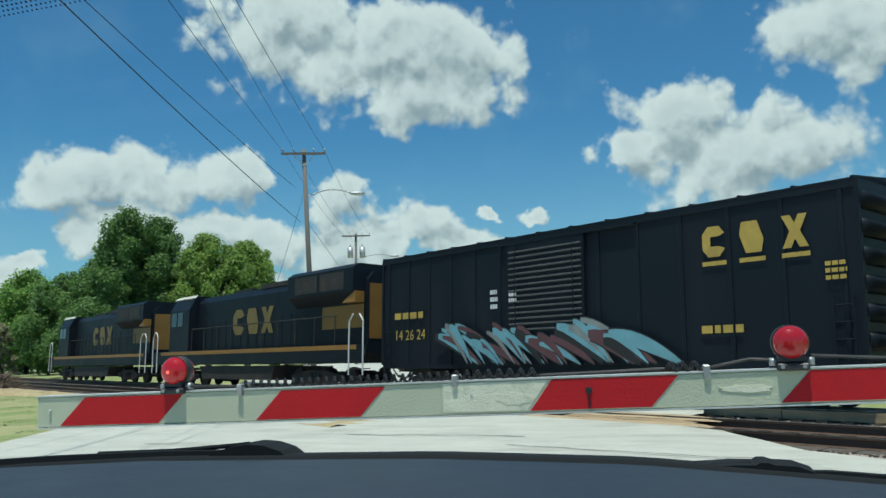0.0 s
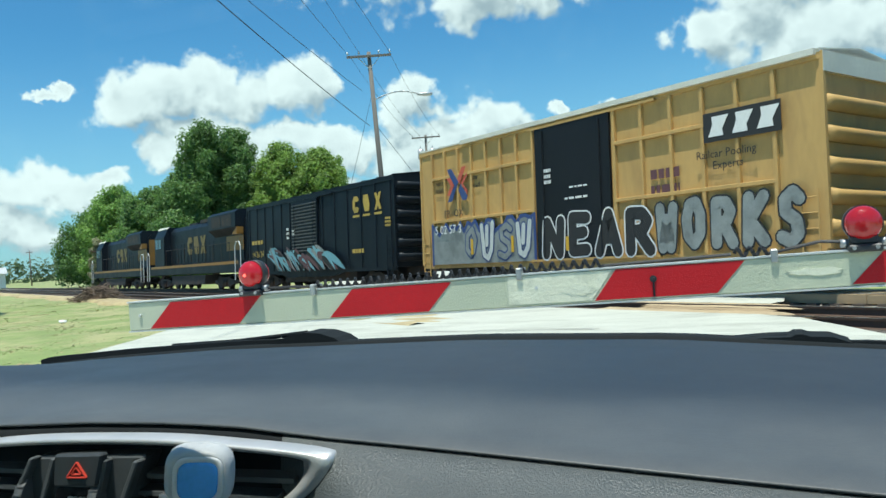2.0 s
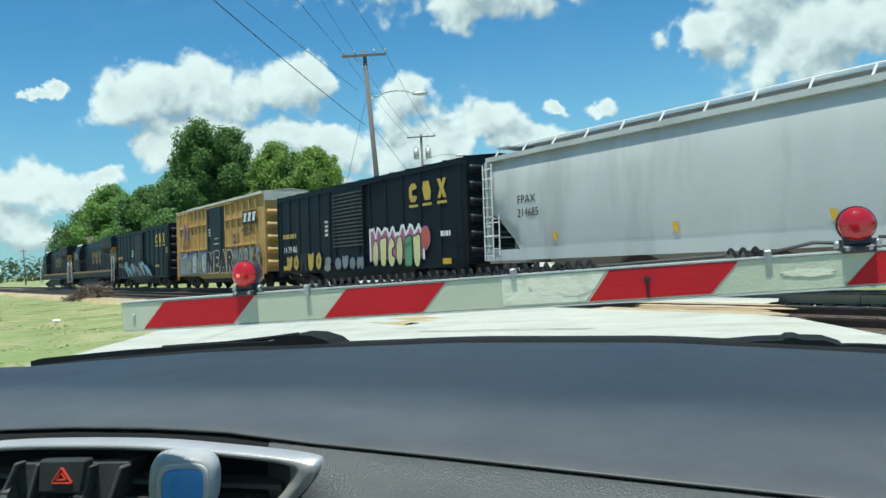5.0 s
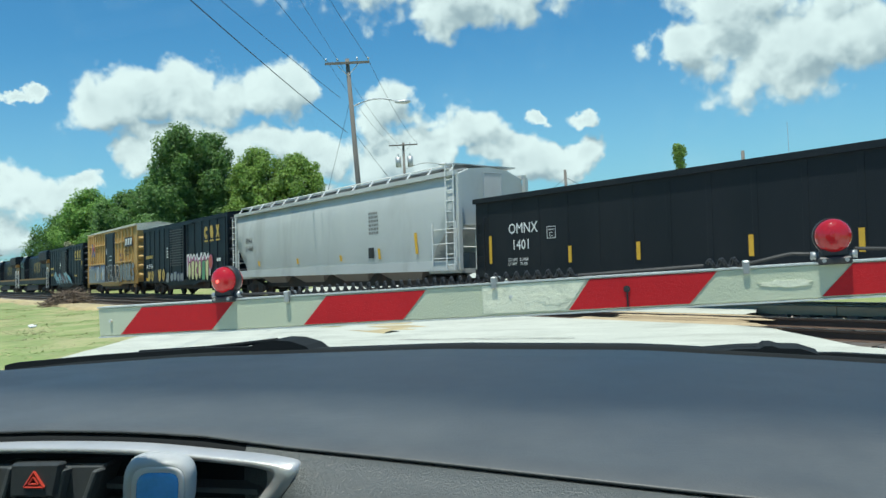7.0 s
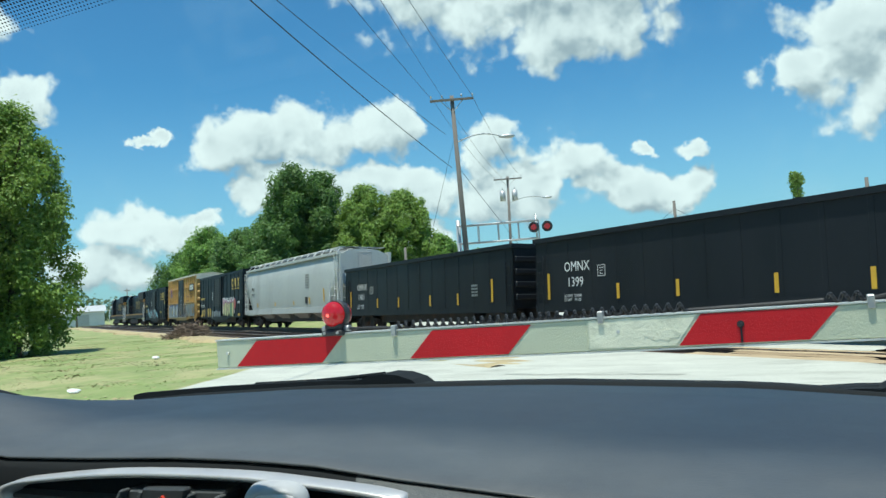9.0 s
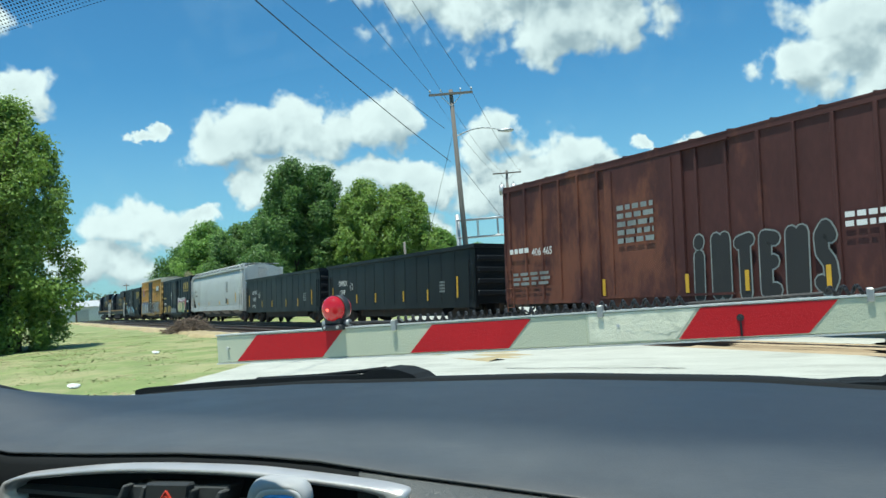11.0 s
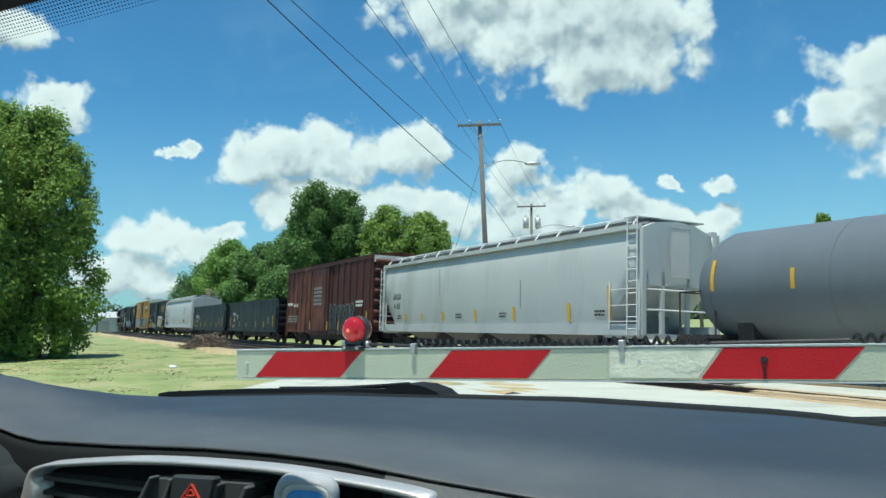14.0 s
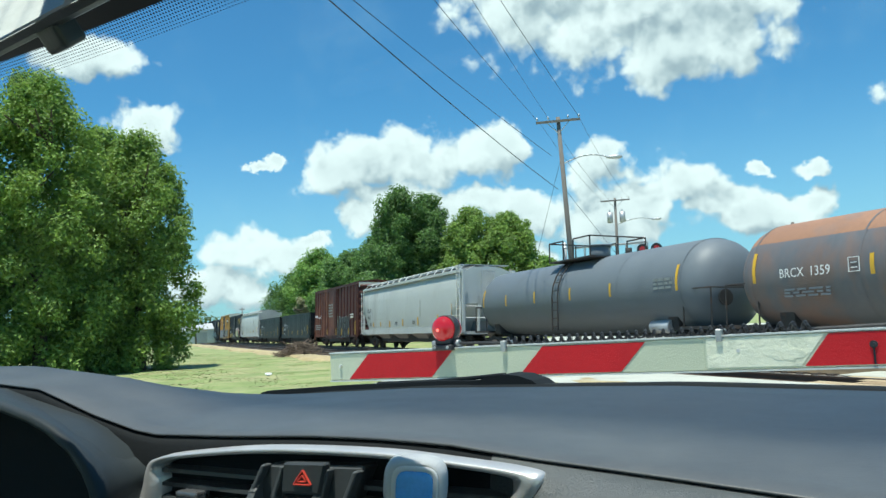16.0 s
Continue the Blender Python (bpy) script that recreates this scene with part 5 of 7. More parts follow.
# ---- tank cars ----
def tank_car(label, paint, top, number, rust):
    car = tagged(new("tank_car"), label, "freight car", "cars of the freight train")
    L, r, zc = 17.9, 1.52, 2.34
    bm = B()
    seg = 40
    stations = [(0.35, 0.15), (0.38, 0.55), (0.50, 0.95), (0.72, 1.25), (1.0, 1.43), (1.35, r), (L - 1.35, r), (L - 1.0, 1.43), (L - 0.72, 1.25), (L - 0.5, 0.95), (L - 0.38, 0.55), (L - 0.35, 0.15)]
    loft(bm, [[(x, -math.cos(k * math.tau / seg) * q, zc + math.sin(k * math.tau / seg) * q) for k in range(seg)] for x, q in stations], close=True, smooth=True)
    bmesh.ops.recalc_face_normals(bm, faces=bm.faces[:])
    tank = part("tank", bm, [M[paint], M[top]] if rust else M[paint], car)
    if rust:
        for f in tank.data.polygons:
            if f.center.z > zc + 0.9:
                f.material_index = 1
    # weld bands
    for x in (1.35, 4.9, 13.0, L - 1.35):
        bm = B()
        loft(bm, [[(x + d, -math.cos(k * math.tau / seg) * (r + 0.008), zc + math.sin(k * math.tau / seg) * (r + 0.008)) for k in range(seg)] for d in (-0.03, 0.03)], close=True, caps=False, smooth=True)
        part("weld_band", bm, M[paint], car)
    bm = B()
    bx(bm, 0.0, L, -0.35, 0.35, 0.75, 1.05)
    for x in (0.0, L - 1.6):
        bx(bm, x, x + 1.6, -1.35, 1.35, 0.95, 1.05)
    for x in (2.2, L - 2.2):
        loft(bm, [[(x + d, -1.1, 0.9), (x + d, -1.2, 1.7), (x + d, 1.2, 1.7), (x + d, 1.1, 0.9)] for d in (-0.25, 0.25)], close=True)
    part("frame", bm, M["steel_dark"], car)
    # dome platform with its handrails
    xm = 9.3
    bm = B()
    bx(bm, xm - 1.6, xm + 1.6, -1.25, 1.25, zc + r - 0.10, zc + r - 0.04)
    plat = part("platform", bm, M["steel_dark"], car, "grated walkway on top of the tank")
    for y in (-1.25, 1.25):
        for a, b in ((-1.6, -0.45), (0.35, 1.6)):
            bm = B()
            tube(bm, [(xm + a, y, zc + r - 0.1), (xm + a, y, zc + r + 0.72), (xm + b, y, zc + r + 0.72), (xm + b, y, zc + r - 0.1)], 0.03, 6)
            part("handrail", bm, M["steel_dark"], plat)
    for x in (-1.6, 1.6):
        bm = B()
        tube(bm, [(xm + x, -1.25, zc + r + 0.72), (xm + x, 1.25, zc + r + 0.72)], 0.03, 6)
        tube(bm, [(xm + x, 0.0, zc + r - 0.1), (xm + x, 0.0, zc + r + 0.72)], 0.03, 6)
        part("handrail", bm, M["steel_dark"], plat)
    bm = B()
    cyl(bm, (xm + 0.3, 0, zc + r - 0.15), (xm + 0.3, 0, zc + r + 0.46), 0.42, 18)
    cyl(bm, (xm + 0.3, 0, zc + r + 0.46), (xm + 0.3, 0, zc + r + 0.52), 0.47, 18)
    part("valve_dome", bm, M[paint], car)
    bm = B()
    cyl(bm, (xm + 2.3, 0, zc + r - 0.1), (xm + 2.3, 0, zc + r + 0.2), 0.13, 10)
    part("safety_valve", bm, M["steel_dark"], car)
    # ladder that bows over the shell
    for x in (xm - 0.75, xm - 0.30):
        bm = B()
        pts = [(x, -r - 0.12, 1.0)] + [(x, -math.cos(a) * (r + 0.12), zc + math.sin(a) * (r + 0.12)) for a in [radians(d) for d in (0, 15, 30, 45, 58)]]
        tube(bm, pts, 0.03, 6)
        part("ladder_rail", bm, M["steel_dark"], car)
    for k in range(9):
        a = radians(-40 + k * 12)
        y, z = (-math.cos(a) * (r + 0.12), zc + math.sin(a) * (r + 0.12)) if a > 0 else (-r - 0.12, 1.15 + k * 0.32)
        bm = B()
        cyl(bm, (xm - 0.75, y, z), (xm - 0.30, y, z), 0.02, 6)
        part("rung", bm, M["steel_dark"], car)
    for x in (1.45, 5.25 if rust else 3.95, 6.75 if not rust else 8.3, 9.75, 12.6, 16.4):
        bm = B()
        n = 6
        a0, a1 = (-0.16, 0.16) if 2 < x < 16 else (-0.35, 0.4)
        rows = [[(x + d, -math.cos(a0 + (a1 - a0) * k / n) * (r + 0.006), zc + 0.05 + math.sin(a0 + (a1 - a0) * k / n) * (r + 0.006)) for k in range(n + 1)] for d in (-0.06, 0.06)]
        loft(bm, rows)
        part("reflector", bm, M["yellow"], car, "yellow reflector strip")
    # end handrails, brake gear
    for x, way in ((0.0, -1), (L, 1)):
        bm = B()
        tube(bm, [(x - way * 1.4, -1.35, 1.05), (x - way * 1.4, -1.35, 2.2), (x - way * 0.1, -1.35, 2.2), (x - way * 0.1, -1.35, 1.05)], 0.025, 6)
        tube(bm, [(x - way * 0.1, -1.35, 2.2), (x - way * 0.1, 1.35, 2.2), (x - way * 0.1, 1.35, 1.05)], 0.025, 6)
        part("end_handrail", bm, M["steel_dark"], car)
        coupler(car, x, way)
    bm = B()
    cyl(bm, (14.6, -1.1, 1.05), (15.6, -1.1, 1.05), 0.22, 14)
    part("air_reservoir", bm, M["galv"], car, "pale grey air cylinder")
    bm = B()
    cyl(bm, (L - 0.15, -0.8, 1.9), (L - 0.08, -0.8, 1.9), 0.25, 14)
    part("brake_wheel", bm, M["steel_dark"], car)
    if number:
        lettering("car_number", number, 0.34, 3.4, -r - 0.03, 2.24, M["white"], car, "white stencilled number")
        lettering("owner_code", "BRCX", 0.34, 2.4, -r - 0.03, 2.24, M["white"], car, "white stencilled letters", 0.95)
        bars("data_panel", 2.5, 1.95, 1.5, 0.25, 3, M["tank"], car, -r + 0.03)
        bm = B()
        for a, b, c, d in ((4.6, 4.92, 2.24, 2.255), (4.6, 4.92, 2.575, 2.59), (4.6, 4.615, 2.255, 2.575), (4.905, 4.92, 2.255, 2.575), (4.68, 4.84, 2.33, 2.35), (4.68, 4.84, 2.45, 2.47)):
            bx(bm, a, b, -r - 0.03, -r - 0.005, c, d)
        part("plate_mark", bm, M["white"], car, "white square outline mark")
    else:
        bars("data_panel", 15.2, 2.6, 1.0, 0.4, 3, M["silver"], car, -r - 0.01)
    bogie(car, 1.9)
    bogie(car, L - 1.9)
    return car


train.append((tank_car("slate grey tank car with top platform", "tank", "tank", "", False), -131.9))
train.append((tank_car("dark grey tank car with rust-stained top", "tank_rust", "tank_top", "1359", True), -150.25))


# ---- locomotives ----
def locomotive(label, front):
    car = tagged(new("locomotive"), label, "locomotive", "locomotives at the head of the train")
    L = 21.3
    bm = B()
    prism(bm, [(0.3, 1.35), (0.6, 1.05), (L - 0.6, 1.05), (L - 0.3, 1.35), (L - 0.3, 1.68), (0.3, 1.68)], -1.5, 1.5)
    frame_part = part("frame", bm, M["navy"], car)
    bm = B()
    bx(bm, 1.6, L - 0.9, -1.512, -1.50, 1.50, 1.67)
    bx(bm, 1.6, L - 0.9, 1.50, 1.512, 1.50, 1.67)
    part("sill_stripe", bm, M["orange"], car, "yellow sill stripe")
    # cab: bevelled roof, windows on the side
    bm = B()
    sec = [(-1.5, 1.68), (-1.5, 3.75), (-1.15, 4.45), (1.15, 4.45), (1.5, 3.75), (1.5, 1.68)]
    loft(bm, [[(x, y, z) for y, z in sec] for x in (2.7, 5.2)], close=True)
    loft(bm, [[(x, y * k, z) for y, z in ((-0.9, 1.68), (-0.9, 2.9), (-0.6, 3.15), (0.6, 3.15), (0.9, 2.9), (0.9, 1.68))] for x, k in ((1.2, 0.9), (2.7, 1.2))], close=True)
    cab = part("cab", bm, M["navy"], car)
    bm = B()
    for x in (2.95, 3.75):
        bx(bm, x, x + 0.65, -1.515, -1.49, 2.95, 3.65)
    loft(bm, [[(2.69, y, z) for y, z in ((-1.2, 3.1), (-1.1, 3.95))], [(2.69, y, z) for y, z in ((1.2, 3.1), (1.1, 3.95))]])
    part("cab_window", bm, M["loco_glass"], cab)
    bm = B()
    loft(bm, [[(x, y, z) for y, z in ((-1.10, 4.455), (-1.22, 4.33), (-1.25, 4.36), (-1.10, 4.50))] for x in (2.65, 5.25)], close=True)
    part("cab_visor", bm, M["roof_white"], cab, "sunlit pale roof edge")
    # long hood
    bm = B()
    sec = [(-1.0, 1.68), (-1.0, 4.05), (-0.75, 4.35), (0.75, 4.35), (1.0, 4.05), (1.0, 1.68)]
    loft(bm, [[(x, y, z) for y, z in sec] for x in (5.2, 16.6)], close=True)
    loft(bm, [[(x, y, z) for y, z in sec] for x in (19.4, 20.4)], close=True)
    hood = part("long_hood", bm, M["navy"], car)
    for k in range(14):
        x = 5.5 + k * 0.78
        bm = B()
        bx(bm, x, x + 0.68, -1.02, -1.0, 1.8, 3.1)
        bevel(bm, 0.006, 1)
        part("hood_door", bm, M["navy"], hood)
    bm = B()
    sec = [(-1.1, 1.68), (-1.1, 3.2), (-1.56, 3.6), (-1.56, 4.45), (-1.3, 4.62), (1.3, 4.62), (1.56, 4.45), (1.56, 3.6), (1.1, 3.2), (1.1, 1.68)]
    loft(bm, [[(x, y, z) for y, z in sec] for x in (15.4, 20.2)], close=True)
    part("radiator_housing", bm, M["navy"], car)
    bm = B()
    for x in (16.0, 17.9):
        bx(bm, x, x + 1.7, -1.57, -1.55, 3.7, 4.35)
    part("radiator_grille", bm, M["steel_dark"], car)
    bm = B()
    bx(bm, 17.4, 20.25, -1.115, -1.10, 2.3, 3.15)
    prism(bm, [(19.4, 3.2), (20.25, 3.2), (20.25, 3.6)], -1.50, -1.10)
    part("rear_panel", bm, M["orange"], car, "yellow rear panel")
    bm = B()
    bx(bm, 20.395, 20.41, -0.95, 0.95, 1.9, 3.9)
    part("end_panel", bm, M["orange"], car, "yellow end panel")
    for k, x in enumerate((9.3, 10.7, 12.1)):
        block_mark(car, x, 2.35, 1.15, 1.15, M["dim_gold"], k, False, -1.03)
    bm = B()
    bx(bm, 8.4, 10.2, -0.6, 0.6, 4.35, 4.5)
    bx(bm, 11.5, 14.5, -0.8, 0.8, 4.35, 4.55)
    cyl(bm, (14.9, 0, 4.3), (14.9, 0, 4.7), 0.35, 12)
    part("roof_gear", bm, M["steel_dark"], car)
    bm = B()
    prism(bm, [(6.6, 0.95), (6.9, 0.35), (13.9, 0.35), (14.2, 0.95)], -1.4, 1.4)
    part("fuel_tank", bm, M["steel_dark"], car)
    # handrails, steps
    bm = B()
    tube(bm, [(5.6, -1.48, 2.75), (19.0, -1.48, 2.75)], 0.025, 6)
    for k in range(10):
        x = 5.6 + k * 1.48
        cyl(bm, (x, -1.48, 1.68), (x, -1.48, 2.75), 0.02, 6)
    part("handrail", bm, M["steel_dark"], car)
    for a, b in ((0.45, 1.1), (L - 1.35, L - 0.45)):
        bm = B()
        for x in (a, b):
            tube(bm, [(x, -1.52, 0.6), (x, -1.52, 2.5), (x + 0.25 * (1 if x == a else -1), -1.52, 2.75)], 0.03, 6)
        part("step_rail", bm, M["rod_white"], car, "pale step handrail")
        bm = B()
        for k in range(4):
            bx(bm, a, b, -1.5, -1.2, 0.5 + k * 0.3, 0.54 + k * 0.3)
        part("step", bm, M["steel_dark"], car)
    coupler(car, 0.3, -1)
    coupler(car, L - 0.3, 1)
    bogie(car, 4.0, (-1.9, 0.0, 1.9))
    bogie(car, L - 4.2, (-1.9, 0.0, 1.9))
    return car


loco_2 = locomotive("dark blue diesel locomotive with yellow marks and rear panel", 0)
train.append((loco_2, 35.7))
loco_1 = locomotive("dark blue diesel locomotive leading the train", 0)
train.append((loco_1, 57.2))


# ---- crossing gate ----
ARM_Y = 2.60


def arm_top(x):
    return 1.1355 + 0.0105 * (x + 0.76) if x < -0.76 else 1.1385 + 0.010 * (x + 0.76)


def arm_low(x):
    return 1.0305 + 0.0145 * (x + 0.76) if x < -0.76 else 1.0325 + 0.016 * (x + 0.76)


def make_gate():
    gate = thing("crossing_gate", "lowered red and white striped railway crossing gate arm", "crossing gate")
    for name, a, b, mat_key, y in (("tip_section", -2.362, -0.764, "arm_white", ARM_Y), ("butt_section", -0.766, 4.6, "arm_white", ARM_Y - 0.006)):
        bm = B()
        prism(bm, [(a, arm_low(a)), (b, arm_low(b)), (b, arm_top(b)), (a, arm_top(a))], y, ARM_Y + 0.045)
        bevel(bm, 0.003, 1)
        part(name, bm, M[mat_key], gate, "white board with weathered sheeting")
    # worn patches and slanting red bands
    bm = B()
    prism(bm, [(-0.757, arm_low(-0.7) + 0.006), (-0.48, arm_low(-0.5) + 0.006), (-0.41, arm_top(-0.4) - 0.006), (-0.757, arm_top(-0.75) - 0.006)], ARM_Y - 0.0075, ARM_Y - 0.004)
    part("worn_sheeting", bm, M["arm_worn"], gate, "peeled cream sheeting")
    for x0, x1, z0, z1, seed in ((0.115, 0.255, 1.085, 1.108, 3), (-0.57, -0.47, 1.06, 1.10, 6)):
        bm = B()
        r = random.Random(seed)
        n = 22
        ring = []
        for j in range(n):
            a = j / n * math.tau
            q = 1 + 0.25 * r.uniform(-1, 1)
            ring.append(((x0 + x1) / 2 + math.cos(a) * (x1 - x0) / 2 * q, (z0 + z1) / 2 + math.sin(a) * (z1 - z0) / 2 * q))
        prism(bm, ring, ARM_Y - 0.0085, ARM_Y - 0.004)
        part("peeled_patch", bm, M["arm_worn"], gate, "pale patch where the sheeting has peeled")
    for k, (bl, br, tl, tr) in enumerate(((-2.255, -1.832, -2.147, -1.729), (-1.439, -1.051, -1.341, -0.96), (-0.470, -0.096, -0.398, -0.012), (0.275, 0.65, 0.361, 0.735), (1.03, 1.41, 1.115, 1.495), (1.80, 2.17, 1.88, 2.255), (2.55, 2.93, 2.63, 3.01), (3.31, 3.69, 3.39, 3.77))):
        y = ARM_Y if bl < -0.8 else ARM_Y - 0.006
        bm = B()
        prism(bm, [(bl, arm_low(bl) + 0.004), (br, arm_low(br) + 0.004), (tr, arm_top(tr) - 0.005), (tl, arm_top(tl) - 0.005)], y - 0.0022, y + 0.001)
        part("red_band", bm, M["arm_red"], gate, "slanting red band")
    # metal edging top and bottom
    for fn, s in ((arm_top, 1), (arm_low, -1)):
        for a, b in ((-2.364, -0.766), (-0.764, 4.6)):
            bm = B()
            y = ARM_Y if b < -0.7 else ARM_Y - 0.006
            lo, hi = (0.001, 0.006) if s > 0 else (-0.006, -0.001)
            prism(bm, [(a, fn(a) + lo), (b, fn(b) + lo), (b, fn(b) + hi), (a, fn(a) + hi)], y - 0.004, ARM_Y + 0.049)
            part("edging", bm, M["arm_edge"], gate)
    # cable clips
    for x in (-1.498, -0.715, 0.072, 0.80):
        bm = B()
        z = arm_top(x)
        bx(bm, x - 0.010, x + 0.010, ARM_Y - 0.016, ARM_Y + 0.05, z - 0.018, z + 0.022)
        bevel(bm, 0.003, 1)
        part("cable_clip", bm, M["bracket"], gate)
    # rivets and the through bolt
    for x, z in ((-2.30, 1.068), (-0.66, 1.092)):
        bm = B()
        cyl(bm, (x, ARM_Y - 0.009, z), (x, ARM_Y, z), 0.006, 10)
        part("rivet", bm, M["arm_edge"], gate)
    bm = B()
    cyl(bm, (-0.283, ARM_Y - 0.024, 1.101), (-0.283, ARM_Y, 1.101), 0.006, 8)
    cyl(bm, (-0.283, ARM_Y - 0.012, 1.101), (-0.283, ARM_Y - 0.008, 1.101), 0.011, 12)
    part("bolt", bm, M["lamp_body"], gate)
    bm = B()
    bx(bm, -0.2855, -0.2805, ARM_Y - 0.0095, ARM_Y - 0.0085, 1.045, 1.095)
    part("rust_run", bm, M["lamp_body"], gate)
    # lamps: round red lens both sides of a dark ring, on a saddle bracket
    for x, lit in ((-1.762, "lens_lit"), (0.314, "lens")):
        z = 1.203 if x < 0 else 1.227
        top = arm_top(x)
        bm = B()
        bx(bm, x - 0.045, x + 0.045, ARM_Y - 0.03, ARM_Y + 0.06, top - 0.004, top + 0.018)
        bx(bm, x - 0.036, x + 0.036, ARM_Y - 0.02, ARM_Y + 0.05, top + 0.018, z - 0.035)
        bevel(bm, 0.005, 1)
        lamp = part("gate_lamp", bm, M["lamp_body"], gate)
        bm = B()
        for s in (-1, 1):
            cyl(bm, (x + s * 0.04, ARM_Y + 0.01, top + 0.022), (x + s * 0.062, ARM_Y + 0.01, top + 0.022), 0.013, 10)
            cyl(bm, (x + s * 0.030, ARM_Y - 0.034, top + 0.008), (x + s * 0.030, ARM_Y - 0.028, top + 0.008), 0.006, 8)
        part("cable_gland", bm, M["bracket"], lamp)
        bm = B()
        cyl(bm, (x, ARM_Y - 0.004, z), (x, ARM_Y + 0.034, z), 0.053, 28)
        part("lamp_ring", bm, M["lamp_body"], lamp)
        for s in (-1, 1):
            bm = B()
            y0 = ARM_Y - 0.004 if s < 0 else ARM_Y + 0.034
            secs = []
            for a in range(0, 85, 12):
                q = radians(a)
                secs.append([(x + math.cos(k * math.tau / 28) * 0.0505 * math.cos(q), y0 + s * 0.040 * math.sin(q), z + math.sin(k * math.tau / 28) * 0.0505 * math.cos(q)) for k in range(28)])
            loft(bm, secs, close=True, smooth=True)
            part("lens", bm, M[lit], lamp, "ribbed red lens")
    # glowing disc on the lens front imitates the bulb's bright spot
    bm = B()
    cyl(bm, (-1.764, ARM_Y - 0.0465, 1.200), (-1.764, ARM_Y - 0.0435, 1.200), 0.006, 12)
    part("bulb_glint", bm, M["bulb"], gate, "glowing spot on the lens face for the lit bulb's glint")
    # coiled cable along the top, straight lead by the lamps
    bm = B()
    pts = [(-1.70, ARM_Y + 0.01, arm_top(-1.7) + 0.02), (-1.6, ARM_Y + 0.015, arm_top(-1.6) + 0.018), (-1.50, ARM_Y + 0.02, arm_top(-1.5) + 0.012)]
    n = 0
    x = -1.50
    pitch = 0.031
    while x < -0.45:
        for k in range(8):
            a = k / 8 * math.tau
            pts.append((x + pitch * k / 8, ARM_Y + 0.022 + 0.013 * math.cos(a), arm_top(x) + 0.018 + 0.013 * math.sin(a)))
        x += pitch
        pitch = 0.031 if x < -0.75 else 0.036
    pts += [(-0.2, ARM_Y + 0.02, arm_top(-0.2) + 0.012), (-0.05, ARM_Y + 0.02, arm_top(0) + 0.014)]
    tube(bm, pts, 0.0058, 6)
    pts = []
    x = -0.04
    while x < 0.06:
        for k in range(8):
            a = k / 8 * math.tau
            pts.append((x + 0.035 * k / 8, ARM_Y + 0.022 + 0.013 * math.cos(a), arm_top(x) + 0.018 + 0.013 * math.sin(a)))
        x += 0.035
    pts += [(0.12, ARM_Y + 0.02, arm_top(0.1) + 0.02), (0.2, ARM_Y + 0.015, arm_top(0.2) + 0.034), (0.26, ARM_Y + 0.01, arm_top(0.26) + 0.028)]
    tube(bm, pts, 0.0058, 6)
    tube(bm, [(0.37, ARM_Y + 0.01, 1.187), (0.5, ARM_Y + 0.02, 1.178), (0.7, ARM_Y + 0.02, 1.165), (0.9, ARM_Y + 0.02, 1.163), (4.5, ARM_Y + 0.02, 1.20)], 0.0058, 6)
    part("coiled_cable", bm, M["cable"], gate, "black coiled lamp cable")
    # stand and drive box at the root of the arm
    bm = B()
    cyl(bm, (4.7, ARM_Y + 0.3, -0.1), (4.7, ARM_Y + 0.3, 4.0), 0.06, 14)
    bx(bm, 4.45, 4.95, ARM_Y + 0.05, ARM_Y + 0.55, 0.75, 1.45)
    part("gate_stand", bm, M["galv"], gate)


make_gate()


# ---- trees ----
def leaf_cloud(rnd, blobs, count, size, droop=0.25):
    """Many small leaf cards in and on a set of lobes."""
    weights = np.array([b[3] * b[3] for b in blobs])
    weights = weights / weights.sum()
    r = np.random.RandomState(rnd)
    which = r.choice(len(blobs), size=count, p=weights)
    bl = np.array([b[:5] for b in blobs])[which]
    d = r.normal(size=(count, 3))
    d /= np.linalg.norm(d, axis=1)[:, None]
    rad = (0.30 + 0.78 * r.rand(count) ** 0.6)
    ripple = 1 + 0.16 * np.sin(d[:, 0] * 7 + which) * np.cos(d[:, 1] * 6 + which * 2) + 0.10 * np.sin(d[:, 2] * 13 + which)
    pos = bl[:, :3] + d * (rad * ripple)[:, None] * np.stack([bl[:, 3], bl[:, 3], bl[:, 4]], 1)
    up = d + np.array([0, 0, 0.5]) + r.normal(size=(count, 3)) * 0.6
    up /= np.linalg.norm(up, axis=1)[:, None]
    a = np.cross(up, r.normal(size=(count, 3)))
    a /= np.linalg.norm(a, axis=1)[:, None]
    b = np.cross(up, a)
    s = size * (0.6 + 0.8 * r.rand(count))[:, None]
    bend = up * s * 0.25
    v = np.stack([pos - a * s, pos - b * s * 0.55 + bend, pos + a * s, pos + b * s * 0.55 + bend], 1).reshape(-1, 3)
    f = np.arange(count * 4).reshape(-1, 4)
    me = bpy.data.meshes.new("crown")
    me.from_pydata(v.tolist(), [], f.tolist())
    return me


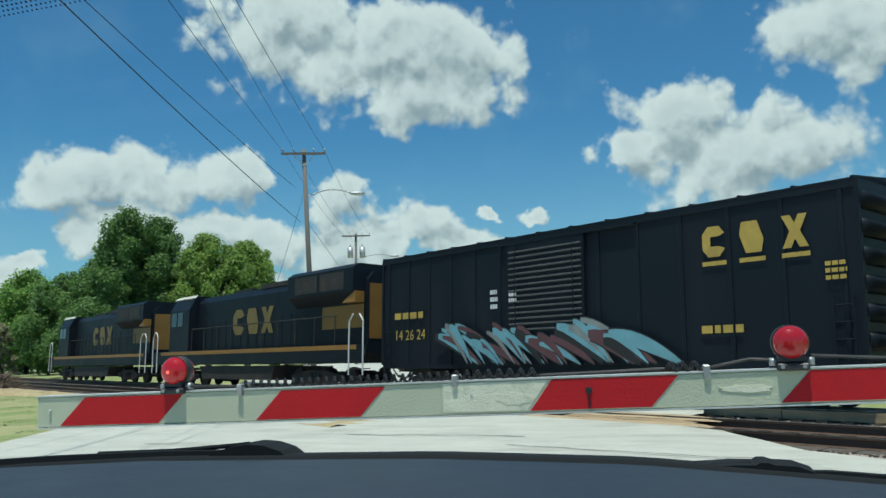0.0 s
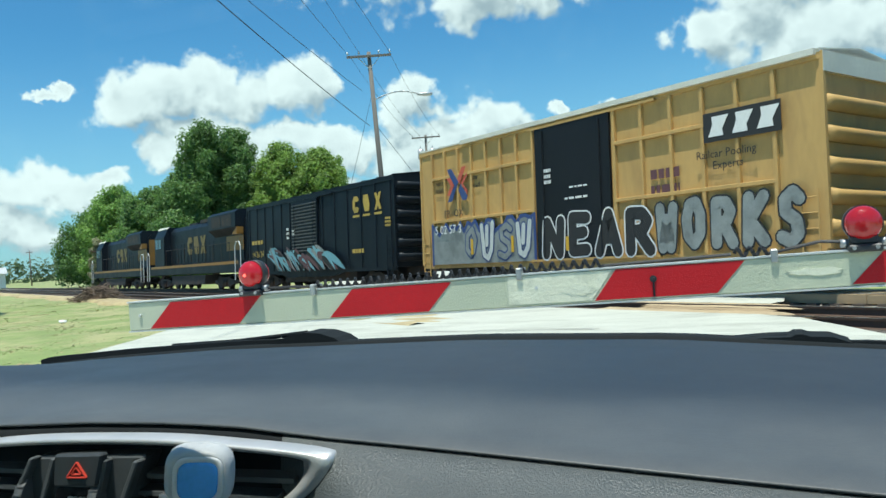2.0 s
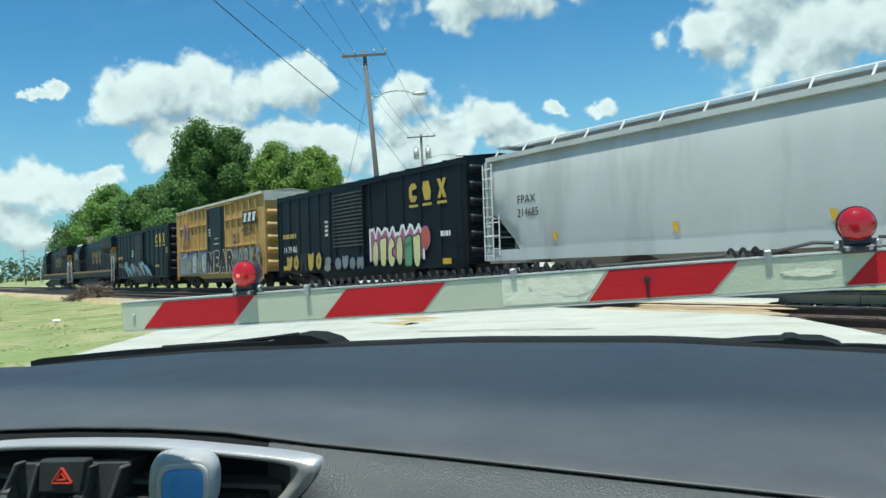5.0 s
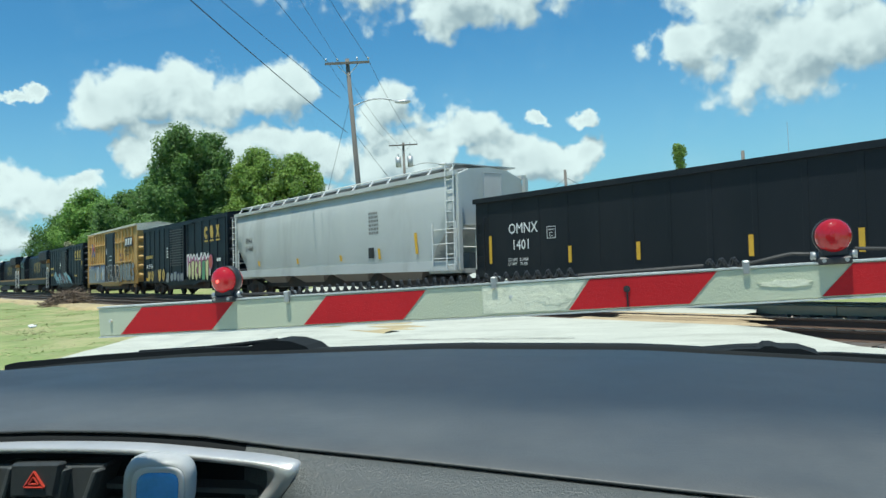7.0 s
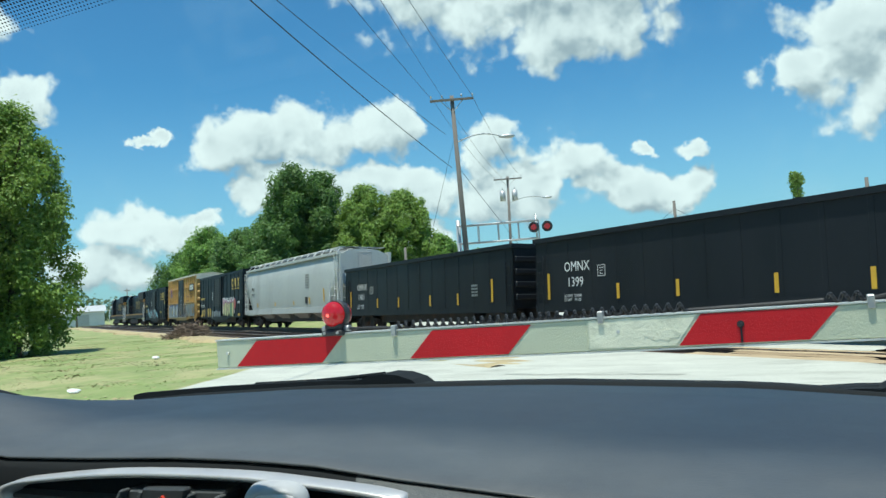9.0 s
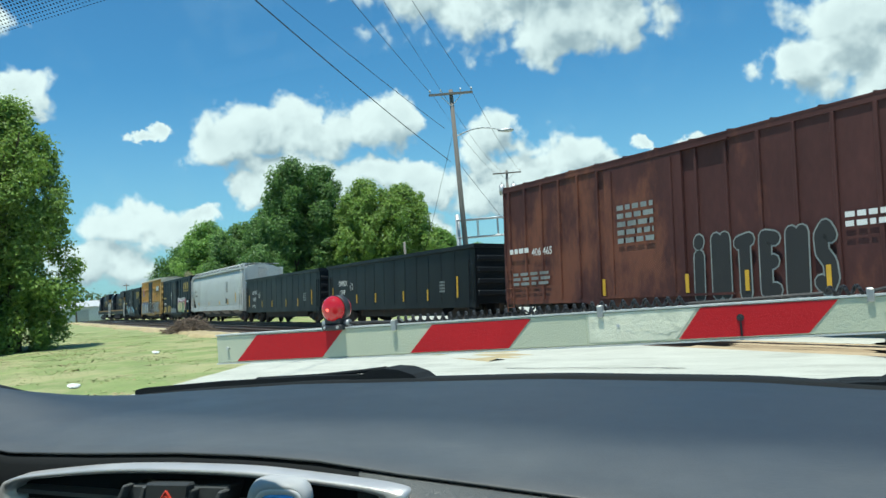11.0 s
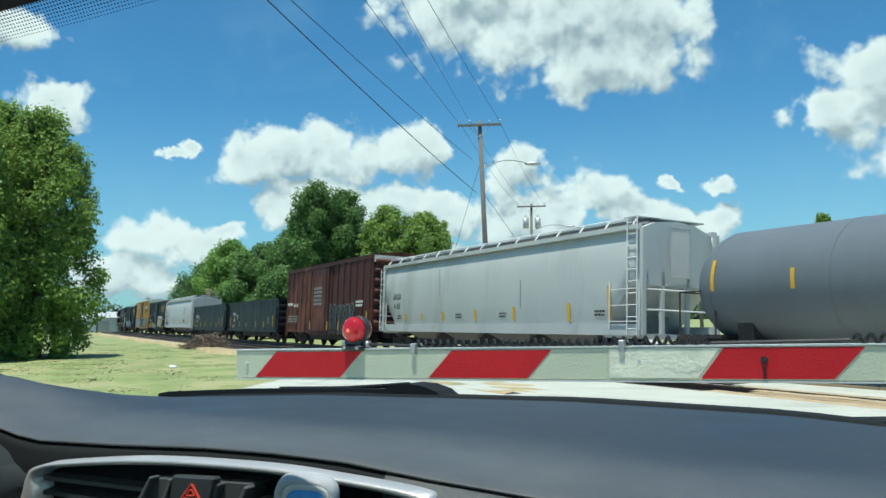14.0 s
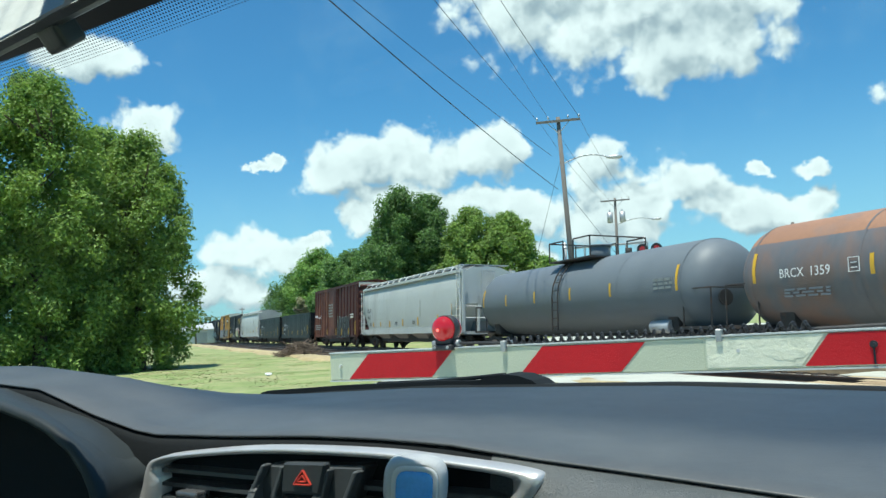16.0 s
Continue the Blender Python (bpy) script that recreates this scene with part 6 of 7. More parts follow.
def tree(label, x, y, height, radius, leaf, seed, count, size, low=0.25, lobes=16, group=""):
    rnd = random.Random(seed)
    z0 = ground_z(x, y) - 0.1
    ob = thing("tree", label, "tree", group)
    ob.location = (x, y, z0)
    bm = B()
    bend = [Vector((rnd.uniform(-0.25, 0.25) * k, rnd.uniform(-0.25, 0.25) * k, height * 0.72 * k / 5)) for k in range(6)]
    r0 = height * 0.020 + 0.06
    for k in range(5):
        cyl(bm, bend[k], bend[k + 1], r0 * (1 - 0.15 * k), 10, r0 * (1 - 0.15 * (k + 1)), caps=False)
    for k in range(9):
        a = rnd.uniform(0, math.tau)
        s = bend[rnd.randint(2, 5)]
        e = s + Vector((math.cos(a) * radius * 0.5, math.sin(a) * radius * 0.5, height * rnd.uniform(0.02, 0.10)))
        m = (s + e) / 2 + Vector((0, 0, -0.15))
        cyl(bm, s, m, r0 * 0.4, 6, r0 * 0.25, caps=False)
        cyl(bm, m, e, r0 * 0.25, 6, r0 * 0.08, caps=False)
    part("trunk", bm, M["bark"], ob)
    blobs = []
    for k in range(lobes):
        f = (k + 0.5) / lobes
        h = height * (low + (0.95 - low) * f)
        reach = radius * (0.30 + 0.80 * math.sin(math.pi * min(0.96, 0.20 + 0.76 * f)) ** 0.8)
        a = k * 2.4 + rnd.uniform(-0.5, 0.5)
        d = reach * rnd.random() ** 0.5 * 0.80 * (1 - 0.5 * (f > 0.93))
        br = radius * rnd.uniform(0.13, 0.25)
        blobs.append((math.cos(a) * d, math.sin(a) * d, h - br * 0.3 - 0.10 * d * (f > 0.5), br, br * rnd.uniform(0.85, 1.25)))
    me = leaf_cloud(seed, blobs, count, size)
    me.materials.append(M[leaf])
    part("crown", me, None, ob)
    return ob


def at(azimuth, dist):
    a = radians(azimuth)
    return dist * math.sin(a), dist * math.cos(a)


for az, dist, h, r, leaf, seed, n, size, low in (
        (-54.6, 47, 13.6, 3.6, "leaf_light", 1, 26000, 0.17, 0.03), (-56.8, 49, 14.4, 3.4, "leaf_light", 2, 20000, 0.17, 0.03),
        (-60.5, 45, 16.2, 4.2, "leaf_light", 3, 28000, 0.17, 0.03), (-66.0, 45, 16.8, 5.0, "leaf_mid", 4, 20000, 0.18, 0.03), (-58.5, 52, 11.0, 4.5, "leaf_dark", 5, 16000, 0.18, 0.05)):
    tree("broadleaf tree in full summer leaf at the lawn's edge" if leaf != "leaf_dark" else "dark leafy tree in the roadside thicket", *at(az, dist), h, r, leaf, seed, int(n * 2.1), size * 0.62, low, 190, "trees by the lawn")
for az, dist, h, r, leaf, seed, n, size in (
        (-36.6, 88, 17.3, 5.0, "leaf_dark", 11, 17000, 0.27), (-34.8, 90, 16.8, 4.6, "leaf_dark", 12, 14000, 0.27), (-38.4, 92, 12.4, 4.6, "leaf_dark", 13, 10000, 0.28),
        (-31.6, 84, 14.0, 4.2, "leaf_light", 14, 12000, 0.26), (-29.0, 84, 13.4, 4.2, "leaf_light", 15, 12000, 0.26), (-33.2, 92, 11.5, 4.2, "leaf_mid", 16, 9000, 0.28),
        (-42.6, 113, 13.2, 5.6, "leaf_mid", 17, 12000, 0.3), (-44.2, 122, 10.6, 5.4, "leaf_dark", 18, 10000, 0.3), (-40.4, 98, 11.4, 5.2, "leaf_dark", 19, 11000, 0.3),
        (-41.6, 110, 11.0, 5.0, "leaf_mid", 20, 8000, 0.3), (-26.4, 86, 8.2, 3.6, "leaf_mid", 21, 8000, 0.28), (-23.6, 84, 6.2, 3.0, "leaf_light", 22, 6000, 0.28), (-39.0, 84, 7.5, 4.0, "leaf_dark", 23, 8000, 0.28)):
    tree({"leaf_mid": "green broadleaf tree beyond the railway", "leaf_dark": "dark green tree beyond the railway", "leaf_light": "bright green tree beyond the railway"}[leaf], *at(az, dist), h, r, leaf, seed, int(n * 2.3), size * 0.60, 0.12, 120, "trees beyond the railway")


for az, dist, h, r, leaf, seed, n, size in ((-43.9, 101, 6.2, 1.6, "leaf_pale", 31, 5000, 0.16), (-3.0, 44, 3.0, 1.6, "leaf_light", 32, 5000, 0.10), (1.0, 45, 3.2, 1.9, "leaf_mid", 33, 6000, 0.10), (5.0, 43, 3.3, 1.8, "leaf_light", 34, 6000, 0.10), (9.5, 44, 3.0, 1.9, "leaf_mid", 35, 6000, 0.10), (14.0, 43, 3.2, 1.9, "leaf_light", 36, 6000, 0.10)):
    tree("pale blossoming shrub beyond the railway" if leaf == "leaf_pale" else "bright green bush beyond the railway", *at(az, dist), h, r, leaf, seed, n, size, 0.06, 26, "bushes beyond the railway")


def far_woods():
    blobs = []
    rnd = random.Random(8)
    for k in range(150):
        az = -75 + k * 1.05
        d = rnd.uniform(230, 300)
        x, y = at(az, d)
        if off_track(x, y) < 25 and az > -52:
            d *= 1.25
            x, y = at(az, d)
        r = rnd.uniform(4, 7)
        tall = 1.45 if az < -44 else 0.7
        blobs.append((x, y, r * 0.35 * tall, r, r * rnd.uniform(0.7, 1.25) * tall))
    me = leaf_cloud(77, blobs, 42000, 0.9)
    me.materials.append(M["leaf_far"])
    ob = tagged(new("distant_woods", me), "hazy line of distant woods along the horizon", "woods", kind="stuff")


far_woods()

# ---- poles and lines ----
POLE = (-18.43, 39.65)


def utility_pole(x, y, top, label, arm_way, arm_half, lamp_end=None, cans=False):
    ob = thing("utility_pole", label, "utility pole")
    ob.location = (x, y, 0)
    bm = B()
    cyl(bm, (0.35 if not cans else -0.3, 0, -0.8), (0, 0, top + 0.25), 0.17, 14, 0.11)
    part("pole_shaft", bm, M["pole"], ob)
    w = Vector((*arm_way, 0)).normalized()
    side = Vector((-w.y, w.x, 0))
    bm = B()
    p = [w * -arm_half, w * arm_half]
    loft(bm, [[e + side * a + Vector((0, 0, top + b)) for a, b in ((-0.20, -0.06), (-0.10, -0.06), (-0.10, 0.06), (-0.20, 0.06))] for e in p], close=True)
    part("crossarm", bm, M["pole"], ob)
    bm = B()
    for f in (-0.5, 0.5):
        cyl(bm, w * (arm_half * f) + side * -0.15 + Vector((0, 0, top - 0.05)), Vector((0, 0, top - 0.7)) + side * -0.1, 0.02, 6)
    part("arm_brace", bm, M["galv"], ob)
    for f in (-0.95, -0.45, 0.45, 0.95):
        bm = B()
        q = w * (arm_half * f) + side * -0.15 + Vector((0, 0, top + 0.06))
        cyl(bm, q, q + Vector((0, 0, 0.10)), 0.015, 6)
        cyl(bm, q + Vector((0, 0, 0.10)), q + Vector((0, 0, 0.22)), 0.055, 10, 0.035)
        part("insulator", bm, M["galv"], ob)
    if lamp_end:
        e = Vector(lamp_end) - Vector((x, y, 0))
        s = Vector((0.05, 0, e.z - 0.15))
        bm = B()
        pts = [s + (e - s) * (k / 8) + Vector((0, 0, 0.35 * math.sin(k / 8 * math.pi * 0.9))) for k in range(9)]
        tube(bm, pts, 0.035, 8)
        arm = part("lamp_arm", bm, M["galv"], ob)
        d = (e - s)
        d.z = 0
        d.normalize()
        c = pts[-1]
        side2 = Vector((-d.y, d.x, 0))
        bm = B()
        loft(bm, [[c + d * u + side2 * (wd * math.cos(k * math.tau / 12)) + Vector((0, 0, ht * math.sin(k * math.tau / 12) - 0.02)) for k in range(12)] for u, wd, ht in ((-0.15, 0.05, 0.05), (0.05, 0.12, 0.09), (0.35, 0.19, 0.13), (0.62, 0.17, 0.10), (0.72, 0.06, 0.04))], close=True, smooth=True)
        part("lamp_head", bm, M["galv"], arm, "grey cobra-head street lamp")
    if cans:
        for s in (-1, 1):
            bm = B()
            q = w * (0.55 * s) + Vector((0, 0, top - 2.0))
            cyl(bm, q, q + Vector((0, 0, 0.95)), 0.26, 14)
            cyl(bm, q + Vector((0, 0, 0.95)), q + Vector((0, 0, 1.2)), 0.05, 8)
            part("transformer", bm, M["galv"], ob, "grey transformer can")
    return ob


utility_pole(*POLE, 11.78, "weathered wooden utility pole with crossarm and street lamp", (0.92, 0.39), 1.2, (-16.2, 41.0, 9.55))
utility_pole(-27.05, 69.18, 11.35, "wooden utility pole with transformers and street lamp", (0.92, 0.39), 1.3, (-24.0, 70.2, 9.3), True)


def line(name, a, b, sag, r=0.012, label="black overhead power line", n=18):
    bm = B()
    a, b = Vector(a), Vector(b)
    pts = [a + (b - a) * (k / n) + Vector((0, 0, -4 * sag * (k / n) * (1 - k / n))) for k in range(n + 1)]
    tube(bm, pts, r, 6)
    single(name, bm, M["wire"], label, "power line", "overhead lines")


RUN = Vector((12.8, -45.0, 0.0))
ASIDE = Vector((45.0, 12.8, 0.0)).normalized()
for ax, ay, az_, sag, r, dz, aside in ((-18.65, 39.55, 8.05, 0.35, 0.015, 0.9, -0.1), (-18.9, 39.5, 9.95, 0.35, 0.012, 0.6, -1.8), (-19.5, 39.2, 12.0, 0.35, 0.011, 0.2, 0.9), (-18.9, 39.45, 12.0, 0.3, 0.009, 0.2, 2.15), (-17.4, 40.05, 12.0, 0.3, 0.011, 0.2, 0.2)):
    a = Vector((ax, ay, az_))
    line("power_line", a, a + RUN + ASIDE * aside + Vector((0, 0, dz)), sag, r)
for k, o in enumerate((-1.1, -0.5, 1.1)):
    line("power_line", (POLE[0] + o * 0.92, POLE[1] + o * 0.39, 12.0), (-27.05 + o, 69.18 + o * 0.4, 11.55), 0.4, 0.010)
line("guy_wire", (-18.5, 39.7, 9.6), (-23.0, 41.5, -0.4), 0.0, 0.010, "slanting guy wire of the pole", 3)
line("guy_wire", (-18.3, 39.7, 8.0), (-14.2, 45.0, -0.4), 0.0, 0.010, "slanting guy wire of the pole", 3)


# ---- signal bridge beyond the track ----
def cantilever_signal():
    ob = thing("crossing_signal", "galvanised cantilever crossing signal with red flashers", "crossing signal")
    ob.location = (-19.3, 41.2, 0)
    d = Vector((4.35, 1.25, 0))
    u = d.normalized()
    s = Vector((-u.y, u.x, 0))
    bm = B()
    cyl(bm, (0, 0, -0.6), (0, 0, 5.3), 0.13, 14)
    part("mast", bm, M["galv"], ob)
    bm = B()
    for z in (3.95, 4.95):
        for o in (-0.25, 0.25):
            cyl(bm, s * o + Vector((0, 0, z)), d + s * o + Vector((0, 0, z)), 0.045, 8)
    for k in range(5):
        p = d * (k / 4)
        for o in (-0.25, 0.25):
            cyl(bm, p + s * o + Vector((0, 0, 3.95)), p + s * o + Vector((0, 0, 4.95)), 0.03, 6)
        cyl(bm, p + s * -0.25 + Vector((0, 0, 4.95)), p + s * 0.25 + Vector((0, 0, 4.95)), 0.03, 6)
    cyl(bm, d * 0.97 + Vector((0, 0, 3.0)), d * 0.97 + Vector((0, 0, 5.3)), 0.05, 8)
    part("truss", bm, M["galv"], ob)
    for o in (-0.12, 0.62):
        c = d * 0.97 + u * o + s * -0.35 + Vector((0, 0, 4.55))
        bm = B()
        cyl(bm, c + s * 0.02, c + s * 0.06, 0.30, 20)
        fl = part("flasher", bm, M["lamp_body"], ob, "round black signal background")
        bm = B()
        cyl(bm, c - s * 0.05, c + s * 0.01, 0.16, 16)
        part("lens", bm, M["lens_lit"], fl, "red signal lens")
        bm = B()
        loft(bm, [[c + u * (0.19 * math.cos(a)) + Vector((0, 0, 0.19 * math.sin(a))) - s * q for a in [radians(x) for x in range(0, 181, 15)]] for q in (0.0, 0.30)])
        part("hood", bm, M["lamp_body"], fl)


cantilever_signal()


def posts():
    for az, dist, top, r in ((-10.05, 52, 6.0, 0.09), (1.78, 52, 6.2, 0.10), (-29.0, 66, 5.2, 0.10)):
        x, y = at(az, dist)
        ob = thing("wooden_post", "weathered wooden post beyond the railway", "post")
        ob.location = (x, y, 0)
        bm = B()
        cyl(bm, (0, 0, -0.8), (0, 0, top), r * 1.3, 10, r)
        part("post_shaft", bm, M["pole"], ob)
        bm = B()
        for e in ((-3.5, 0.5, 3.0), (3.2, -0.5, 3.6)):
            tube(bm, [(0, 0, top - 0.5), e], 0.012, 5)
        part("guy_wire", bm, M["wire"], ob)
    x, y = at(-2.25, 52)
    ob = thing("ivy_post", "old post wrapped in green ivy", "post")
    ob.location = (x, y, 0)
    bm = B()
    cyl(bm, (0, 0, -0.8), (0, 0, 6.4), 0.14, 10, 0.11)
    part("post_shaft", bm, M["pole"], ob)
    me = leaf_cloud(61, [(0.08 * math.sin(k), 0, 1.0 + k * 0.5, 0.30 + 0.08 * (k > 10), 0.45) for k in range(12)] + [(-0.08, 0, 6.75, 0.28, 0.30), (0.12, 0, 6.45, 0.30, 0.4)], 2600, 0.10)
    me.materials.append(M["leaf_light"])
    part("ivy", me, None, ob)
    x, y = at(4.6, 70)
    ob = thing("antenna_mast", "thin grey antenna mast", "antenna")
    ob.location = (x, y, 0)
    bm = B()
    cyl(bm, (0, 0, -0.5), (0, 0, 9.9), 0.04, 6, 0.015)
    part("mast", bm, M["galv"], ob)


posts()


def low_building():
    """A long pale metal building behind the train."""
    ob = thing("building", "long low pale metal building beyond the railway", "building")
    x, y = at(-6.2, 58)
    ob.matrix_world = pose(x, y, -0.5, 0, 0, -6)
    bm = B()
    bx(bm, 0, 26, 0, 12, 0, 4.6)
    part("wall", bm, M["shed_wall"], ob)
    bm = B()
    loft(bm, [[(q, -0.4, 4.55), (q, 6, 5.2), (q, 12.4, 4.55), (q, 12.4, 4.4), (q, -0.4, 4.4)] for q in (-0.4, 26.4)], close=True)
    part("roof", bm, M["shed_roof"], ob)
    for k in range(44):
        bm = B()
        bx(bm, 0.3 + k * 0.59, 0.36 + k * 0.59, -0.03, 0.0, 0.2, 4.4)
        part("siding_rib", bm, M["shed_wall"], ob)


low_building()


def far_places():
    # long white shed
    ob = thing("shed", "long low white metal shed far down the line", "building")
    x, y = at(-52.2, 180)
    ob.matrix_world = pose(x, y, -0.5, 0, 0, 52)
    bm = B()
    bx(bm, -7, 9, 0, 9, 0, 3.0)
    part("wall", bm, M["shed_wall"], ob)
    bm = B()
    loft(bm, [[(x, -0.4, 2.95), (x, 4.5, 4.2), (x, 9.4, 2.95), (x, 9.4, 2.8), (x, -0.4, 2.8)] for x in (-7.4, 9.4)], close=True)
    part("roof", bm, M["shed_roof"], ob)
    for x in (-5.2, -1.0, 3.5):
        bm = B()
        bx(bm, x, x + 2.6, -0.03, 0.02, 0, 2.3)
        part("door", bm, M["shed_roof"], ob)
    for az, d, top in ((-47.9, 190, 7.5), (-53.5, 150, 6.0), (-51.0, 160, 4.6)):
        x, y = at(az, d)
        ob = thing("utility_pole", "distant wooden pole by the line", "utility pole")
        ob.location = (x, y, -0.5)
        bm = B()
        cyl(bm, (0, 0, 0), (0, 0, top), 0.16, 8, 0.1)
        bx(bm, -0.9, 0.9, -0.06, 0.06, top - 0.5, top - 0.35)
        part("pole_shaft", bm, M["pole"], ob)
    # heap of dead brush beside the rails
    x, y = at(-44.2, 56)
    rnd = random.Random(5)
    bm = B()
    for k in range(420):
        a, q = rnd.uniform(0, math.tau), rnd.random() ** 0.6 * 1.7
        h = 0.95 * (1 - (q / 1.75) ** 2) * rnd.random()
        p = Vector((math.cos(a) * q, math.sin(a) * q * 0.7, h))
        d = Vector((rnd.uniform(-1, 1), rnd.uniform(-1, 1), rnd.uniform(-0.25, 0.35))).normalized() * rnd.uniform(0.25, 0.7)
        cyl(bm, p - d, p + d, rnd.uniform(0.012, 0.045), 5, 0.008)
    ob = single("brush_pile", bm, M["brush"], "heap of grey-brown dead branches beside the railway", "brush pile")
    ob.location = (x, y, ground_z(x, y) + 0.1)
    for az, d in ((-46.3, 33), (-51.35, 20.5)):
        x, y = at(az, d)
        bm = B()
        bmesh.ops.create_icosphere(bm, subdivisions=2, radius=0.13)
        for v in bm.verts:
            v.co *= 1 + 0.5 * noise.noise(v.co * 9)
            v.co.z *= 0.45
        ob = single("litter", bm, M["litter"], "crumpled white litter lying on the grass", "litter", "litter on the lawn")
        ob.location = (x, y, ground_z(x, y) + 0.06)


far_places()


def dry_verge():
    """Tall straw-coloured grass in a rough band along the railway, uneven at both edges."""
    bm = B()
    rows = []
    for k in range(181):
        d = 6 + k * 0.8
        row = []
        for j in range(9):
            wob = 1.6 * noise.noise(Vector((d * 0.22, j * 0.1, 2))) + 0.5 * noise.noise(Vector((d * 1.3, j, 5)))
            o = -6.3 - (1.6 + 0.8 * wob) * j / 8
            x, y = TRACK_X + ALONG.x * d + ACROSS.x * o, TRACK_Y + ALONG.y * d + ACROSS.y * o
            x += 0.15 * noise.noise(Vector((d * 3, j * 2, 1)))
            h = 0.0 if j in (0, 8) else 0.16 + 0.12 * noise.noise(Vector((d * 2.1, j * 1.7, 9)))
            row.append(bm.verts.new((x, y, ground_z(x, y) - (0.03 if j in (0, 8) else 0) + h)))
        rows.append(row)
    for p, q in zip(rows, rows[1:]):
        for j in range(8):
            bm.faces.new((p[j], p[j + 1], q[j + 1], q[j])).smooth = True
    single("dry_grass", bm, M["dry"], "band of tall straw-coloured grass along the railway", "grass", kind="stuff")


dry_verge()


def lawn_blades():
    """Mown tufts and straw over the lawn, thinning with distance."""
    rnd = random.Random(77)
    for name, key, count, label in (("lawn_tufts", "tuft", 60000, "short mown green grass"), ("straw", "dry", 22000, "dry cut straw lying in the lawn")):
        vs, fs = [], []
        while len(fs) < count:
            x, y = -6.0 - 64.0 * rnd.random() ** 1.4, 5.0 + 45.0 * rnd.random() ** 1.3
            if off_track(x, y) > -7.2 or x > road_edge(y)[0] - 0.4:
                continue
            if noise.noise(Vector((x * 0.5, y * 0.5, 4))) + rnd.uniform(-0.8, 0.8) < (0.0 if key == "tuft" else 0.1):
                continue
            z, a, s = ground_z(x, y) - 0.01, rnd.random() * math.tau, rnd.uniform(0.6, 1.3)
            w, h = 0.05 * s, (0.016 if key == "tuft" else 0.02) * s
            c, d = math.cos(a) * w, math.sin(a) * w
            k = len(vs)
            lean, lean2 = rnd.uniform(-0.12, 0.12), rnd.uniform(-0.12, 0.12)
            vs += [(x - c, y - d, z), (x + c, y + d, z), (x + lean, y + lean2, z + h)]
            fs.append((k, k + 1, k + 2))
        me = bpy.data.meshes.new(name)
        me.from_pydata(vs, [], fs)
        me.materials.append(M[key])
        ob = new(name, me)
        tagged(ob, label, "grass", kind="stuff")


lawn_blades()


# ---- the car around the camera ----
def interp(x, table):
    xs, zs = zip(*table)
    return float(np.interp(x, xs, zs))


LIP = ((-1.4, 1.20), (-0.95, 1.20), (-0.777, 1.188), (-0.694, 1.166), (-0.613, 1.150), (-0.51, 1.152), (-0.42, 1.155), (-0.35, 1.155), (-0.30, 1.153), (-0.24, 1.147), (-0.16, 1.141), (-0.10, 1.136), (-0.04, 1.131), (0.05, 1.124), (0.3, 1.105), (0.75, 1.07))
EDGE = ((-1.65, 1.182), (-1.48, 1.167), (-1.31, 1.139), (-1.17, 1.117), (-1.05, 1.120), (-0.96, 1.129), (-0.85, 1.136), (-0.64, 1.1445), (-0.3, 1.147), (-0.08, 1.141), (0.11, 1.126), (0.4, 1.10), (0.8, 1.05))


CREASE = ((-1.4, 1.21), (-0.95, 1.205), (-0.80, 1.192), (-0.70, 1.172), (-0.63, 1.160), (-0.50, 1.158), (-0.39, 1.157), (-0.28, 1.153), (-0.20, 1.149), (-0.10, 1.144), (0.07, 1.137), (0.3, 1.12), (0.75, 1.09))


def edge_z(x):
    """Far edge of the dashboard, carried from 0.86 m to 0.80 m ahead."""
    return 1.255 - (1.255 - interp(x / 0.93, EDGE)) * 0.93


car = thing("car_interior", "dark grey car dashboard with central air vents", "car interior")


def rounded_path(pts, n=5):
    """A smooth line through the points."""
    out = []
    for k in range(len(pts) - 1):
        a, b, c, d = (Vector(pts[min(max(k + j, 0), len(pts) - 1)]) for j in (-1, 0, 1, 2))
        for j in range(n):
            u = j / n
            p = 0.5 * (2 * b + (c - a) * u + (2 * a - 5 * b + 4 * c - d) * u ** 2 + (3 * b - a - 3 * c + d) * u ** 3)
            out.append((p.x, p.y))
    return out + [tuple(pts[-1])]


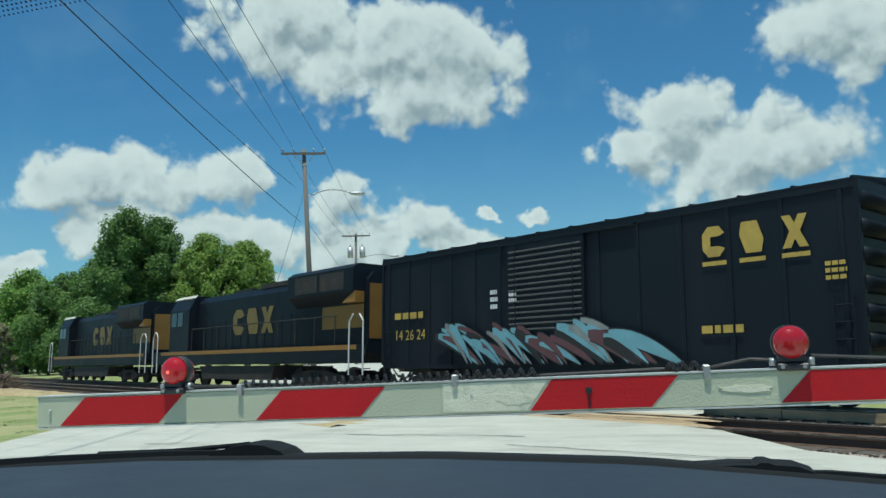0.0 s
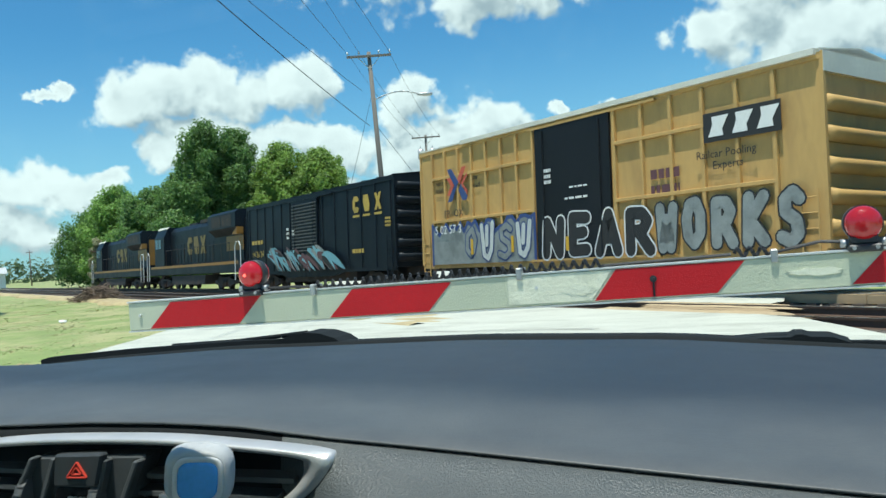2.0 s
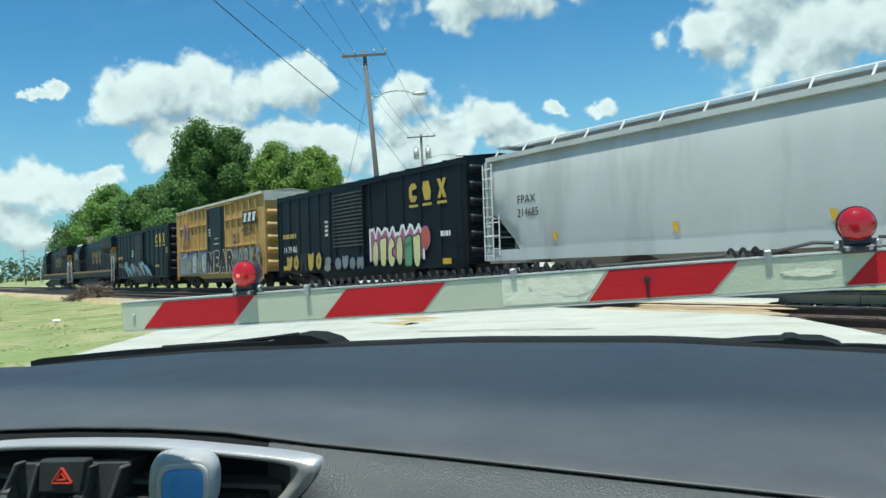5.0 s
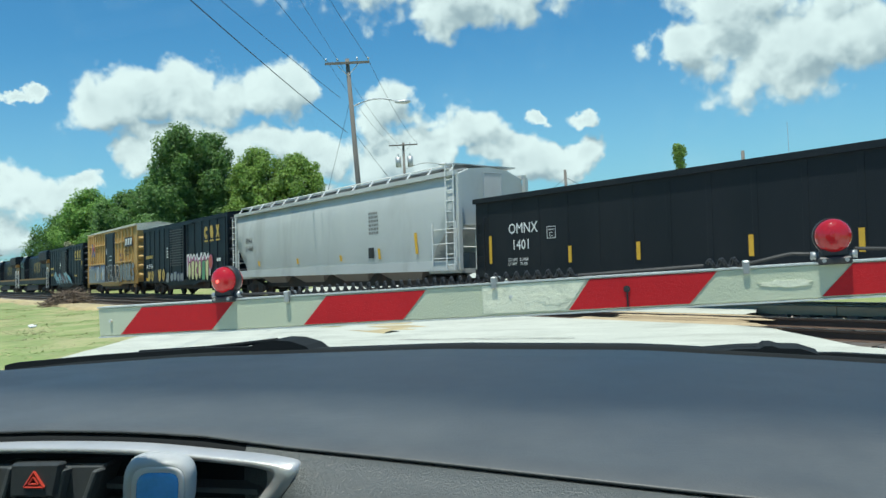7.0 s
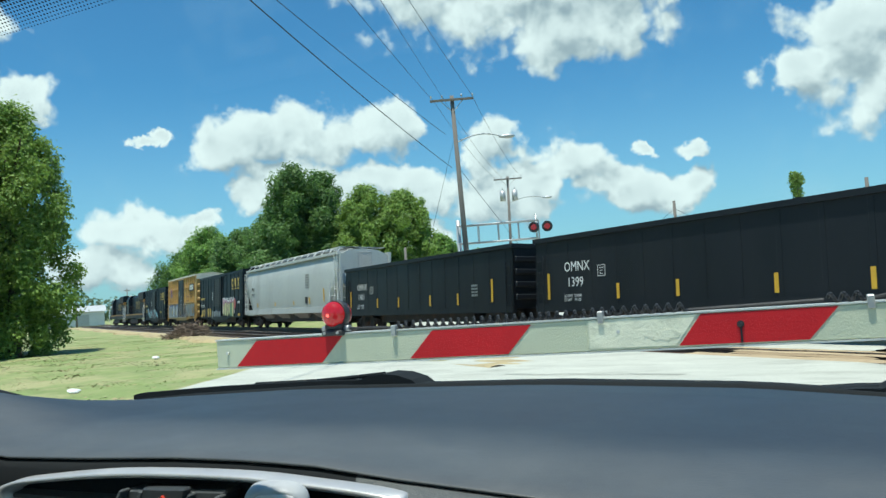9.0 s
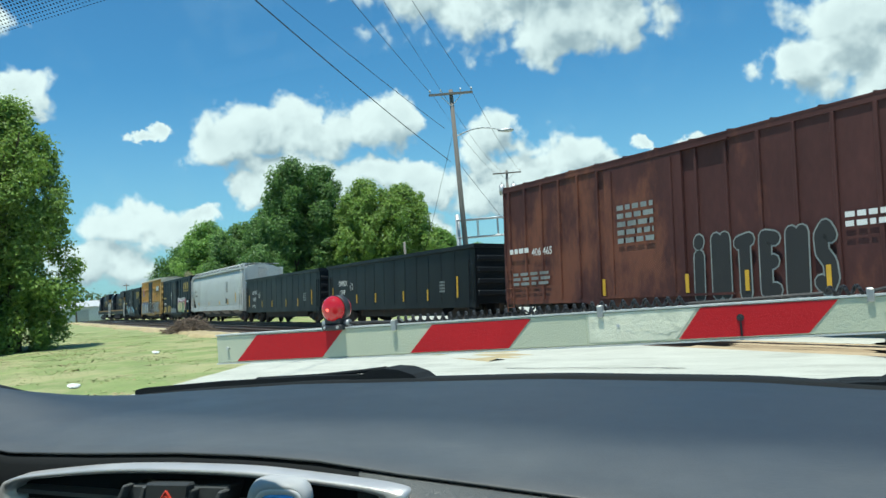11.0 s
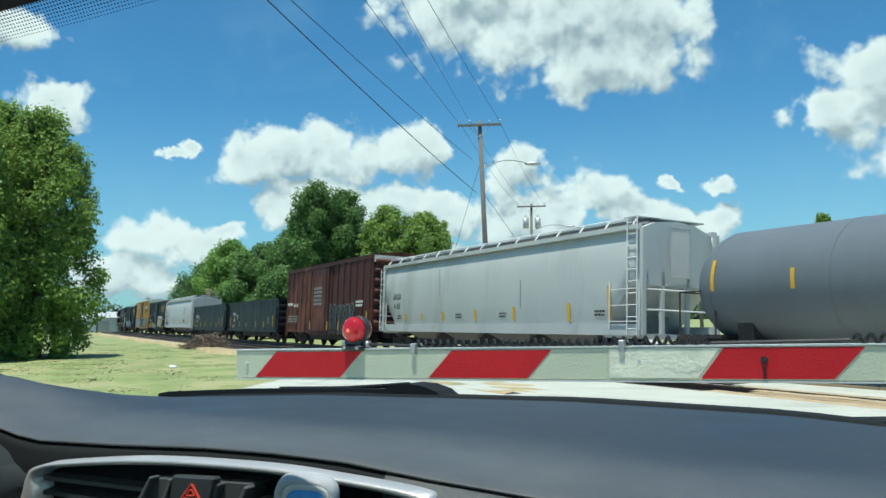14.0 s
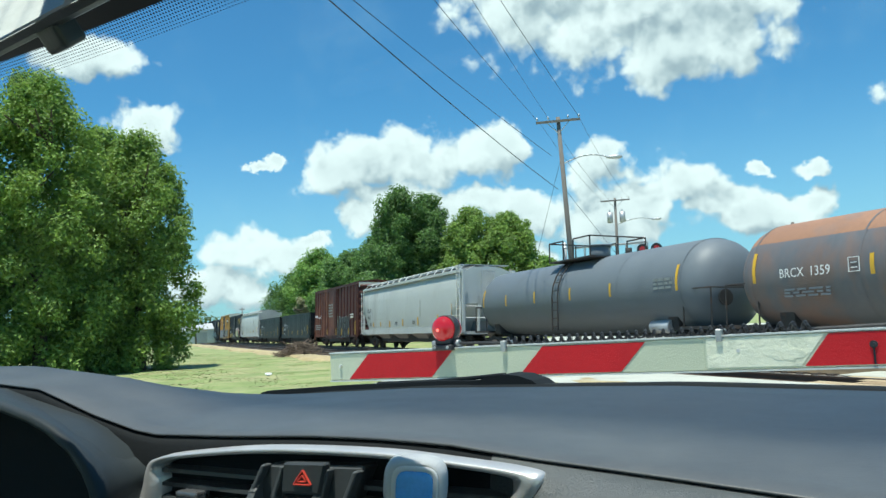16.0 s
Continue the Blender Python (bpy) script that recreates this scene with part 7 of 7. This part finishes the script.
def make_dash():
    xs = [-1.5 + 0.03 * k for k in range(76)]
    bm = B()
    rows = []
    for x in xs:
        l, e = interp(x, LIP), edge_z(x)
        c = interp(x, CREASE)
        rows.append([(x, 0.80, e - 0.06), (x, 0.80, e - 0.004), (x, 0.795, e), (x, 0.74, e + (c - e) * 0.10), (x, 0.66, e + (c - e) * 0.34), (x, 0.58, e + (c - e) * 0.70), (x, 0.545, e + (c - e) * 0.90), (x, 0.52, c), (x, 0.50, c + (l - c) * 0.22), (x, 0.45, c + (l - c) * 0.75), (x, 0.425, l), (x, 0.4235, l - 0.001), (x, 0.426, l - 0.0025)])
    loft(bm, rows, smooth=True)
    part("dash_top", bm, M["dash"], car, "dark dashboard top, light painted on its near band")
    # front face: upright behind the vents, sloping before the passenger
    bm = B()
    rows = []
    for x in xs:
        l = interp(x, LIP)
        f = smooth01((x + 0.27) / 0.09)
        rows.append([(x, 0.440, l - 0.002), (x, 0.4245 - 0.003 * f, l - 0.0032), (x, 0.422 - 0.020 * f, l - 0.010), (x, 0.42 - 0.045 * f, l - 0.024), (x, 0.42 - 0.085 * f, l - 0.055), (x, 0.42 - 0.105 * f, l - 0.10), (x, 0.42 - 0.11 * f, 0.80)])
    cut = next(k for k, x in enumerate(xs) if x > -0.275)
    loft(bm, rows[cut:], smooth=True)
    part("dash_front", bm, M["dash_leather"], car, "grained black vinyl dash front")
    # the panel's black includes the shade that lies below the pad's lip
    bm = B()
    loft(bm, rows[:cut + 1], smooth=True)
    part("centre_panel", bm, M["rubber"], car, "black panel behind the vents, shade of the lip in its colour")
    # vent cluster: silver frame, dark wells, slats
    outer = [(-0.672, 1.050), (-0.613, 1.083), (-0.597, 1.105), (-0.589, 1.126), (-0.578, 1.134), (-0.545, 1.1395), (-0.457, 1.1475), (-0.354, 1.1495), (-0.289, 1.1465), (-0.240, 1.1425), (-0.229, 1.1375), (-0.238, 1.124), (-0.272, 1.097), (-0.31, 1.06)]
    inner = [(-0.602, 1.050), (-0.582, 1.078), (-0.574, 1.113), (-0.577, 1.125), (-0.570, 1.130), (-0.545, 1.1350), (-0.457, 1.1425), (-0.354, 1.1445), (-0.289, 1.1415), (-0.252, 1.1385), (-0.246, 1.1345), (-0.252, 1.122), (-0.285, 1.097), (-0.325, 1.06)]
    outer, inner = rounded_path(outer), rounded_path(inner)
    bm = B()
    y0 = 0.404
    rows = []
    for (a, b), (c, d) in zip(outer, inner):
        rows.append([(a, y0 + 0.014, b), (a, y0 + 0.002, b - 0.001), ((a + c) / 2, y0, (b + d) / 2), (c, y0 + 0.003, d), (c, y0 + 0.026, d)])
    loft(bm, rows, smooth=True)
    part("vent_trim", bm, M["trim"], car, "satin silver vent surround")
    bm = B()
    prism(bm, inner[::-1], y0 + 0.0225, y0 + 0.03)
    part("vent_well", bm, M["plastic"], car, "black vent recess")
    for k in range(6):
        z = 1.1255 - 0.0110 * k
        for a, b in ((-0.574 - 0.002 * k, -0.452 - 0.009 * k), (-0.362 - 0.008 * k, -0.255 - 0.012 * k)):
            bm = B()
            loft(bm, [[(x, y0 + 0.006, z - 0.003), (x, y0 + 0.006, z), (x, y0 + 0.022, z + 0.003), (x, y0 + 0.022, z)] for x in (a, b)], close=True)
            part("vent_slat", bm, M["slat"], car)
    # slanting centre stack between the vents
    bm = B()
    prism(bm, [(-0.447, 1.136), (-0.357, 1.139), (-0.398, 1.06), (-0.500, 1.06)], y0 + 0.001, y0 + 0.024)
    bevel(bm, 0.002, 1)
    part("vent_divider", bm, M["console"], car)
    for top, low in ((-0.4455, -0.4975), (-0.4270, -0.4620), (-0.3850, -0.4130), (-0.3600, -0.4005)):
        bm = B()
        prism(bm, [(top - 0.0022, 1.1365), (top + 0.0022, 1.1365), (low + 0.0022, 1.0605), (low - 0.0022, 1.0605)], y0 - 0.005, y0 + 0.003)
        bevel(bm, 0.001, 1)
        part("divider_rail", bm, M["slat"], car)
    bm = B()
    prism(bm, [(-0.424, 1.1395), (-0.384, 1.141), (-0.391, 1.1195), (-0.427, 1.1185)], y0 - 0.007, y0)
    bevel(bm, 0.0015, 1)
    button = part("hazard_button", bm, M["plastic"], car, "black hazard button with red triangle")
    bm = B()
    for a, b in (((-0.415, 1.1245), (-0.404, 1.1365)), ((-0.404, 1.1365), (-0.3955, 1.1250)), ((-0.3955, 1.1250), (-0.415, 1.1245)), ((-0.410, 1.127), (-0.4045, 1.1325)), ((-0.4045, 1.1325), (-0.4005, 1.1275)), ((-0.4005, 1.1275), (-0.410, 1.127))):
        a, b = ((-0.405 + 0.8 * (p[0] + 0.405), 1.1295 + 0.8 * (p[1] - 1.1295)) for p in (a, b))
        cyl(bm, (a[0], y0 - 0.0075, a[1]), (b[0], y0 - 0.0075, b[1]), 0.0009, 6)
    part("warning_triangle", bm, M["hazard_red"], button, "red printed triangle")
    bm = B()
    prism(bm, [(-0.428, 1.1165), (-0.393, 1.117), (-0.412, 1.062), (-0.455, 1.062)], y0 - 0.002, y0 + 0.004)
    panel = part("indicator_panel", bm, M["gloss"], car, "gloss black indicator panel")
    lettering("airbag_label", "PASS\nAIR BAG", 0.0066, -0.411, y0 - 0.0035, 1.1075, M["white"], panel, "small white print", 1.0, None, True)
    for x in (-0.4560, -0.3940):
        bm = B()
        cyl(bm, (x - 0.0035, y0 + 0.007, 1.1075), (x + 0.0035, y0 + 0.007, 1.1075), 0.0165, 28)
        wheel = part("thumb_wheel", bm, M["slat"], car, "ribbed grey thumb wheel")
        for k in range(20):
            a = k / 20 * math.tau
            bm = B()
            cyl(bm, (x - 0.0033, y0 + 0.007 + 0.0166 * math.cos(a), 1.1075 + 0.0166 * math.sin(a)), (x + 0.0033, y0 + 0.007 + 0.0166 * math.cos(a), 1.1075 + 0.0166 * math.sin(a)), 0.0007, 5)
            part("rib", bm, M["chrome_dark"], wheel)
    for x, z, w in ((-0.533, 1.1085, 0.0125), (-0.341, 1.1135, 0.005)):
        bm = B()
        bx(bm, x - w, x + w, y0 - 0.004, y0 + 0.01, z - 0.0028, z + 0.0028)
        bevel(bm, 0.002, 2)
        part("vent_tab", bm, M["chrome_dark"], car)


make_dash()


def rounded(bm, w, d, h, cut):
    bx(bm, -w / 2, w / 2, -d / 2, d / 2, -h / 2, h / 2)
    bevel(bm, cut, 4)


def soft_square(w, h, y, n=36, power=3.2):
    out = []
    for k in range(n):
        a = k / n * math.tau
        c, d = math.cos(a), math.sin(a)
        out.append((math.copysign(abs(c) ** (2 / power), c) * w / 2, y, math.copysign(abs(d) ** (2 / power), d) * h / 2))
    return out


def make_freshener():
    ob = thing("air_freshener", "grey plastic vent air freshener with blue gel window", "air freshener")
    ob.matrix_world = pose(-0.2925, 0.374, 1.1375, 0, 6, 30)
    bm = B()
    loft(bm, [soft_square(0.0375 * k, 0.0345 * k, y) for k, y in ((0.55, 0.014), (0.86, 0.012), (1.0, 0.004), (0.99, -0.003), (0.90, -0.009), (0.80, -0.0115))], close=True, smooth=True)
    part("shell", bm, M["shell_white"], ob)
    bm = B()
    loft(bm, [soft_square(0.0268 * k, 0.0252 * k, y, power=4) for k, y in ((1.0, -0.0105), (1.0, -0.0125), (0.93, -0.0135), (0.80, -0.0125))], close=True, smooth=True)
    part("window_rim", bm, M["white"], ob).location = (0.0005, 0.0, 0.0)
    bm = B()
    loft(bm, [soft_square(0.0212 * k, 0.0198 * k, y, power=4) for k, y in ((1.0, -0.0125), (1.0, -0.0138), (0.9, -0.0146), (0.6, -0.0150))], close=True, smooth=True)
    part("gel_window", bm, M["gel"], ob, "translucent blue gel").location = (0.0005, 0.0, 0.0)
    bm = B()
    bx(bm, -0.006, 0.006, 0.010, 0.045, -0.014, 0.008)
    part("vent_clip", bm, M["plastic"], ob)


make_freshener()


def make_cluster():
    """Hood round the instruments: a foot on the dash, a rounded ridge nearer the driver, a hollow behind."""
    foot = [(-1.10, 1.06), (-1.06, 1.15), (-0.95, 1.188), (-0.84, 1.188), (-0.758, 1.173), (-0.706, 1.158), (-0.657, 1.142), (-0.620, 1.129), (-0.606, 1.121), (-0.604, 1.110), (-0.614, 1.093), (-0.638, 1.073), (-0.672, 1.050)]
    ridge = [(-1.03, 1.06), (-0.98, 1.15), (-0.88, 1.188), (-0.76, 1.188), (-0.676, 1.172), (-0.648, 1.164), (-0.616, 1.150), (-0.597, 1.134), (-0.588, 1.122), (-0.584, 1.110), (-0.584, 1.095), (-0.590, 1.080), (-0.602, 1.050)]
    rows = []
    for (a, b), (c, d) in zip(foot, ridge):
        rows.append([(a, 0.424, b), (a, 0.410, b), (a * 0.72 + c * 0.28, 0.396, b * 0.72 + d * 0.28), (a * 0.36 + c * 0.64, 0.377, b * 0.36 + d * 0.64), (c, 0.360, d), (c - 0.004, 0.357, d - 0.003), (c - 0.010, 0.360, d - 0.006), (c - 0.016, 0.372, d - 0.010), (c - 0.020, 0.46, d - 0.012)])
    bm = B()
    loft(bm, rows, smooth=True)
    part("instrument_hood", bm, M["hoodskin"], car, "curved hood round the instruments")
    bm = B()
    prism(bm, [(-1.08, 1.03), (-0.59, 1.03), (-0.60, 1.12), (-0.65, 1.150), (-0.85, 1.175), (-1.03, 1.15)], 0.44, 0.45)
    part("instrument_panel", bm, M["plastic"], car, "dark glossy instrument panel")


make_cluster()

BASE = Vector((0, 0.84, 1.085))
HEAD = Vector((0, 0.30, 1.455))


def glass_point(x, f):
    """A point of the windscreen, f from its base to its head."""
    p = BASE + (HEAD - BASE) * f
    bow = 0.10 * ((x + 0.4) / 0.75) ** 2
    return Vector((x, p.y - bow * (0.6 + 0.4 * f), p.z + 0.008 * math.sin(math.pi * f)))


def frit_material():
    m = bpy.data.materials.new("dotted_black_frit")
    m.use_nodes = True
    t = m.node_tree
    b = t.nodes["Principled BSDF"]
    b.inputs["Base Color"].default_value = (0.012, 0.012, 0.014, 1)
    b.inputs["Roughness"].default_value = 0.5
    return m


M["frit"] = frit_material()


def make_screen():
    xs = [-1.15 + 0.05 * k for k in range(31)]
    bm = B()
    loft(bm, [[glass_point(x, k / 8) for k in range(9)] for x in xs], smooth=True)
    pane = part("windscreen", bm, M["pane"], car, "clear raked windscreen")
    pane.visible_shadow = False
    # printed dots along the head of the glass, and the solid band above
    n_up = (HEAD - BASE).normalized()
    out = Vector((0, -n_up.z, n_up.y)) * -0.0015
    vs, fs = [], []
    row = 0
    f = 0.945
    while f < 0.985:
        x = -0.80 + (0.0014 if row % 2 else 0)
        grow = 0.0005 + 0.0005 * (f - 0.945) / 0.04
        while x < -0.12:
            edge = 0.945 + 0.02 * smooth01((x + 0.20) / 0.1)
            if f > edge:
                c = glass_point(x, f) + Vector((0, -0.001, -0.0015))
                k = len(vs)
                for j in range(6):
                    a = j * math.tau / 6
                    vs.append(tuple(c + Vector((math.cos(a) * grow, 0, 0)) + n_up * (math.sin(a) * grow)))
                fs.append(tuple(range(k, k + 6)))
            x += 0.0028
        f += 0.0038
        row += 1
    me = bpy.data.meshes.new("frit_dots")
    me.from_pydata(vs, [], fs)
    me.materials.append(M["frit"])
    tagged(part("frit_dots", me, None, car, "black printed dots on the glass"), kind="stuff")
    bm = B()
    loft(bm, [[glass_point(x, q) + Vector((0, -0.002, -0.002)) for q in (0.98, 1.0, 1.04)] for x in xs])
    part("frit_band", bm, M["frit"], car)
    # unseen roof, sides and back that close the cabin; the side windows stay open
    # the lining greys are pale so that light bounces onto the dash front
    bm = B()
    loft(bm, [[glass_point(x, 1.02) + Vector((0, 0, 0.0)), Vector((x, 0.0, 1.50)), Vector((x, -1.2, 1.50)), Vector((x, -1.9, 1.40))] for x in xs])
    part("roof_lining", bm, M["headliner"], car)
    bm = B()
    loft(bm, [[glass_point(x, 1.02) + Vector((0, 0, 0.03)), Vector((x, 0.0, 1.53)), Vector((x, -1.2, 1.53)), Vector((x, -1.9, 1.43))] for x in xs])
    part("roof_panel", bm, M["grey_plastic"], car)
    for x in (-1.30, 0.52):
        bm = B()
        bx(bm, x - 0.04, x + 0.04, -1.9, 0.42, 0.35, 1.05)
        bx(bm, x - 0.04, x + 0.04, -1.9, 0.30, 1.43, 1.52)
        bx(bm, x - 0.04, x + 0.04, -0.75, -0.6, 1.05, 1.43)
        part("door_shell", bm, M["cabin"], car, "unseen door lining, pale to bounce light")
    bm = B()
    bx(bm, -1.3, 0.5, -1.95, -1.88, 0.35, 1.1)
    bx(bm, -1.3, 0.5, -1.9, 0.42, -0.02, 0.36)
    part("cabin_tub", bm, M["cabin"], car, "unseen cabin floor and rear wall, pale to bounce light")


make_screen()


def make_mirror():
    ob = thing("rear_view_mirror", "black framed rear-view mirror on the windscreen", "mirror")
    ob.matrix_world = pose(-0.456, 0.223, 1.438, 38, 0, -3)
    bm = B()
    rounded(bm, 0.212, 0.051, 0.066, 0.010)
    part("housing", bm, M["plastic"], ob)
    bm = B()
    rounded(bm, 0.200, 0.004, 0.053, 0.0018)
    glass = bpy.data.materials.new("mirror_glass")
    glass.use_nodes = True
    b = glass.node_tree.nodes["Principled BSDF"]
    b.inputs["Base Color"].default_value = (0.85, 0.87, 0.87, 1)
    b.inputs["Metallic"].default_value, b.inputs["Roughness"].default_value = 1.0, 0.02
    part("mirror_glass", bm, glass, ob).location = (0, -0.0250, 0)
    bm = B()
    cyl(bm, (0.03, 0.028, 0.01), (0.03, 0.075, 0.06), 0.012, 12)
    part("stalk", bm, M["plastic"], ob)
    bm = B()
    rounded(bm, 0.02, 0.016, 0.016, 0.004)
    part("tilt_lever", bm, M["plastic"], ob).location = (0.042, -0.015, -0.037)


make_mirror()


def make_wipers():
    y = 0.845
    # strip of black cowl at the foot of the glass
    bm = B()
    rows = []
    for k in range(60):
        x = -1.35 + 0.035 * k
        e = 1.255 - (1.255 - edge_z(x)) * 1.055
        rows.append([(x, 0.815, e - 0.06), (x, 0.82, e + 0.0055), (x, 0.86, e + 0.0040), (x, 0.98, e - 0.06), (x, 1.0, e - 0.2)])
    loft(bm, rows, smooth=True)
    part("cowl", bm, M["rubber"], car, "black cowl below the windscreen")
    for name, path, arm, knuckle in (
            ("wiper", [(-0.915, 1.1385), (-0.90, 1.1415), (-0.76, 1.1490), (-0.60, 1.1545), (-0.50, 1.1550)], [(-0.70, 1.1525), (-0.60, 1.1555), (-0.535, 1.160), (-0.50, 1.163)], [(-0.556, 1.146), (-0.54, 1.1535), (-0.52, 1.1605), (-0.495, 1.1645), (-0.475, 1.163), (-0.455, 1.157), (-0.443, 1.1485), (-0.443, 1.14), (-0.556, 1.14)]),
            ("wiper", [(-0.06, 1.1365), (0.10, 1.134), (0.30, 1.118)], [(-0.02, 1.139), (0.03, 1.141)], [(-0.036, 1.134), (-0.022, 1.1405), (0.013, 1.1425), (0.033, 1.1425), (0.037, 1.1448), (0.044, 1.1448), (0.05, 1.1425), (0.069, 1.1415), (0.085, 1.1355), (0.085, 1.125), (-0.036, 1.125)])):
        wiper = thing(name, "black windscreen wiper parked at the foot of the glass", "wiper", "wipers")
        bm = B()
        for (a, b), (c, d) in zip(path, path[1:]):
            loft(bm, [[(px, y + u, pz + v) for u, v in ((-0.006, -0.010), (0.006, -0.010), (0.005, 0.002), (-0.005, 0.002))] for px, pz in ((a, b), (c, d))], close=True)
        part("blade", bm, M["rubber"], wiper)
        bm = B()
        tube(bm, [(a, y + 0.005, b) for a, b in arm], 0.0026, 8)
        part("arm", bm, M["rubber"], wiper)
        bm = B()
        prism(bm, knuckle[::-1], y - 0.012, y + 0.03)
        part("arm_cover", bm, M["rubber"], wiper, "black moulded pivot cover")


make_wipers()


# ---- motion ----
def motions():
    for ob, start in train:
        rows = []
        for k in range(17):
            t = float(k)
            s = start + SPEED * t + GAIN * t * t
            rows.append((t, pose(TRACK_X + ALONG.x * s, TRACK_Y + ALONG.y * s, TRACK_Z, CANT, 0, TRACK_TURN)))
        walk(ob, rows)
    # wheelsets roll on the rails
    for ob, place in turning:
        rows = []
        for k in range(241):
            t = k / 15
            run = SPEED * t + GAIN * t * t
            rows.append((t, pose(place, 0, 0.44, 0, -math.degrees(run / 0.445), 0)))
        walk(ob, rows)


motions()
